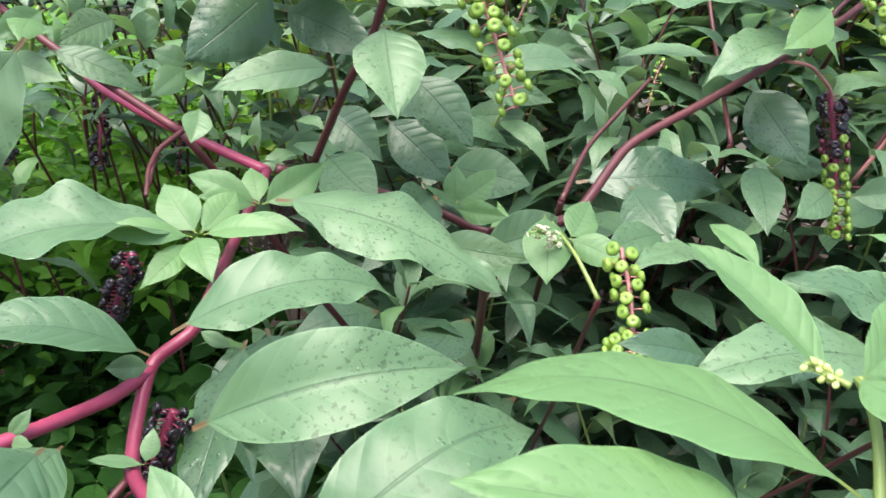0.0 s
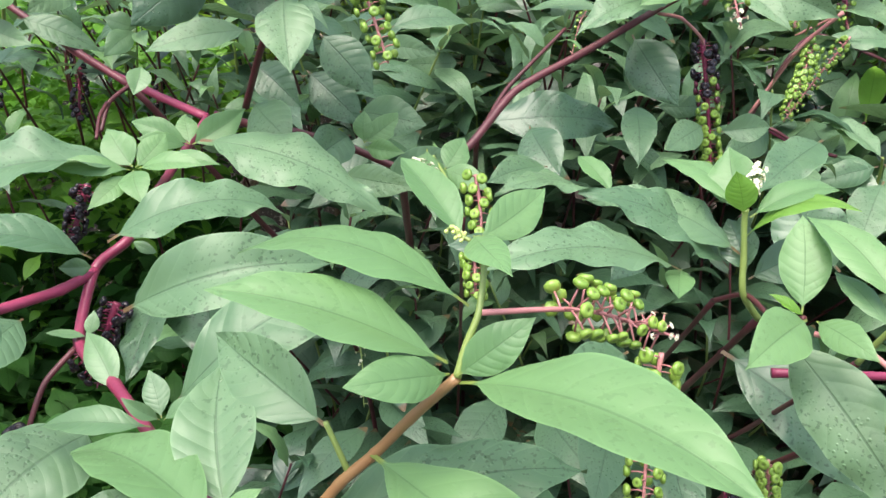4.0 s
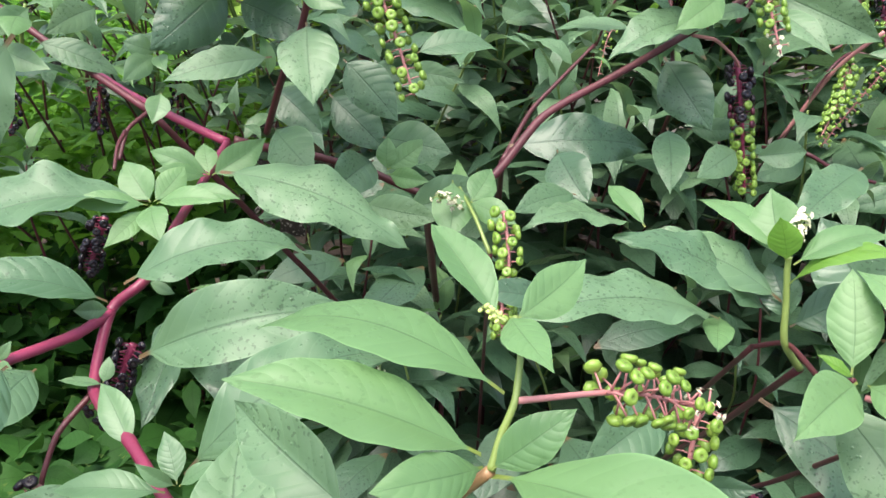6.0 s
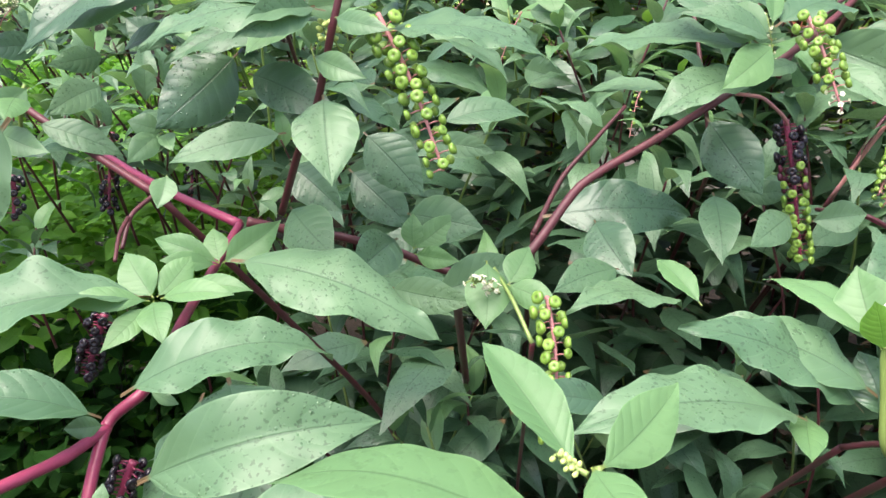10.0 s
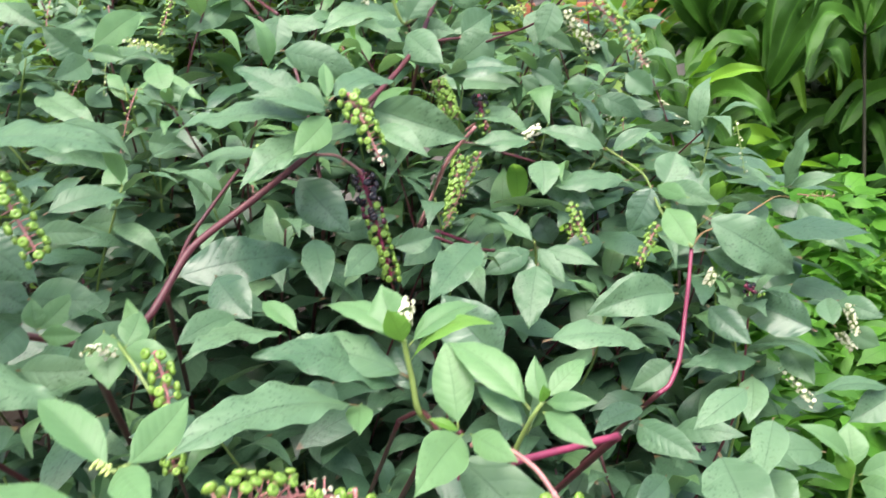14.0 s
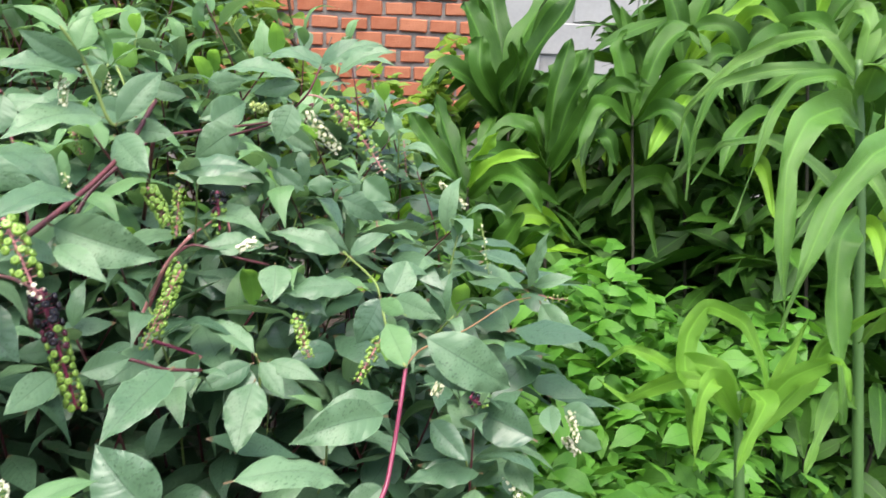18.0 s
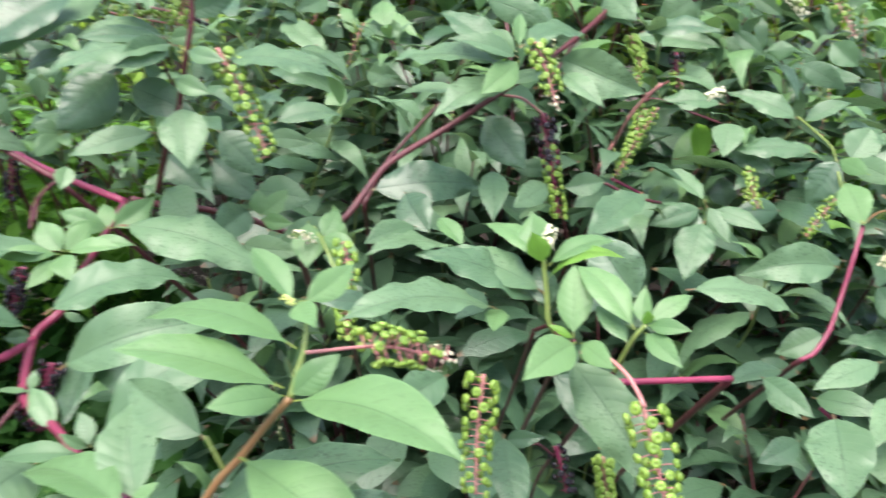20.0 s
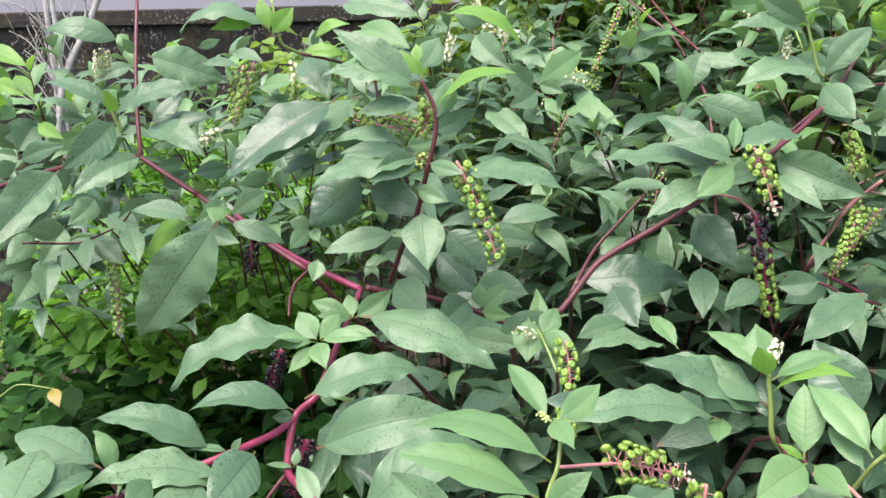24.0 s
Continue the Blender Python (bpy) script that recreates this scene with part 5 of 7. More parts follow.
ribbon(plant, 0.056, "strap", (2.020, 2.132, 1.222), (2.051, 2.107, 1.438), (2.072, 2.064, 1.555), (2.101, 2.082, 1.639))
ribbon(plant, 0.063, "strap", (1.957, 2.047, 1.238), (1.994, 2.022, 1.446), (2.020, 1.977, 1.558), (2.046, 1.984, 1.638))
ribbon(plant, 0.055, "strap", (2.011, 2.114, 1.225), (2.055, 2.014, 1.397), (2.133, 1.930, 1.539), (2.183, 1.833, 1.533))
ribbon(plant, 0.062, "strap", (1.961, 2.045, 1.238), (1.990, 1.952, 1.397), (2.063, 1.885, 1.527), (2.104, 1.799, 1.515))
ribbon(plant, 0.055, "strap", (1.999, 2.103, 1.227), (1.900, 2.085, 1.378), (1.809, 2.094, 1.391), (1.714, 2.085, 1.296))
ribbon(plant, 0.062, "strap", (1.957, 2.047, 1.238), (1.846, 2.029, 1.375), (1.740, 2.031, 1.377), (1.628, 2.010, 1.278))
ribbon(plant, 0.055, "strap", (2.027, 2.124, 1.203), (2.049, 2.000, 1.305), (2.052, 1.902, 1.344), (2.059, 1.855, 1.248))
ribbon(plant, 0.061, "strap", (1.964, 2.038, 1.220), (2.000, 1.927, 1.327), (2.001, 1.821, 1.376), (2.024, 1.786, 1.292))
ribbon(plant, 0.056, "strap", (1.986, 2.098, 1.189), (1.797, 2.014, 1.279), (1.678, 1.993, 1.297), (1.581, 1.964, 1.262))
ribbon(plant, 0.063, "strap", (1.946, 2.043, 1.201), (1.752, 1.945, 1.299), (1.625, 1.907, 1.327), (1.539, 1.890, 1.299))
stem(plant, 0.0050, 0.0040, "bark", (1.489, 1.749, 0.441), (1.525, 1.838, 0.850), (1.568, 1.913, 1.227))
ribbon(plant, 0.047, "strapy", (1.568, 1.912, 1.224), (1.584, 1.903, 1.312), (1.607, 1.880, 1.364), (1.635, 1.871, 1.394))
ribbon(plant, 0.038, "strapy", (1.567, 1.911, 1.219), (1.600, 1.864, 1.292), (1.653, 1.797, 1.332), (1.700, 1.747, 1.335))
ribbon(plant, 0.051, "strap", (1.597, 1.969, 1.198), (1.587, 2.055, 1.319), (1.589, 2.130, 1.410), (1.584, 2.153, 1.473))
ribbon(plant, 0.056, "strap", (1.564, 1.911, 1.211), (1.541, 1.982, 1.337), (1.534, 2.046, 1.433), (1.525, 2.069, 1.499))
ribbon(plant, 0.050, "strap", (1.613, 1.996, 1.192), (1.527, 2.064, 1.319), (1.474, 2.118, 1.410), (1.448, 2.125, 1.454))
ribbon(plant, 0.055, "strap", (1.564, 1.911, 1.211), (1.493, 1.981, 1.322), (1.449, 2.028, 1.402), (1.438, 2.043, 1.434))
ribbon(plant, 0.044, "strap", (1.620, 1.988, 1.175), (1.641, 1.890, 1.273), (1.629, 1.742, 1.275), (1.656, 1.713, 1.209))
ribbon(plant, 0.049, "strap", (1.569, 1.903, 1.194), (1.595, 1.793, 1.279), (1.606, 1.665, 1.267), (1.640, 1.626, 1.193))
ribbon(plant, 0.056, "strap", (1.556, 1.798, 0.928), (1.555, 1.859, 1.045), (1.575, 1.872, 1.121), (1.582, 1.868, 1.159))
ribbon(plant, 0.063, "strap", (1.524, 1.745, 0.948), (1.507, 1.788, 1.072), (1.521, 1.801, 1.151), (1.529, 1.807, 1.190))
ribbon(plant, 0.055, "strap", (1.572, 1.807, 0.923), (1.596, 1.788, 1.040), (1.610, 1.737, 1.128), (1.628, 1.734, 1.161))
ribbon(plant, 0.061, "strap", (1.531, 1.741, 0.948), (1.550, 1.705, 1.072), (1.581, 1.674, 1.157), (1.593, 1.654, 1.199))
ribbon(plant, 0.047, "strap", (1.573, 1.808, 0.923), (1.607, 1.720, 1.059), (1.631, 1.635, 1.139), (1.646, 1.593, 1.164))
ribbon(plant, 0.052, "strap", (1.531, 1.741, 0.948), (1.564, 1.641, 1.086), (1.607, 1.576, 1.160), (1.618, 1.519, 1.191))
ribbon(plant, 0.051, "strapy", (1.538, 1.738, 0.948), (1.576, 1.630, 1.072), (1.599, 1.512, 1.122), (1.644, 1.429, 1.130))
ribbon(plant, 0.056, "strap", (1.550, 1.804, 0.927), (1.482, 1.881, 1.015), (1.457, 1.933, 1.070), (1.455, 1.956, 1.114))
ribbon(plant, 0.063, "strap", (1.517, 1.749, 0.948), (1.449, 1.813, 1.039), (1.419, 1.847, 1.100), (1.416, 1.861, 1.147))
ribbon(plant, 0.056, "strap", (1.571, 1.837, 0.915), (1.411, 1.908, 0.991), (1.375, 1.939, 1.010), (1.359, 1.973, 1.027))
ribbon(plant, 0.063, "strap", (1.517, 1.749, 0.948), (1.391, 1.842, 1.021), (1.366, 1.864, 1.052), (1.355, 1.879, 1.083))
plant = cordylineright_shrub
stem(plant, 0.0070, 0.0050, "bark", (2.419, 1.719, 0.116), (2.488, 1.942, 1.104), (2.522, 2.053, 1.597))
ribbon(plant, 0.065, "strap", (2.595, 2.127, 1.596), (2.564, 2.152, 1.775), (2.528, 2.204, 1.872), (2.442, 2.181, 1.805))
ribbon(plant, 0.073, "strap", (2.522, 2.053, 1.597), (2.511, 2.107, 1.774), (2.467, 2.158, 1.871), (2.374, 2.136, 1.807))
ribbon(plant, 0.066, "strap", (2.598, 2.130, 1.596), (2.667, 2.130, 1.775), (2.750, 2.122, 1.895), (2.780, 2.086, 1.969))
ribbon(plant, 0.073, "strap", (2.522, 2.053, 1.597), (2.582, 2.067, 1.777), (2.645, 2.062, 1.897), (2.687, 2.059, 1.978))
ribbon(plant, 0.068, "strapy", (2.521, 2.049, 1.578), (2.575, 2.001, 1.737), (2.662, 1.912, 1.816), (2.740, 1.898, 1.933))
ribbon(plant, 0.046, "strap", (2.716, 2.465, 1.492), (2.724, 2.532, 1.623), (2.662, 2.594, 1.776), (2.627, 2.637, 1.872))
ribbon(plant, 0.051, "strap", (2.671, 2.414, 1.495), (2.671, 2.444, 1.607), (2.632, 2.502, 1.741), (2.613, 2.534, 1.818))
ribbon(plant, 0.046, "strap", (2.745, 2.497, 1.490), (2.725, 2.506, 1.614), (2.730, 2.526, 1.737), (2.745, 2.573, 1.819))
ribbon(plant, 0.051, "strap", (2.671, 2.414, 1.495), (2.691, 2.433, 1.608), (2.720, 2.446, 1.721), (2.735, 2.457, 1.794))
ribbon(plant, 0.042, "strap", (2.730, 2.463, 1.492), (2.773, 2.468, 1.583), (2.804, 2.458, 1.652), (2.835, 2.473, 1.708))
ribbon(plant, 0.046, "strap", (2.681, 2.409, 1.496), (2.729, 2.405, 1.587), (2.775, 2.397, 1.656), (2.804, 2.395, 1.713))
ribbon(plant, 0.046, "strap", (2.714, 2.479, 1.491), (2.671, 2.524, 1.572), (2.617, 2.592, 1.676), (2.560, 2.612, 1.699))
ribbon(plant, 0.051, "strap", (2.661, 2.420, 1.495), (2.628, 2.462, 1.584), (2.578, 2.521, 1.694), (2.541, 2.551, 1.726))
stem(plant, 0.0040, 0.0040, "bark", (2.571, 2.167, 0.348), (2.630, 2.312, 1.023), (2.671, 2.414, 1.495))
ribbon(plant, 0.065, "strapy", (2.528, 2.040, 1.558), (2.582, 1.922, 1.680), (2.594, 1.822, 1.774), (2.632, 1.663, 1.703))
ribbon(plant, 0.065, "strap", (2.588, 2.103, 1.576), (2.742, 2.069, 1.789), (2.881, 2.034, 1.902), (2.905, 1.882, 1.844))
ribbon(plant, 0.072, "strap", (2.529, 2.044, 1.578), (2.688, 2.007, 1.781), (2.820, 1.958, 1.884), (2.850, 1.806, 1.823))
ribbon(plant, 0.061, "strap", (2.595, 2.105, 1.535), (2.515, 1.925, 1.614), (2.487, 1.792, 1.575), (2.427, 1.669, 1.433))
ribbon(plant, 0.067, "strap", (2.526, 2.035, 1.538), (2.466, 1.856, 1.623), (2.464, 1.730, 1.591), (2.417, 1.603, 1.458))
stem(plant, 0.0060, 0.0040, "bark", (2.057, 1.589, 0.181), (2.111, 1.770, 0.978), (2.143, 1.874, 1.438))
ribbon(plant, 0.048, "strap", (2.205, 1.942, 1.412), (2.178, 1.973, 1.525), (2.100, 1.949, 1.557), (2.036, 1.926, 1.463))
ribbon(plant, 0.054, "strap", (2.142, 1.870, 1.421), (2.112, 1.916, 1.525), (2.034, 1.908, 1.552), (1.947, 1.874, 1.459))
ribbon(plant, 0.053, "strapy", (2.232, 1.724, 1.511), (2.169, 1.701, 1.467), (2.097, 1.690, 1.402), (2.035, 1.670, 1.328))
ribbon(plant, 0.054, "strap", (2.211, 1.949, 1.412), (2.195, 1.974, 1.548), (2.208, 2.011, 1.627), (2.217, 1.970, 1.672))
ribbon(plant, 0.060, "strap", (2.142, 1.870, 1.421), (2.130, 1.914, 1.561), (2.122, 1.942, 1.649), (2.151, 1.940, 1.703))
ribbon(plant, 0.052, "strap", (2.215, 1.944, 1.412), (2.262, 1.838, 1.561), (2.334, 1.758, 1.596), (2.343, 1.654, 1.510))
ribbon(plant, 0.057, "strap", (2.147, 1.868, 1.421), (2.183, 1.763, 1.552), (2.238, 1.678, 1.574), (2.249, 1.587, 1.479))
ribbon(plant, 0.051, "strap", (2.213, 1.940, 1.394), (2.191, 1.791, 1.463), (2.212, 1.713, 1.417), (2.196, 1.663, 1.301))
ribbon(plant, 0.057, "strap", (2.145, 1.864, 1.403), (2.124, 1.716, 1.470), (2.143, 1.634, 1.427), (2.147, 1.601, 1.313))
ribbon(plant, 0.049, "strap", (2.208, 1.943, 1.393), (2.059, 1.919, 1.462), (1.986, 1.894, 1.385), (1.930, 1.843, 1.279))
ribbon(plant, 0.054, "strap", (2.140, 1.866, 1.403), (1.994, 1.852, 1.477), (1.911, 1.823, 1.413), (1.850, 1.775, 1.318))
ribbon(plant, 0.059, "strap", (2.188, 1.914, 1.415), (2.281, 1.945, 1.640), (2.370, 1.932, 1.722), (2.379, 1.845, 1.656))
ribbon(plant, 0.065, "strap", (2.147, 1.868, 1.421), (2.232, 1.876, 1.636), (2.317, 1.846, 1.709), (2.335, 1.758, 1.641))
stem(plant, 0.0070, 0.0050, "bark", (2.540, 1.339, 0.286), (2.593, 1.496, 0.995), (2.644, 1.646, 1.668))
ribbon(plant, 0.060, "strap", (2.723, 1.705, 1.650), (2.659, 1.753, 1.801), (2.571, 1.814, 1.877), (2.414, 1.764, 1.785))
ribbon(plant, 0.066, "strap", (2.643, 1.642, 1.650), (2.592, 1.709, 1.790), (2.462, 1.741, 1.853), (2.338, 1.729, 1.761))
ribbon(plant, 0.066, "strapy", (2.643, 1.642, 1.650), (2.688, 1.659, 1.811), (2.713, 1.608, 1.897), (2.739, 1.520, 1.843))
ribbon(plant, 0.057, "strap", (2.718, 1.698, 1.632), (2.722, 1.596, 1.735), (2.734, 1.477, 1.745), (2.744, 1.381, 1.640))
ribbon(plant, 0.064, "strap", (2.641, 1.639, 1.632), (2.652, 1.537, 1.721), (2.663, 1.413, 1.722), (2.677, 1.316, 1.611))
ribbon(plant, 0.058, "strap", (2.694, 1.679, 1.632), (2.548, 1.678, 1.702), (2.452, 1.672, 1.650), (2.356, 1.607, 1.499))
ribbon(plant, 0.064, "strap", (2.641, 1.639, 1.632), (2.484, 1.628, 1.699), (2.377, 1.616, 1.645), (2.294, 1.566, 1.497))
ribbon(plant, 0.059, "strap", (2.735, 1.717, 1.669), (2.723, 1.733, 1.838), (2.708, 1.759, 1.934))
ribbon(plant, 0.065, "strap", (2.644, 1.646, 1.668), (2.644, 1.693, 1.845), (2.622, 1.734, 1.950))
ribbon(plant, 0.058, "strap", (2.737, 1.705, 1.650), (2.873, 1.689, 1.848), (2.943, 1.578, 1.909), (3.007, 1.483, 1.812))
ribbon(plant, 0.065, "strap", (2.651, 1.638, 1.650), (2.769, 1.618, 1.831), (2.851, 1.525, 1.884), (2.885, 1.419, 1.781))
ribbon(plant, 0.056, "strap", (2.692, 1.624, 1.340), (2.512, 1.640, 1.457), (2.341, 1.621, 1.413), (2.227, 1.567, 1.290))
ribbon(plant, 0.062, "strap", (2.624, 1.573, 1.349), (2.448, 1.586, 1.459), (2.273, 1.556, 1.415), (2.179, 1.518, 1.290))
ribbon(plant, 0.053, "strap", (2.710, 1.632, 1.300), (2.675, 1.547, 1.420), (2.654, 1.443, 1.375), (2.621, 1.363, 1.263))
ribbon(plant, 0.059, "strap", (2.621, 1.565, 1.314), (2.612, 1.483, 1.431), (2.591, 1.367, 1.393), (2.578, 1.287, 1.288))
ribbon(plant, 0.059, "strap", (2.564, 1.983, 1.048), (2.419, 2.016, 1.210), (2.244, 1.989, 1.215), (2.130, 1.981, 1.117))
ribbon(plant, 0.066, "strap", (2.502, 1.923, 1.065), (2.355, 1.930, 1.215), (2.201, 1.899, 1.210), (2.093, 1.874, 1.107))
ribbon(plant, 0.059, "strap", (2.547, 1.963, 1.032), (2.613, 1.894, 1.164), (2.584, 1.750, 1.130), (2.560, 1.653, 1.013))
ribbon(plant, 0.066, "strap", (2.500, 1.919, 1.045), (2.522, 1.825, 1.183), (2.506, 1.706, 1.147), (2.488, 1.626, 1.031))
plant = northwest_shrub
leaf(plant, (-0.268, 0.732, 1.389), (-0.291, 0.669, 1.372), 0.030, -61, 0.07)
leaf(plant, (-0.613, 0.767, 1.369), (-0.627, 0.708, 1.362), 0.033, -70, 0.07)
leaf(plant, (-0.495, 0.688, 1.386), (-0.500, 0.626, 1.363), 0.033, -53, 0.07)
leaf(plant, (-0.479, 0.684, 1.364), (-0.405, 0.639, 1.347), 0.032, 25, 0.07)
leaf(plant, (-0.577, 0.659, 1.344), (-0.577, 0.597, 1.315), 0.033, -50, 0.07)
leaf(plant, (-0.025, 1.051, 1.581), (0.036, 0.994, 1.532), 0.045, 55, 0.07)
leaf(plant, (-0.007, 1.059, 1.598), (-0.062, 1.054, 1.617), 0.036, -88, 0.07)
leaf(plant, (0.065, 0.954, 1.559), (-0.052, 0.949, 1.614), 0.048, -19, 0.20, "lime")
raceme(plant, (-0.016, 1.055, 1.590), (0.047, 1.064, 1.580), 30, 0.0032, "flower", "flower", 0.02, 0.00)
raceme(plant, (-0.060, 1.044, 1.582), (-0.068, 1.029, 1.539), 30, 0.0032, "flower", "flower", 0.02, 0.00)
raceme(plant, (-0.041, 1.170, 1.634), (-0.031, 1.165, 1.610), 20, 0.0032, "flower", "flower", 0.02, 0.00)
plant = left_shrub
leaf(plant, (-0.138, 0.252, 1.260), (-0.132, 0.167, 1.234), 0.053, -30, 0.05)
plant = east_shrub
leaf(plant, (0.790, 0.747, 1.175), (0.657, 0.748, 1.155), 0.050, -33, 0.12)
leaf(plant, (0.521, 0.587, 1.203), (0.656, 0.588, 1.166), 0.052, 12, 0.16)
leaf(plant, (0.718, 0.635, 1.033), (0.775, 0.568, 1.048), 0.033, 45, 0.12)
leaf(plant, (0.875, 0.549, 1.016), (0.760, 0.564, 1.023), 0.043, -27, 0.16)
leaf(plant, (0.813, 0.516, 1.025), (0.733, 0.526, 1.049), 0.031, -17, 0.12)
leaf(plant, (0.825, 0.458, 1.058), (0.839, 0.488, 1.096), 0.035, -20, 0.05, "young")
leaf(plant, (0.822, 0.460, 1.064), (0.767, 0.482, 1.111), 0.028, -29, 0.12, "young")
leaf(plant, (0.820, 0.455, 1.047), (0.802, 0.462, 1.084), 0.019, -98, 0.07, "lime")
leaf(plant, (0.829, 0.455, 1.052), (0.872, 0.439, 1.080), 0.025, 50, 0.10, "young")
leaf(plant, (0.828, 0.453, 1.047), (0.840, 0.407, 1.053), 0.027, 59, 0.10, "young")
stem(plant, 0.0022, 0.0016, "young", (0.825, 0.469, 0.959), (0.827, 0.462, 1.007), (0.823, 0.457, 1.056))
leaf(plant, (0.730, 0.658, 1.113), (0.673, 0.664, 1.080), 0.038, -55, 0.06)
leaf(plant, (0.895, 0.715, 1.039), (0.840, 0.646, 1.010), 0.039, 2, 0.07)
leaf(plant, (0.908, 0.716, 1.056), (0.794, 0.731, 1.063), 0.043, -18, 0.10)
leaf(plant, (0.970, 0.743, 1.060), (0.963, 0.670, 1.032), 0.043, 41, 0.07)
leaf(plant, (1.104, 0.766, 1.056), (1.132, 0.730, 1.037), 0.036, 68, 0.07)
leaf(plant, (0.984, 0.567, 1.072), (0.889, 0.594, 1.066), 0.037, -2, 0.12)
leaf(plant, (0.991, 0.564, 1.070), (0.926, 0.572, 1.034), 0.042, -46, 0.07)
leaf(plant, (0.835, 0.744, 1.141), (0.856, 0.673, 1.108), 0.038, 53, 0.07, "dark")
leaf(plant, (0.664, 0.614, 1.085), (0.581, 0.583, 1.081), 0.033, -10, 0.07, "dark")
leaf(plant, (0.632, 0.573, 1.098), (0.639, 0.511, 1.082), 0.034, 41, 0.07)
leaf(plant, (0.705, 0.622, 0.979), (0.637, 0.585, 0.971), 0.034, -33, 0.07, "dark")
raceme(plant, (0.951, 0.721, 1.042), (0.959, 0.663, 1.007), 30, 0.0032, "flower", "flower", 0.02, 0.00)
raceme(plant, (1.076, 0.754, 1.058), (1.093, 0.740, 1.032), 25, 0.0032, "flower", "flower", 0.02, 0.00)
raceme(plant, (0.881, 0.794, 1.168), (0.867, 0.792, 1.149), 22, 0.0032, "flower", "flower", 0.02, 0.00)
raceme(plant, (0.727, 0.629, 1.022), (0.748, 0.617, 1.005), 7, 0.0040, "black", "black", 0.02, 0.00)
leaf(plant, (0.116, 1.460, 1.487), (-0.028, 1.569, 1.518), 0.068, -27, 0.10)
leaf(plant, (0.034, 1.528, 1.452), (-0.068, 1.567, 1.476), 0.042, -40, 0.10)
leaf(plant, (0.052, 1.477, 1.479), (0.140, 1.523, 1.536), 0.042, 47, 0.10, "young")
leaf(plant, (0.045, 1.473, 1.460), (0.182, 1.378, 1.464), 0.062, 30, 0.10)
leaf(plant, (0.125, 1.394, 1.461), (0.179, 1.313, 1.431), 0.038, 59, 0.07)
leaf(plant, (0.108, 1.331, 1.420), (0.218, 1.238, 1.405), 0.053, 32, 0.12, "young")
leaf(plant, (-0.059, 1.435, 1.415), (0.048, 1.326, 1.349), 0.062, 16, 0.07)
leaf(plant, (0.020, 1.465, 1.412), (0.069, 1.387, 1.388), 0.040, 54, 0.07)
leaf(plant, (-0.029, 1.196, 1.383), (0.108, 1.089, 1.349), 0.066, -4, 0.14)
leaf(plant, (-0.049, 1.192, 1.352), (0.092, 1.085, 1.323), 0.066, 12, 0.12)
leaf(plant, (0.116, 1.010, 1.282), (0.033, 1.031, 1.272), 0.038, -78, 0.12)
leaf(plant, (0.126, 1.194, 1.354), (0.199, 1.114, 1.343), 0.043, 70, 0.07)
leaf(plant, (0.164, 1.586, 1.414), (0.267, 1.556, 1.419), 0.039, 71, 0.07, "dark")
raceme(plant, (0.107, 1.464, 1.492), (0.178, 1.383, 1.476), 42, 0.0035, "bud", "flower", 0.02, 0.00)
raceme(plant, (0.120, 1.490, 1.414), (0.191, 1.392, 1.348), 44, 0.0032, "green", "green", 0.02, 0.00, 0.8)
plant = sprouts_shrub
leaf(plant, (0.610, 0.404, 1.156), (0.581, 0.307, 1.126), 0.056, 17, 0.05)
leaf(plant, (0.558, 0.453, 1.169), (0.587, 0.395, 1.158), 0.025, 52, 0.07)
leaf(plant, (0.678, 0.455, 1.184), (0.601, 0.430, 1.167), 0.031, -20, 0.07)
leaf(plant, (0.700, 0.443, 1.153), (0.639, 0.382, 1.130), 0.033, -3, 0.07)
leaf(plant, (0.678, 0.427, 1.111), (0.671, 0.366, 1.091), 0.043, 30, 0.07)
plant = northwest_shrub
leaf(plant, (-0.463, 0.749, 1.588), (-0.555, 0.715, 1.605), 0.037, -53, 0.22)
leaf(plant, (-0.448, 0.740, 1.581), (-0.463, 0.742, 1.599), 0.017, -56, 0.07, "young")
leaf(plant, (-0.441, 0.738, 1.572), (-0.446, 0.723, 1.594), 0.015, -121, 0.07)
leaf(plant, (-0.429, 0.751, 1.570), (-0.319, 0.761, 1.533), 0.051, 79, 0.08)
leaf(plant, (-0.366, 0.781, 1.558), (-0.312, 0.789, 1.549), 0.021, 32, 0.12)
leaf(plant, (-0.435, 0.725, 1.560), (-0.476, 0.689, 1.538), 0.022, -55, 0.15)
leaf(plant, (-0.439, 0.667, 1.511), (-0.524, 0.660, 1.543), 0.034, -24, 0.16)
leaf(plant, (-0.433, 0.654, 1.500), (-0.337, 0.703, 1.530), 0.041, 32, 0.14)
leaf(plant, (-0.420, 0.648, 1.506), (-0.427, 0.635, 1.537), 0.017, -116, 0.07, "lime")
leaf(plant, (-0.428, 0.654, 1.496), (-0.463, 0.578, 1.446), 0.041, -66, 0.12)
leaf(plant, (-0.488, 0.674, 1.498), (-0.551, 0.668, 1.518), 0.024, -10, 0.18)
leaf(plant, (-0.493, 0.693, 1.491), (-0.530, 0.686, 1.495), 0.017, -80, 0.07)
leaf(plant, (-0.398, 0.677, 1.482), (-0.299, 0.634, 1.453), 0.041, 27, 0.14)
leaf(plant, (-0.421, 0.724, 1.479), (-0.386, 0.765, 1.521), 0.025, 42, 0.07, "dark")
leaf(plant, (-0.424, 0.744, 1.477), (-0.346, 0.762, 1.485), 0.030, 42, 0.12, "dark")
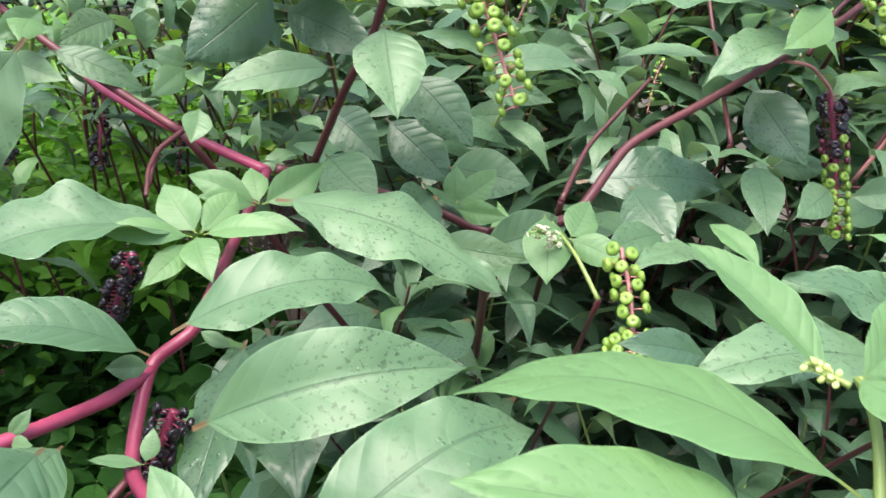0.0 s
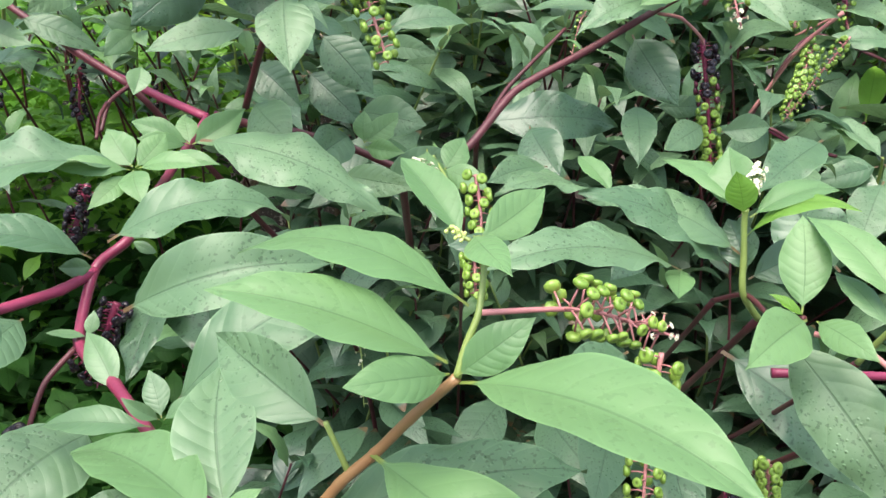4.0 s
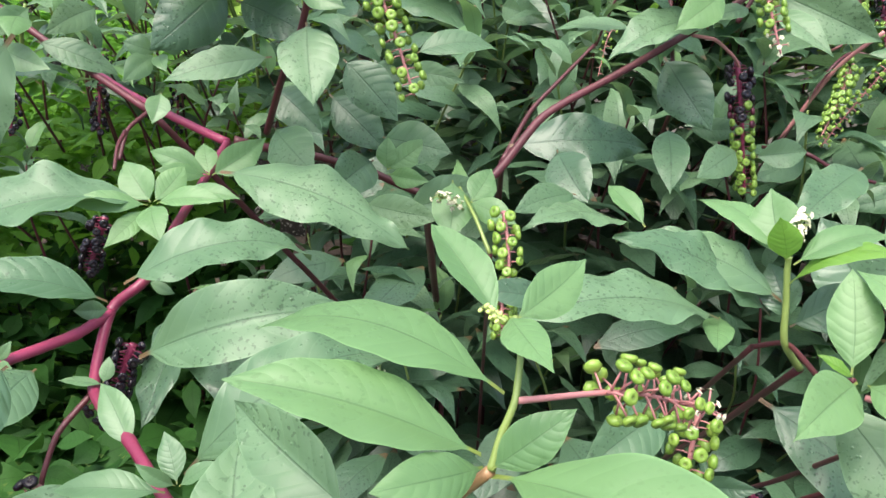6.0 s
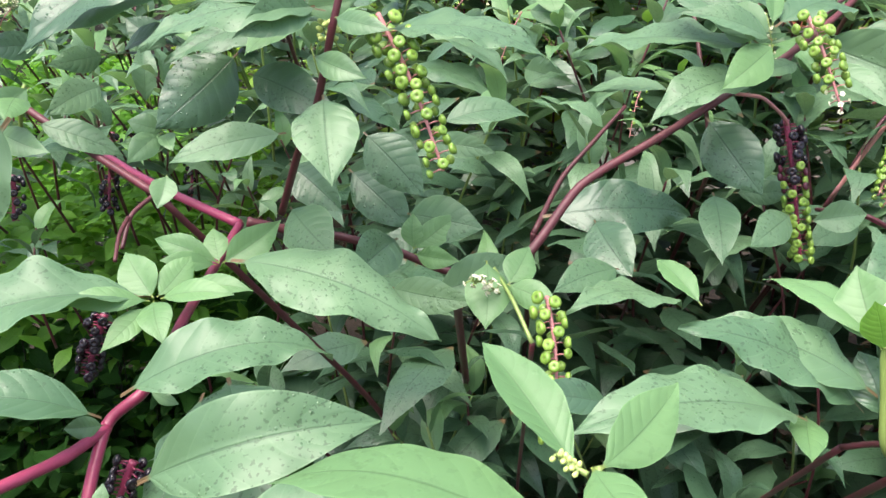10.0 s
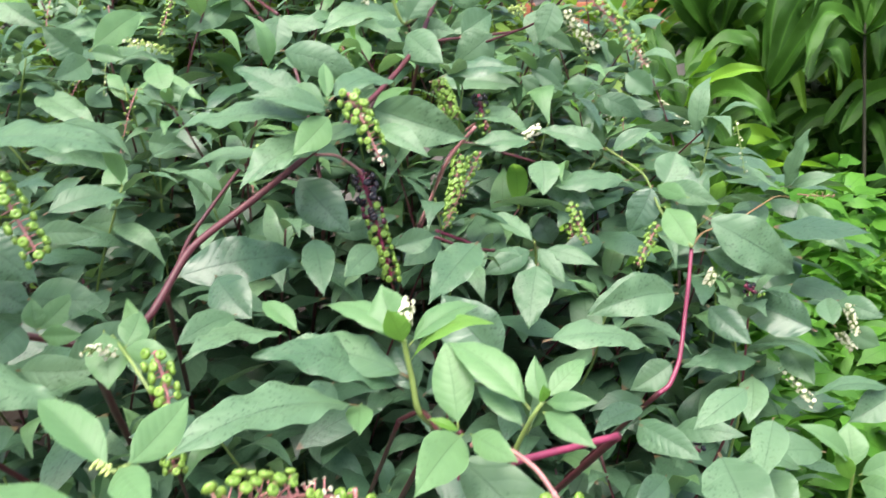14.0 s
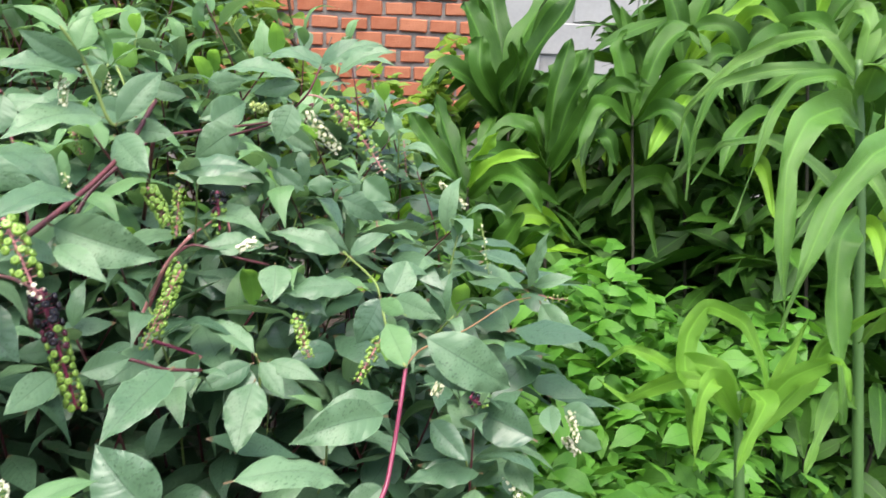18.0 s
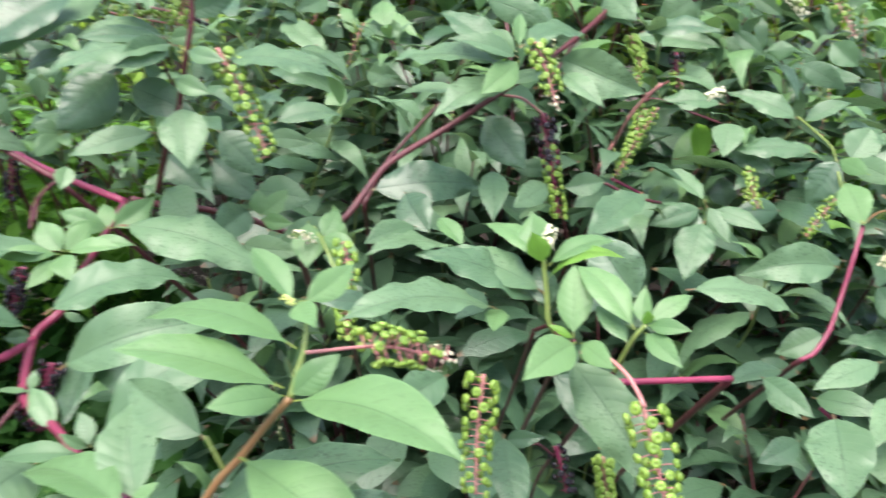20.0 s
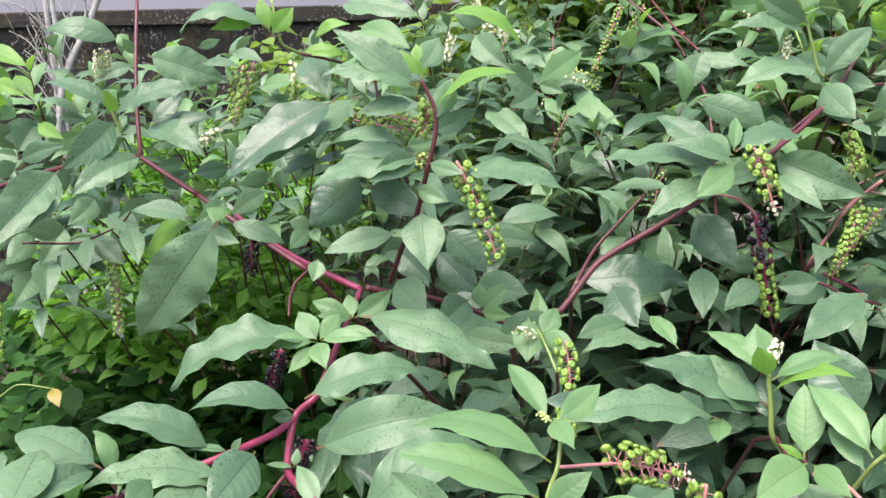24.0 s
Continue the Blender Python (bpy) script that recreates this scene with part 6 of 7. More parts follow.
leaf(plant, (-0.397, 0.656, 1.449), (-0.449, 0.571, 1.415), 0.039, -46, 0.12)
leaf(plant, (-0.470, 0.575, 1.441), (-0.489, 0.466, 1.373), 0.048, -22, 0.08)
leaf(plant, (-0.627, 0.727, 1.445), (-0.641, 0.684, 1.489), 0.031, -109, 0.07)
leaf(plant, (-0.611, 0.697, 1.443), (-0.605, 0.743, 1.483), 0.037, 52, 0.07)
leaf(plant, (-0.594, 0.678, 1.438), (-0.520, 0.678, 1.460), 0.028, 77, 0.10)
leaf(plant, (-0.597, 0.676, 1.435), (-0.610, 0.619, 1.430), 0.023, -76, 0.10)
leaf(plant, (-0.594, 0.679, 1.442), (-0.626, 0.675, 1.449), 0.018, -74, 0.07)
leaf(plant, (-0.652, 0.711, 1.583), (-0.572, 0.698, 1.559), 0.031, 32, 0.10, "lime")
leaf(plant, (-0.659, 0.704, 1.567), (-0.609, 0.708, 1.545), 0.020, 39, 0.07, "lime")
leaf(plant, (-0.639, 0.755, 1.546), (-0.590, 0.723, 1.515), 0.024, 23, 0.07, "lime")
leaf(plant, (-0.646, 0.738, 1.496), (-0.658, 0.694, 1.532), 0.028, -111, 0.07, "lime")
leaf(plant, (-0.639, 0.742, 1.503), (-0.665, 0.742, 1.519), 0.021, -64, 0.07, "young")
leaf(plant, (-0.639, 0.742, 1.502), (-0.636, 0.706, 1.488), 0.022, -56, 0.07, "young")
leaf(plant, (-0.571, 0.697, 1.486), (-0.523, 0.679, 1.467), 0.020, 45, 0.07, "lime")
leaf(plant, (-0.558, 0.745, 1.459), (-0.577, 0.707, 1.453), 0.024, -77, 0.07, "young")
leaf(plant, (-0.228, 0.694, 1.604), (-0.336, 0.672, 1.602), 0.041, -26, 0.26)
leaf(plant, (-0.241, 0.694, 1.612), (-0.296, 0.670, 1.604), 0.022, -54, 0.07, "lime")
leaf(plant, (-0.225, 0.693, 1.597), (-0.200, 0.707, 1.628), 0.024, 82, 0.07, "lime")
leaf(plant, (-0.228, 0.693, 1.600), (-0.242, 0.703, 1.641), 0.020, -35, 0.07, "lime")
leaf(plant, (-0.136, 0.749, 1.515), (-0.247, 0.586, 1.435), 0.079, -10, 0.05)
leaf(plant, (-0.167, 0.755, 1.589), (-0.067, 0.709, 1.549), 0.043, 28, 0.14, "young")
leaf(plant, (-0.150, 0.816, 1.602), (-0.068, 0.770, 1.573), 0.036, 48, 0.10, "young")
leaf(plant, (-0.163, 0.689, 1.545), (-0.060, 0.690, 1.549), 0.038, 18, 0.16, "young")
leaf(plant, (-0.146, 0.752, 1.566), (-0.207, 0.741, 1.570), 0.023, -41, 0.15, "lime")
leaf(plant, (-0.200, 0.780, 1.589), (-0.146, 0.764, 1.606), 0.022, 53, 0.20, "lime")
leaf(plant, (-0.118, 0.685, 1.503), (-0.026, 0.673, 1.509), 0.034, 41, 0.16)
leaf(plant, (-0.221, 0.790, 1.564), (-0.171, 0.732, 1.515), 0.044, 33, 0.07, "dark")
leaf(plant, (-0.058, 0.685, 1.463), (-0.154, 0.666, 1.464), 0.036, -21, 0.14)
leaf(plant, (-0.058, 0.683, 1.458), (-0.148, 0.603, 1.427), 0.046, -25, 0.08)
leaf(plant, (-0.056, 0.664, 1.462), (-0.079, 0.587, 1.436), 0.031, -18, 0.07, "young")
leaf(plant, (-0.054, 0.665, 1.465), (-0.010, 0.676, 1.473), 0.022, 81, 0.07)
leaf(plant, (-0.041, 0.713, 1.543), (-0.075, 0.716, 1.576), 0.018, -46, 0.07, "lime")
leaf(plant, (-0.041, 0.713, 1.543), (-0.045, 0.724, 1.581), 0.015, -10, 0.07, "lime")
leaf(plant, (-0.059, 0.769, 1.566), (-0.029, 0.751, 1.590), 0.028, 116, 0.07, "young")
leaf(plant, (-0.209, 0.918, 1.628), (-0.074, 0.885, 1.607), 0.052, 37, 0.12)
leaf(plant, (-0.387, 0.814, 1.576), (-0.356, 0.824, 1.587), 0.014, 91, 0.07)
leaf(plant, (-0.363, 0.869, 1.565), (-0.305, 0.854, 1.551), 0.023, 40, 0.07)
leaf(plant, (-0.300, 0.814, 1.520), (-0.226, 0.800, 1.529), 0.028, 42, 0.07, "young")
leaf(plant, (-0.299, 0.807, 1.497), (-0.252, 0.820, 1.508), 0.018, 70, 0.07)
leaf(plant, (-0.237, 0.826, 1.519), (-0.180, 0.807, 1.525), 0.022, 67, 0.07)
leaf(plant, (-0.278, 0.754, 1.482), (-0.329, 0.720, 1.473), 0.023, -45, 0.10)
leaf(plant, (-0.292, 0.682, 1.431), (-0.324, 0.644, 1.431), 0.025, -79, 0.07, "dark")
leaf(plant, (-0.241, 0.690, 1.423), (-0.262, 0.631, 1.420), 0.024, -72, 0.07)
leaf(plant, (-0.227, 0.693, 1.423), (-0.154, 0.660, 1.445), 0.031, 38, 0.10)
leaf(plant, (-0.208, 0.750, 1.424), (-0.247, 0.750, 1.450), 0.031, -70, 0.07, "dark")
leaf(plant, (-0.141, 0.773, 1.456), (-0.180, 0.745, 1.460), 0.023, -83, 0.07)
leaf(plant, (-0.374, 0.719, 1.431), (-0.401, 0.692, 1.431), 0.018, -80, 0.07)
raceme(plant, (-0.488, 0.731, 1.545), (-0.423, 0.637, 1.579), 46, 0.0040, "flower", "flower", 0.15, 0.00, 1.3)
raceme(plant, (-0.320, 0.722, 1.475), (-0.335, 0.693, 1.461), 22, 0.0032, "flower", "flower", 0.02, 0.00)
raceme(plant, (-0.151, 0.758, 1.484), (-0.047, 0.743, 1.470), 46, 0.0047, "green", "green", 0.02, 0.00, 1.3)
raceme(plant, (-0.323, 0.819, 1.551), (-0.317, 0.768, 1.486), 40, 0.0042, "green", "green", 0.02, 0.00, 1.6)
raceme(plant, (-0.040, 0.680, 1.436), (-0.033, 0.667, 1.458), 22, 0.0035, "bud", "flower", 0.02, 0.00)
plant = left_shrub
leaf(plant, (-0.210, 0.122, 1.307), (-0.246, 0.209, 1.303), 0.035, 13, 0.10)
leaf(plant, (-0.217, 0.139, 1.298), (-0.207, 0.212, 1.285), 0.028, 22, 0.14)
leaf(plant, (-0.080, 0.234, 1.301), (-0.088, 0.166, 1.294), 0.038, -40, 0.07, "dark")
leaf(plant, (-0.157, 0.212, 1.283), (-0.155, 0.170, 1.284), 0.021, -43, 0.07)
leaf(plant, (-0.248, 0.135, 1.305), (-0.282, 0.210, 1.297), 0.031, 3, 0.07)
plant = northwest_shrub
leaf(plant, (-0.663, 0.733, 1.490), (-0.678, 0.669, 1.468), 0.035, -70, 0.07)
leaf(plant, (-0.599, 0.742, 1.476), (-0.640, 0.699, 1.467), 0.037, -82, 0.10)
leaf(plant, (-0.539, 0.707, 1.422), (-0.565, 0.651, 1.399), 0.038, -69, 0.10)
leaf(plant, (-0.602, 0.667, 1.407), (-0.623, 0.604, 1.391), 0.036, -71, 0.07)
leaf(plant, (-0.569, 0.691, 1.394), (-0.586, 0.635, 1.364), 0.035, -62, 0.10)
leaf(plant, (-0.615, 0.648, 1.356), (-0.614, 0.584, 1.320), 0.038, -48, 0.07)
leaf(plant, (-0.545, 0.682, 1.348), (-0.548, 0.626, 1.308), 0.035, -45, 0.07)
leaf(plant, (-0.506, 0.685, 1.331), (-0.452, 0.666, 1.298), 0.031, 43, 0.07)
leaf(plant, (-0.706, 0.763, 1.444), (-0.629, 0.718, 1.420), 0.034, 27, 0.07, "young")
leaf(plant, (-0.616, 0.781, 1.441), (-0.563, 0.778, 1.462), 0.028, 98, 0.07, "young")
leaf(plant, (-0.568, 0.639, 1.295), (-0.562, 0.578, 1.266), 0.035, -42, 0.07)
leaf(plant, (-0.635, 0.643, 1.284), (-0.650, 0.590, 1.261), 0.038, -61, 0.07)
leaf(plant, (-0.518, 0.729, 1.377), (-0.538, 0.687, 1.359), 0.032, -66, 0.07, "dark")
leaf(plant, (-0.431, 0.715, 1.374), (-0.453, 0.663, 1.359), 0.031, -66, 0.07)
leaf(plant, (-0.432, 0.752, 1.389), (-0.378, 0.740, 1.417), 0.027, 100, 0.07, "dark")
leaf(plant, (-0.708, 0.790, 1.533), (-0.645, 0.776, 1.513), 0.025, 57, 0.07, "lime")
raceme(plant, (-0.641, 0.634, 1.261), (-0.601, 0.577, 1.187), 52, 0.0040, "green", "green", 0.02, 0.00, 0.9)
plant = east_shrub
stem(plant, 0.0020, 0.0014, "wine", (0.676, 1.172, 1.477), (0.735, 1.096, 1.508), (0.764, 1.038, 1.553), (0.786, 1.039, 1.595))
stem(plant, 0.0014, 0.0012, "pink", (0.764, 1.038, 1.553), (0.779, 1.031, 1.551), (0.791, 1.024, 1.544))
raceme(plant, (0.791, 1.024, 1.544), (0.862, 0.965, 1.441), 48, 0.0046, "green", "flower", 0.02, 0.05, 1.3)
raceme(plant, (0.778, 1.081, 1.523), (0.820, 1.047, 1.466), 46, 0.0036, "flower", "flower", 0.02, 0.00, 1.2)
raceme(plant, (0.698, 1.118, 1.526), (0.723, 1.107, 1.527), 20, 0.0035, "bud", "flower", 0.02, 0.00)
leaf(plant, (0.758, 1.046, 1.573), (0.649, 1.098, 1.581), 0.045, -25, 0.12)
leaf(plant, (0.760, 1.044, 1.568), (0.691, 1.071, 1.552), 0.029, -85, 0.08)
leaf(plant, (0.745, 1.044, 1.542), (0.717, 1.041, 1.480), 0.044, -62, 0.07)
leaf(plant, (0.777, 1.039, 1.577), (0.811, 1.024, 1.581), 0.015, 86, 0.10)
leaf(plant, (0.786, 1.038, 1.590), (0.875, 1.007, 1.628), 0.038, 34, 0.16)
leaf(plant, (0.784, 1.040, 1.595), (0.842, 1.024, 1.637), 0.027, 46, 0.12)
leaf(plant, (0.742, 1.091, 1.500), (0.788, 1.061, 1.465), 0.028, 77, 0.07)
leaf(plant, (0.726, 1.125, 1.602), (0.789, 1.095, 1.597), 0.026, 30, 0.20)
leaf(plant, (0.694, 1.168, 1.494), (0.626, 1.186, 1.442), 0.064, -82, 0.07)
leaf(plant, (0.586, 1.198, 1.416), (0.724, 1.132, 1.405), 0.057, 36, 0.06)
leaf(plant, (0.720, 1.086, 1.440), (0.767, 1.055, 1.403), 0.026, 75, 0.10)
leaf(plant, (0.790, 1.052, 1.430), (0.788, 1.044, 1.396), 0.038, 8, 0.07)
leaf(plant, (0.814, 1.032, 1.396), (0.878, 0.994, 1.360), 0.035, 77, 0.10)
leaf(plant, (0.831, 0.978, 1.434), (0.867, 0.953, 1.401), 0.039, 77, 0.07)
raceme(plant, (1.403, 1.802, 1.267), (1.469, 1.755, 1.199), 30, 0.0042, "flower", "flower", 0.02, 0.00)

# main stems, from the leafy parts back and down to the soil
def root(plant, top, radius=0.003, kind="dark", back=0.46, aside=0.0):
    x, y, z = top
    foot = (x + aside, y + back, -0.02)
    stem(plant, radius * 1.2, radius, kind, foot, (x + aside, y + back, 0.60), (x + aside * 0.8, y + back * 0.72, z - 0.36), (x + aside * 0.35, y + back * 0.28, z - 0.14), top)


root(near_shrub, (0.058, 0.190, 1.188), 0.0033, "rosy")
root(left_shrub, (0.086, 0.129, 1.231), 0.0040, back=0.42)
root(left_shrub, (-0.217, 0.229, 1.245), 0.0030, aside=0.2, back=0.1)
root(middle_shrub, (-0.107, 0.742, 1.495), 0.0020)
root(middle_shrub, (0.139, 0.502, 1.255), 0.0018)
root(right_shrub, (0.071, 0.665, 1.241), 0.0042)
root(right_shrub, (0.144, 0.814, 1.230), 0.0032)
root(right_shrub, (0.370, 1.026, 1.259), 0.0030)
root(right_shrub, (0.488, 0.938, 1.245), 0.0024)
root(sprouts_shrub, (0.354, 0.418, 1.224), 0.0026)
root(sprouts_shrub, (0.328, 0.441, 1.225), 0.0020)
root(sprouts_shrub, (0.373, 0.311, 1.255), 0.0018)
root(sprouts_shrub, (0.504, 0.398, 1.198), 0.0034)
root(east_shrub, (0.681, 0.613, 1.099), 0.0030)
root(east_shrub, (0.640, 0.880, 1.152), 0.0020)
root(east_shrub, (0.554, 1.117, 1.485), 0.0030)
root(east_shrub, (0.563, 1.333, 1.466), 0.0024)
root(east_shrub, (0.494, 0.965, 1.222), 0.0022)
root(east_shrub, (0.214, 1.777, 1.696), 0.0028)
root(east_shrub, (0.825, 0.469, 0.959), 0.0022)
root(northwest_shrub, (-0.167, 0.603, 1.323), 0.0030, back=0.3, aside=0.2)

stem(northwest_shrub, 0.0014, 0.0010, "young", (-0.920, 0.891, 0.931), (-0.870, 0.913, 0.968), (-0.802, 0.923, 0.960))
leaf(northwest_shrub, (-0.805, 0.923, 0.962), (-0.771, 0.891, 0.940), 0.024, 10, 0.10, "yellow")

# ---- inner foliage of the thicket ----
def roof(x, y):
    """Height of the thicket's upper surface."""
    h = 1.30 + 0.33 * min(max((y - 0.6) / 1.2, 0), 1.0)
    h += 0.26 * min(max((y - 1.25) / 0.5, 0), 1.0) * min(max((x + 0.1) / 0.3, 0), 1.0)
    h -= 0.26 * max(0, x - 0.75) + 0.12 * max(0, -0.45 - x)
    return h


def mouth(x, z):
    """Depth at which the inner foliage begins."""
    return 0.74 + max(0, z - 1.12) * 1.1 - 1.1 * min(0.4, max(0, 1.05 - z)) + (0.18 if x < -0.2 else 0.16 if x > 0.35 and z < 1.1 else 0.0)


def far_edge(x):
    return 2.3 - 0.9 * max(0, x - 0.5)


rng = random.Random(11)
for x0, x1, label in ((-1.5, -0.75, "loose leafy shoots beside the old wall"), (-0.75, -0.15, "leafy arching branches"), (-0.15, 0.15, "many overlapping grey-green leaves"), (0.15, 0.45, "crowded shaded leaves"),
                      (0.45, 0.75, "many small leafy shoots"), (0.72, 1.08, "loose shoots over bright herbs"), (0.35, 0.85, "layered pale leaves on long shoots"), (0.7, 1.12, "broad layered leaves and cream flower spikes")):
    shrub = thing("pokeweed_shrub", ((x0 + x1) / 2, 1.3, 0), POKE + label, "shrub", "pokeweed shrubs")
    mx, my = (x0 + x1) / 2, (1.3 if x0 > -0.3 else 2.1)
    stem(shrub, 0.0045, 0.002, "dark", (mx, my, -0.02), (mx + 0.05, my - 0.05, 0.6), (mx, my - 0.1, 1.15))
    leaves = tries = 0
    while leaves < (200 if x0 < -0.5 else 320 if x0 < 0.3 else 225) and tries < 3000:
        tries += 1
        x, y = rng.uniform(x0, x1), rng.uniform(0.6, 2.3)
        if y > far_edge(x) or (x < -0.45 and y > 1.3):
            continue
        depth = rng.random() ** 1.6
        z = roof(x, y) - depth * (0.75 if x > -0.2 else 0.30)
        if y < mouth(x, z):
            continue
        if depth > 0.35 and y > 1.25:
            continue
        n = rng.randrange(6, 9) if x0 < 0.3 else rng.randrange(5, 8)
        out = (rng.uniform(-0.45, 0.45), rng.uniform(-0.7, 0.2), rng.uniform(0.7, 1.1))
        # Deeper shoots take the shaded leaf colour, many upper ones the paler.
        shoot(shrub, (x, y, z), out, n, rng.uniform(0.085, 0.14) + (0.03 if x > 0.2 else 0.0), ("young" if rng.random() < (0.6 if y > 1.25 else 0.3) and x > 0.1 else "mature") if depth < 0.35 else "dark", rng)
        w = Vector(out).normalized()
        p = Vector((x, y, z))
        far = 1.0 if x > -0.2 else 0.4
        stem(shrub, 0.0022, 0.0014, rng.choice(("dark", "dark", "young")), p - (w * 0.32 + Vector((0, -0.1, 0.1))) * far, p - w * 0.16 * far, p)
        if rng.random() < 0.13 and depth < 0.5:
            kind = rng.choice((("green", "green"), ("green", "flower"), ("flower", "flower")))
            raceme(shrub, p + Vector((0.02, -0.03, 0)), p + Vector((rng.uniform(-0.04, 0.04), -0.06, rng.uniform(-0.11, -0.06))), 13, 0.0031 if kind[0] == "green" else 0.0023, *kind, 0.04, rng.uniform(0.05, 0.2))
        leaves += n


# shoots between the magenta branch and the old wall
rng = random.Random(52)
shrub = thing("pokeweed_shrub", (-0.55, 1.5, 0), POKE + "crowded drooping shoots before the old wall", "shrub", "pokeweed shrubs")
stem(shrub, 0.0045, 0.002, "dark", (-0.55, 1.5, -0.02), (-0.5, 1.45, 0.6), (-0.55, 1.35, 1.2))
for k in range(44):
    x, y = -1.02 + 0.86 * ((k * 0.618) % 1), rng.uniform(1.10, 1.5)
    p = Vector((x, y, 1.38 + 0.12 * (y - 1.1) + rng.uniform(-0.03, 0.15)))
    w = Vector((rng.uniform(-0.4, 0.4), rng.uniform(-0.6, 0.1), 0.9)).normalized()
    shoot(shrub, p, w, 6, rng.uniform(0.09, 0.14), rng.choice(("mature", "mature", "young")), rng)
    stem(shrub, 0.0022, 0.0013, rng.choice(("dark", "young")), p - w * 0.26 + Vector((0, 0.06, -0.06)), p - w * 0.12, p)


# lower shoots before the yellow-green herbs
rng = random.Random(77)
for x0, x1, z0, z1, n in ((-0.78, -0.54, 1.14, 1.34, 7), (-0.52, -0.28, 1.30, 1.38, 8), (-0.27, -0.17, 1.14, 1.30, 4)):
    for k in range(n):
        p = Vector((x0 + (x1 - x0) * (k + rng.random()) / n, rng.uniform(0.86, 1.08), rng.uniform(z0, z1)))
        w = Vector((rng.uniform(-0.4, 0.4), rng.uniform(-0.6, 0.1), 0.8)).normalized()
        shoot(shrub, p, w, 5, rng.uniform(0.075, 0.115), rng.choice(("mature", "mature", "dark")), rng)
        stem(shrub, 0.0020, 0.0012, "dark", p - w * 0.16 + Vector((0, 0.08, -0.05)), p - w * 0.08 + Vector((0, 0.02, 0)), p)

for shrub, p, w in ((right_shrub, (0.249, 0.974, 1.339), (0.5, 0.4, 0.6)), (right_shrub, (0.544, 0.788, 1.242), (0.7, -0.3, 0.5)),
                    (east_shrub, (0.656, 1.088, 1.330), (0.2, -0.8, 0.3)), (east_shrub, (0.595, 0.910, 1.190), (0.7, -0.4, 0.3)), (left_shrub, (-0.219, 0.237, 1.272), (-0.5, -0.2, 0.6))):
    shoot(shrub, p, w, 5, 0.07, "mature", rng)


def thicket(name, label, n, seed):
    """Leaves deep inside the shrubs, their shade put into the colour, too many to tell apart."""
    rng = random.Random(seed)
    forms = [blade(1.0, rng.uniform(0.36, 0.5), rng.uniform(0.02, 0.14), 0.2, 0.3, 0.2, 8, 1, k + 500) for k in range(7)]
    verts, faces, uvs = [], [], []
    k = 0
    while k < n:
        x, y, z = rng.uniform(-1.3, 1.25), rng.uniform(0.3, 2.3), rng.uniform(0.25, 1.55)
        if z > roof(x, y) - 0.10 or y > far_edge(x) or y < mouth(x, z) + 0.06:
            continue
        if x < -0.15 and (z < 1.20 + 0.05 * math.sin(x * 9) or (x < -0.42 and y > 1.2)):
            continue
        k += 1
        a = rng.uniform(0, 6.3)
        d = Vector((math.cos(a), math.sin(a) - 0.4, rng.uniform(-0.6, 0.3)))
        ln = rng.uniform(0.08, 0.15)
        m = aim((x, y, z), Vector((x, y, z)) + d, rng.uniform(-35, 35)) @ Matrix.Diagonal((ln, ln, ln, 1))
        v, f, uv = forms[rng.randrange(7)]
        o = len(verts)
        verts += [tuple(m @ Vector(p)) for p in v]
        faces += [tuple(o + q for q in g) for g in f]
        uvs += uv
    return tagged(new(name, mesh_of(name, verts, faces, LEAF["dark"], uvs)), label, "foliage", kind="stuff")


thicket("inner_foliage", "inner pokeweed leaves in a shaded colour between the branches", 5200, 31)

# ---- low growth ----
def tuft(place, leaves, size, height, rng):
    """Places of a small herb's ovate leaves, round its stalk up to its height."""
    p = Vector(place)
    lean = Vector((rng.uniform(-0.2, 0.2), rng.uniform(-0.2, 0.2), 1)).normalized()
    for i in range(leaves):
        s = (i + 1) / leaves
        q = p + lean * height * s
        a = i * 2.4 + rng.uniform(-0.5, 0.5)
        d = Vector((math.cos(a), math.sin(a), rng.uniform(-0.65, 0.2)))
        ln = size * rng.uniform(0.7, 1.2) * (1.15 - 0.4 * s)
        m = aim(q, q + d, rng.uniform(-40, 40)) @ Matrix.Diagonal((ln / LEAF_UNIT, ln * 1.3 / LEAF_UNIT, ln / LEAF_UNIT, 1))
        yield m


def herb(name, place, style, label, category, rng, stalks, leaves, size, height, spread, group):
    plant = thing(name, place, label, category, group)
    for k in range(stalks):
        a, r = rng.uniform(0, 6.3), spread * math.sqrt(rng.random())
        foot = Vector(place) + Vector((r * math.cos(a), r * math.sin(a), 0))
        h = height * rng.uniform(0.75, 1.1) * (1 - 0.35 * (r / spread) ** 2)
        v, f = tube([foot - Vector((0, 0, 0.01)), foot + Vector((0.01, 0, h * 0.4)), foot + Vector((0, 0.01, h * 0.8))], 0.0022, 0.001, 6)
        part("stem", mesh_of("herb_stem", v, f, STEM["bark"]), plant)
        for m in tuft(foot + Vector((0, 0, h * 0.35)), leaves, size, h * 0.65, rng):
            part("leaf", pool(style, rng.randrange(6)), plant, m)


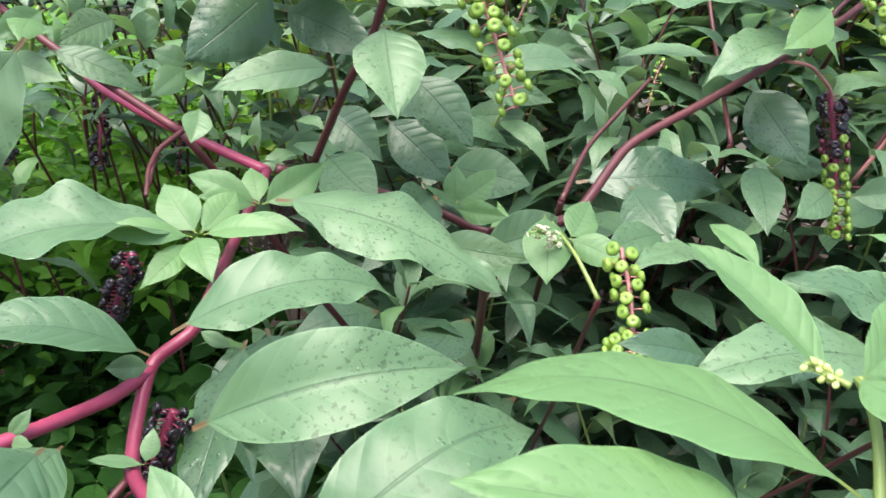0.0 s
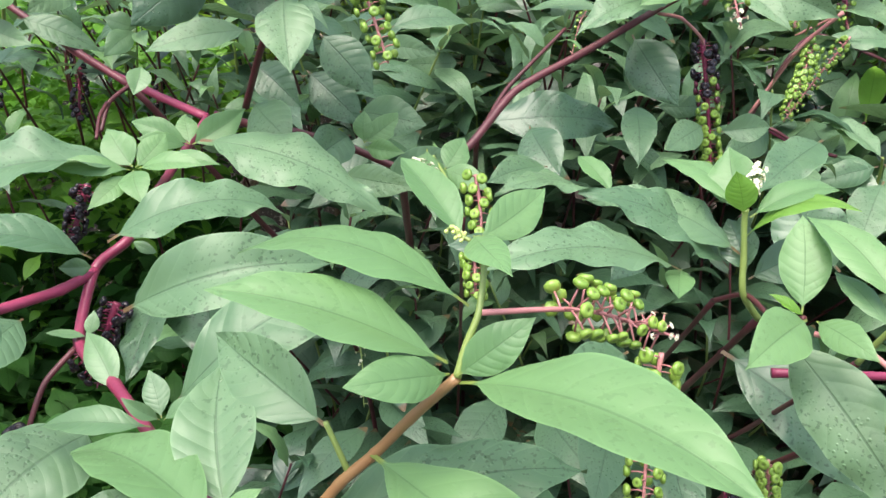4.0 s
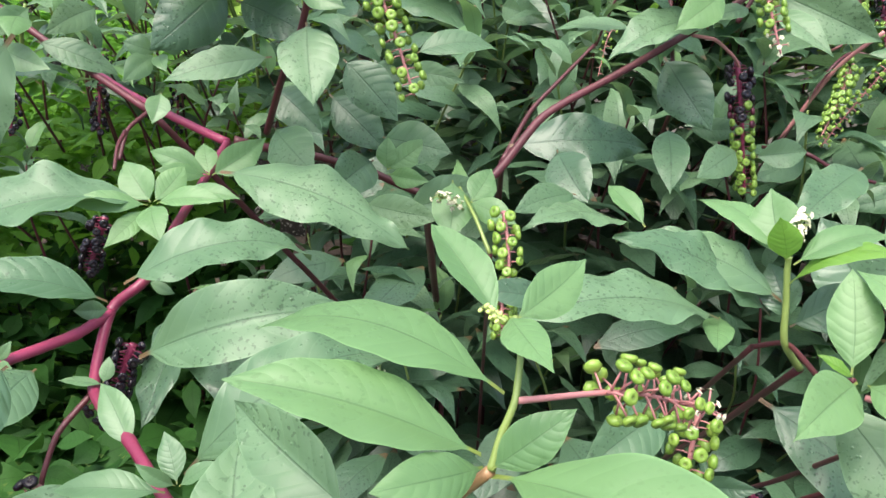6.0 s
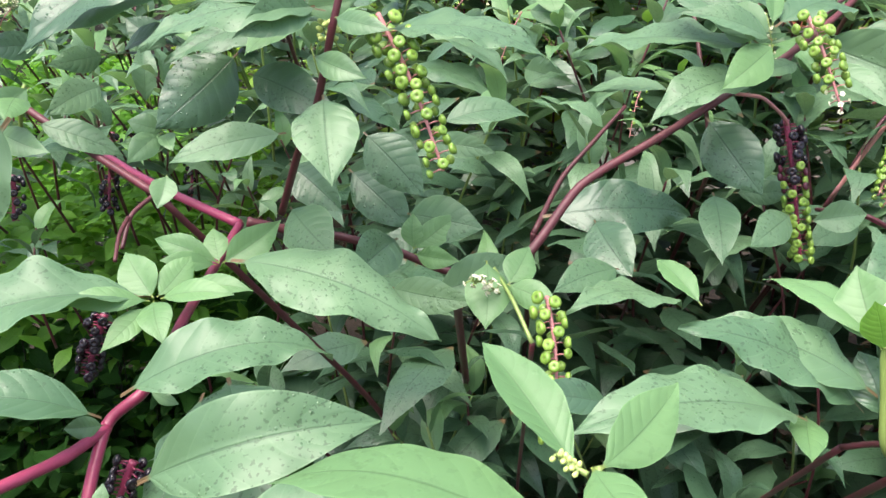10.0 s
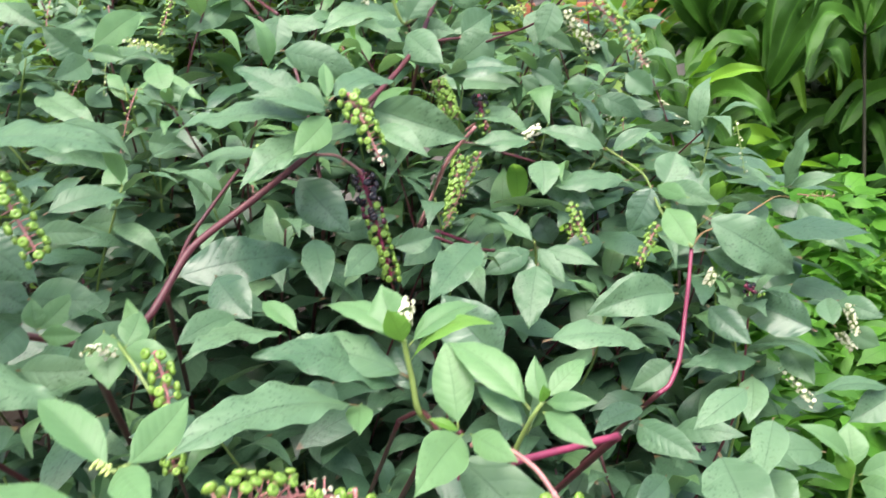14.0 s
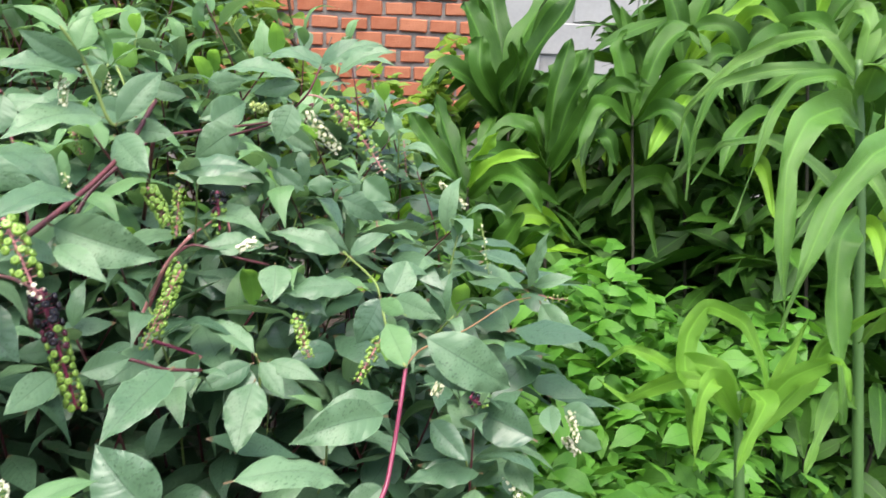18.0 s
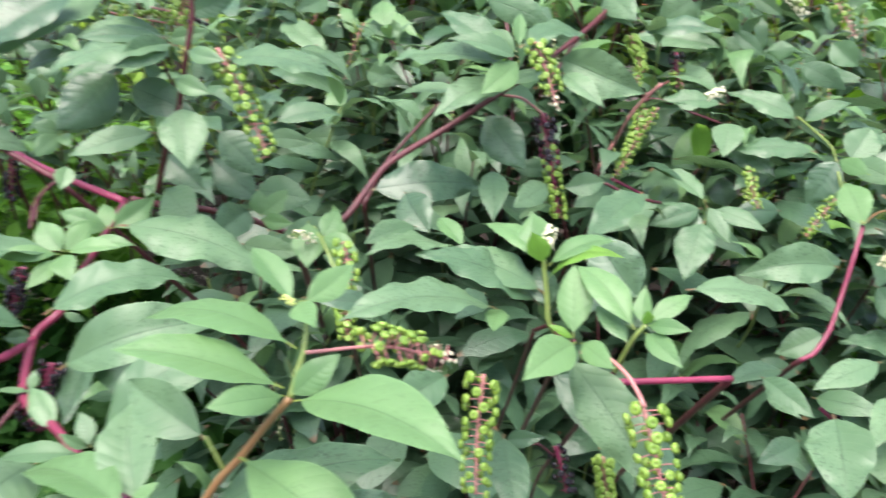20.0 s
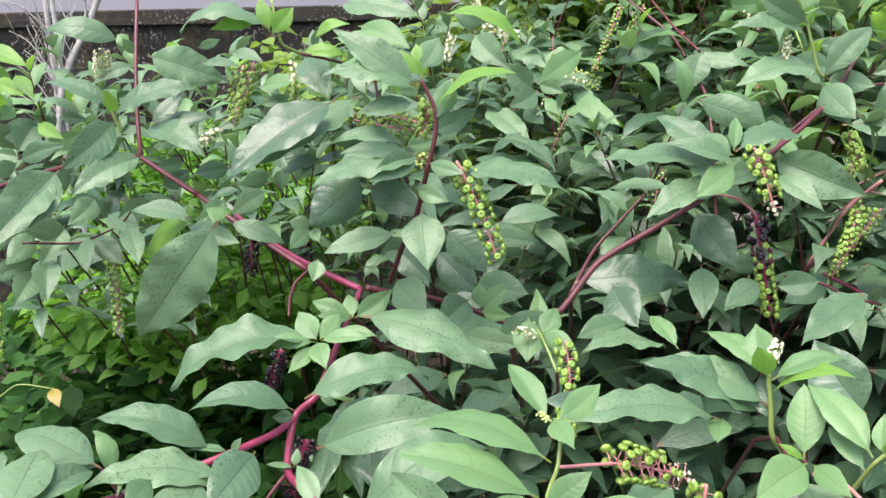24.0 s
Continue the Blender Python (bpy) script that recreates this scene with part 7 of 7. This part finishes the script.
rng = random.Random(23)
for x, y, h in ((1.12, 1.15, 0.92), (1.36, 1.22, 0.98), (1.58, 1.32, 1.02), (1.80, 1.48, 1.05), (1.98, 1.62, 1.08), (1.55, 1.02, 0.86), (1.80, 1.15, 0.85),
                (1.30, 0.95, 0.88), (2.05, 1.35, 0.92), (2.28, 1.42, 0.96), (1.12, 0.86, 0.84)):
    herb("broadleaf_herb", (x, y, 0), "herb", "bright green bushy herb with ovate leaves", "herb", rng, 9, 9, 0.080, h, 0.19, "bright herbs")
for x, y, h in ((-0.86, 1.62, 1.12), (-1.10, 1.70, 1.12), (-0.80, 1.95, 1.18), (-1.05, 2.05, 1.2), (-1.35, 2.2, 1.0), (-0.85, 2.3, 0.9), (-1.6, 2.5, 0.9)):
    herb("broadleaf_herb", (x, y, 0), "lightherb", "yellow-green bushy herb behind the magenta branches", "herb", rng, 9, 9, 0.055, h, 0.2, "bright herbs")


def scatter(name, label, category, style, boxes, seed, kind="stuff", shapes=5, half=1, slim=(0.42, 0.72)):
    """Uncountable low leaves as one mesh."""
    rng = random.Random(seed)
    forms = [blade(1.0, rng.uniform(*slim), rng.uniform(0.02, 0.16), rng.uniform(0.2, 0.6), 0.3, 0.1, 6, half, k + 300, 0.12) for k in range(shapes)]
    verts, faces, uvs = [], [], []
    for x0, x1, y0, y1, z0, z1, n, size in boxes:
        for i in range(n):
            x, y = rng.uniform(x0, x1), rng.uniform(y0, y1)
            ex, ey = abs(2 * (x - x0) / (x1 - x0) - 1), abs(2 * (y - y0) / (y1 - y0) - 1)
            if ex ** 3 + ey ** 3 > 1.0 + 0.7 * noise.noise(Vector((x * 3, y * 3, 7))):
                continue
            z = z0 + (z1 - z0) * (1 - rng.random() ** 2) * min(1.0, 0.72 + 0.8 * noise.noise(Vector((x * 2.2, y * 2.2, seed))))
            a = rng.uniform(0, 6.3)
            d = Vector((math.cos(a), math.sin(a), rng.uniform(-0.8, 0.35)))
            ln = size * rng.uniform(0.55, 1.3)
            m = aim((x, y, max(z, 0.02)), Vector((x, y, max(z, 0.02))) + d, rng.uniform(-48, 48)) @ Matrix.Diagonal((ln, ln, ln, 1))
            v, f, uv = forms[rng.randrange(shapes)]
            o = len(verts)
            verts += [tuple(m @ Vector(p)) for p in v]
            faces += [tuple(o + k for k in q) for q in f]
            uvs += uv
    ob = new(name, mesh_of(name, verts, faces, LEAF[style], uvs))
    return tagged(ob, label, category, kind=kind)


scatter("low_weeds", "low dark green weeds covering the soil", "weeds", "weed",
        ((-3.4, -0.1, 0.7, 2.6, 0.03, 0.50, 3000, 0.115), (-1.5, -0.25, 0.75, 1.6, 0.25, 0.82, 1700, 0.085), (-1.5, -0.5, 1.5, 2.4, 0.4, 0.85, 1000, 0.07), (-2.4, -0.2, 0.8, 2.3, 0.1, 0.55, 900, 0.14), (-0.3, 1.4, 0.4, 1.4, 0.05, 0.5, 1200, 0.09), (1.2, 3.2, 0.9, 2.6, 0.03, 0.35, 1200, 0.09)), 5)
scatter("herb_thicket", "bright green ovate herb leaves between the stalks", "herb", "herb",
        ((1.0, 1.6, 0.95, 1.5, 0.5, 1.0, 620, 0.090), (1.45, 2.1, 1.1, 1.8, 0.55, 1.12, 700, 0.090), (1.3, 1.9, 0.85, 1.2, 0.35, 0.80, 220, 0.085), (1.85, 2.4, 1.2, 1.75, 0.55, 1.0, 420, 0.085), (0.98, 1.45, 0.72, 1.05, 0.4, 0.88, 420, 0.090)), 8, half=2, slim=(0.42, 0.60))
scatter("yellow_herb_thicket", "yellow-green herb leaves behind the magenta branches", "herb", "lightherb",
        ((-1.45, -0.5, 1.45, 2.4, 0.72, 1.26, 4200, 0.058), (-1.10, -0.42, 1.22, 1.6, 0.82, 1.08, 700, 0.058)), 18, half=2, slim=(0.42, 0.60))
scatter("back_shrubs", "dense small-leaved green shrubs along the wall", "shrub", "hedge",
        ((-0.3, 1.18, 2.2, 3.05, 1.1, 2.6, 12500, 0.075), (-0.4, 0.9, 2.7, 3.3, 1.2, 2.4, 3600, 0.07), (-1.0, 0.4, 2.3, 2.9, 0.8, 1.75, 2200, 0.07), (1.15, 2.0, 2.5, 3.25, 0.9, 1.66, 4600, 0.075)), 9)
# Dark leaves added to stand for deep shade and cover the pale wall.
scatter("shaded_undergrowth", "dark strap leaves filling the shaded gaps along the wall", "undergrowth", "strap",
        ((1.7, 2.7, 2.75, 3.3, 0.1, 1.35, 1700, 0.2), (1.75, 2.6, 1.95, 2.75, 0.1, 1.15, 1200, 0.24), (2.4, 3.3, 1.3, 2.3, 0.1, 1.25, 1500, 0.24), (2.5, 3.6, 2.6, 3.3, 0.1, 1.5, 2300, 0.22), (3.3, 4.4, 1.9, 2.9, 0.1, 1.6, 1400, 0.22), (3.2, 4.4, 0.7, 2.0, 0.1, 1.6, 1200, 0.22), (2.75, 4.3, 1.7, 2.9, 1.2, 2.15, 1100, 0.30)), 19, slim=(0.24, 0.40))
for x, y, h in ((0.5, 2.6, 1.9), (0.9, 2.65, 2.0), (1.3, 2.6, 1.9), (-0.4, 2.6, 1.5), (0.1, 2.6, 1.5), (1.8, 3.0, 1.5), (2.8, 2.8, 1.2)):
    t = thing("shrub_trunk", (x, y, 0), "thin brown branching shrub trunk", "shrub")
    v, f = tube(spline(((x, y, -0.02), (x + 0.05, y, h * 0.4), (x - 0.06, y + 0.05, h))), 0.016, 0.005, 8)
    part("trunk", mesh_of("trunk", v, f, STEM["wood"]), t)
    for k in range(5):
        z = h * (0.35 + 0.12 * k)
        v, f = tube(spline(((x, y, z), (x + 0.12 * math.cos(k * 2.4), y + 0.12 * math.sin(k * 2.4), z + 0.12), (x + 0.3 * math.cos(k * 2.4), y + 0.3 * math.sin(k * 2.4), z + 0.3))), 0.007, 0.003, 6)
        part("limb", mesh_of("limb", v, f, STEM["wood"]), t)


# ---- strap-leaved clumps by the block wall ----
def rosette(plant, top, n, length, width, style, rng):
    """Leaves that rise from the cane's head and bend over."""
    p = Vector(top)
    for i in range(n):
        a = i * 2.4 + rng.uniform(-0.3, 0.3)
        rise = rng.uniform(0.6, 1.25) * (1 - 0.6 * i / n)
        out = Vector((math.cos(a), math.sin(a), 0))
        ln = length * rng.uniform(0.75, 1.15)
        ribbon(plant, width * rng.uniform(0.8, 1.15), style if rng.random() < 0.82 else "strapy", p - Vector((0, 0, 0.12 * i / n)),
               p + out * ln * 0.28 + Vector((0, 0, ln * rise * 0.62)), p + out * ln * 0.62 + Vector((0, 0, ln * rise * 0.72)), p + out * ln * 0.95 + Vector((0, 0, ln * (rise - 0.45) * 0.9)))


rng = random.Random(77)
for x, y, z in ((2.15, 2.55, 1.30), (1.72, 2.05, 0.95), (2.40, 2.10, 1.30), (2.60, 1.80, 1.5), (2.7, 1.45, 1.35), (3.0, 1.85, 1.55), (2.0, 2.8, 1.2),
                (2.5, 2.9, 1.30), (1.65, 2.4, 0.95), (2.95, 1.3, 1.3), (3.3, 1.5, 1.5), (2.9, 2.5, 1.30), (3.1, 2.1, 1.45), (2.75, 2.0, 1.25), (3.4, 1.9, 1.6), (2.3, 2.45, 1.15), (2.62, 2.45, 1.2)):
    clump = thing("strap_leaf_plant", (x, y, 0), "cane with a head of glossy green strap leaves", "plant", "strap leaf plants")
    stem(clump, 0.007, 0.006, "bark", (x + 0.12 * math.sin(x * 31), y + 0.1, -0.02), (x + 0.05 * math.sin(x * 31), y + 0.04, z * 0.5), (x, y, z))
    rosette(clump, (x, y, z), 13, 0.36, 0.062, "strap", rng)
    rosette(clump, (x + 0.02 * math.sin(x * 31), y + 0.01, z - 0.32), 8, 0.36, 0.062, "strap", rng)

# ---- bare white saplings ----
for pts, r in ((((-1.95, 2.65, 0), (-1.96, 2.66, 0.9), (-1.95, 2.68, 1.7), (-1.93, 2.7, 2.3)), 0.012), (((-1.86, 2.62, 0), (-1.9, 2.62, 1.0), (-1.91, 2.66, 1.6), (-1.93, 2.7, 2.4)), 0.010),
               (((-1.98, 2.55, 0), (-1.92, 2.6, 1.2), (-1.78, 2.76, 1.67), (-1.6, 2.9, 2.3)), 0.015)):
    t = thing("bare_sapling", pts[0], "thin bare sapling with white bark", "tree", "bare saplings")
    v, f = tube(spline(pts), r, r * 0.7, 8, knots=0.2)
    part("trunk", mesh_of("trunk", v, f, STEM["pale"]), t)
    for k in range(7):
        p = Vector(pts[1]).lerp(Vector(pts[2]), 0.3 + k / 10)
        q = p + Vector((rng.uniform(-0.28, 0.2), rng.uniform(-0.15, 0.1), rng.uniform(0.12, 0.45)))
        v, f = tube(spline((p, p.lerp(q, 0.5) + Vector((0, 0, 0.04)), q), 4), 0.0030, 0.0010, 6, knots=0.2)
        for i in range(3):
            a = p.lerp(q, 0.4 + 0.2 * i)
            tube([a, a + Vector((rng.uniform(-0.1, 0.1), rng.uniform(-0.05, 0.05), rng.uniform(0.06, 0.14)))], 0.0013, 0.0007, 5, v, f)
        part("twig", mesh_of("twig", v, f, STEM["pale"]), t)

# ---- walls ----
brick_mat = plain("orange_brick", (0.30, 0.078, 0.034), (0.55, 0.225, 0.120), 14.0, 0.9, 0.9, 0.008)
mortar = plain("grey_mortar", (0.15, 0.135, 0.12), (0.42, 0.39, 0.35), 10.0, 0.95, 1.0, 0.012)
block_joint = plain("block_joint", (0.27, 0.27, 0.265), (0.46, 0.46, 0.45), 12.0, 0.95, 0.8, 0.006)
block_mat = plain("pale_concrete_block", (0.29, 0.29, 0.285), (0.53, 0.53, 0.52), 4.0, 0.9, 0.6, 0.005)
old_block = plain("mossy_concrete", (0.004, 0.004, 0.003), (0.055, 0.050, 0.040), 18.0, 0.95, 1.0, 0.015)
ot, ob_shader = old_block.node_tree, old_block.node_tree.nodes["Principled BSDF"]
base = ob_shader.inputs["Base Color"].links[0].from_socket
lichen = calc(ot, "MULTIPLY", step(ot, grain(ot, 70.0, 4.0), 0.56, 0.66), step(ot, grain(ot, 6.0, 3.0), 0.42, 0.60))
moss = calc(ot, "MULTIPLY", step(ot, grain(ot, 9.0, 4.0), 0.52, 0.70), 0.6)
ot.links.new(mix(ot, calc(ot, "MULTIPLY", lichen, 0.75), mix(ot, moss, base, (0.075, 0.062, 0.022)), (0.30, 0.29, 0.26)), ob_shader.inputs["Base Color"])


def box(name, size, mat, bevel=0.004):
    bm = bmesh.new()
    bmesh.ops.create_cube(bm, size=1.0)
    bmesh.ops.scale(bm, vec=size, verts=bm.verts)
    if bevel:
        bmesh.ops.bevel(bm, geom=bm.edges[:], offset=bevel, segments=1, affect="EDGES")
    me = bpy.data.meshes.new(name)
    bm.to_mesh(me)
    bm.free()
    me.materials.append(mat)
    return me


def wall_frame(origin, turn):
    return Matrix.Translation(origin) @ Matrix.Rotation(radians(turn), 4, "Z")


def walling(name, origin, turn, length, height, thick, core, piece, piece_mat, gap, label, piece_name, stagger, box_limits):
    """Wall from origin along its own x; pieces stand proud of the core within box_limits."""
    m = wall_frame(origin, turn)
    ob = new(name, box(name, (length, thick, height), core, 0))
    ob.matrix_world = m @ Matrix.Translation((length / 2, thick / 2 + 0.008, height / 2))
    tagged(ob, label, "wall", kind="structure")
    pl, ph = piece
    shapes = []
    rng = random.Random(int(length * 100))
    for k in range(9):
        me = box(piece_name, (pl - gap * rng.uniform(0.5, 2.0), 0.05, ph - gap * rng.uniform(0.5, 1.8)), piece_mat, 0.007)
        shapes.append(me)
    x0, x1, z0, z1 = box_limits
    row = int(z0 / ph)
    while row * ph < z1:
        x = x0 - (pl / 2 if (row % 2 and stagger) else 0)
        while x < x1:
            if 0 <= x and x + pl <= length and (row + 1) * ph <= height:
                p = new(piece_name, shapes[rng.randrange(9)])
                p.parent = ob
                p.matrix_parent_inverse = ob.matrix_basis.inverted()
                p.matrix_basis = m @ Matrix.Translation((x + pl / 2, 0.017 + rng.uniform(-0.006, 0.005), row * ph + ph / 2 + gap * rng.uniform(-0.35, 0.35))) @ Matrix.Rotation(gap * rng.uniform(-1.8, 1.8), 4, "Y")
            x += pl
        row += 1
    return ob


CORNER = (3.211, 4.363)
TURN = -31.0
ax = Vector((math.cos(radians(TURN)), math.sin(radians(TURN)), 0))
start = Vector((CORNER[0], CORNER[1], 0)) - ax * 3.2
walling("wall_brick", start, TURN, 3.2, 3.0, 0.14, mortar, (0.190, 0.100), brick_mat, 0.019, "orange hollow-brick wall with rough grey mortar", "brick", True, (0.35, 3.2, 1.2, 2.6))
post = new("wall_post", box("wall_post", (0.24, 0.24, 3.0), block_mat, 0.008))
post.matrix_world = wall_frame(Vector((CORNER[0], CORNER[1], 0)) + ax * 0.12, TURN) @ Matrix.Translation((0, 0.06, 1.5))
tagged(post, "grey concrete wall post between brick and block", "wall", kind="structure")
walling("wall_block", Vector((CORNER[0], CORNER[1], 0)) + ax * 0.24, TURN, 5.0, 3.0, 0.14, block_joint, (0.40, 0.20), block_mat, 0.005, "pale grey concrete block wall", "block", True, (0.0, 3.6, 1.0, 2.8))
west = Vector((-6.0, 2.5, 0))
walling("wall_west", west, 9.0, 6.6, 1.56, 0.16, old_block, (0.40, 0.20), old_block, 0.012, "old dark mossy concrete block wall", "block", True, (2.8, 5.6, 0.8, 1.56))
cap = new("coping", box("coping", (6.7, 0.175, 0.07), old_block, 0.006))
cap.matrix_world = wall_frame(west, 9.0) @ Matrix.Translation((3.3, 0.08, 1.597))
tagged(cap, "dark mossy concrete coping on the old wall", "wall", kind="structure")
plaster_mat = plain("pale_plaster", (0.24, 0.24, 0.27), (0.34, 0.34, 0.38), 1.5, 0.9, 0.3, 0.004)
north = new("wall_north", box("wall_north", (9.0, 0.2, 4.0), plaster_mat, 0.01))
north.location = (-4.0, 7.6, 2.0)
tagged(north, "pale grey plastered wall beyond the garden", "wall", kind="structure")
for name, size, at in (("wall_south", (16, 0.2, 2.2), (0, -6, 1.1)), ("wall_east", (0.2, 14, 2.2), (8.5, 0, 1.1)), ("wall_left", (0.2, 14, 2.2), (-7.5, 0, 1.1))):
    ob = new(name, box(name, size, block_mat, 0.01))
    ob.location = at
    tagged(ob, "plain grey garden wall", "wall", kind="structure")
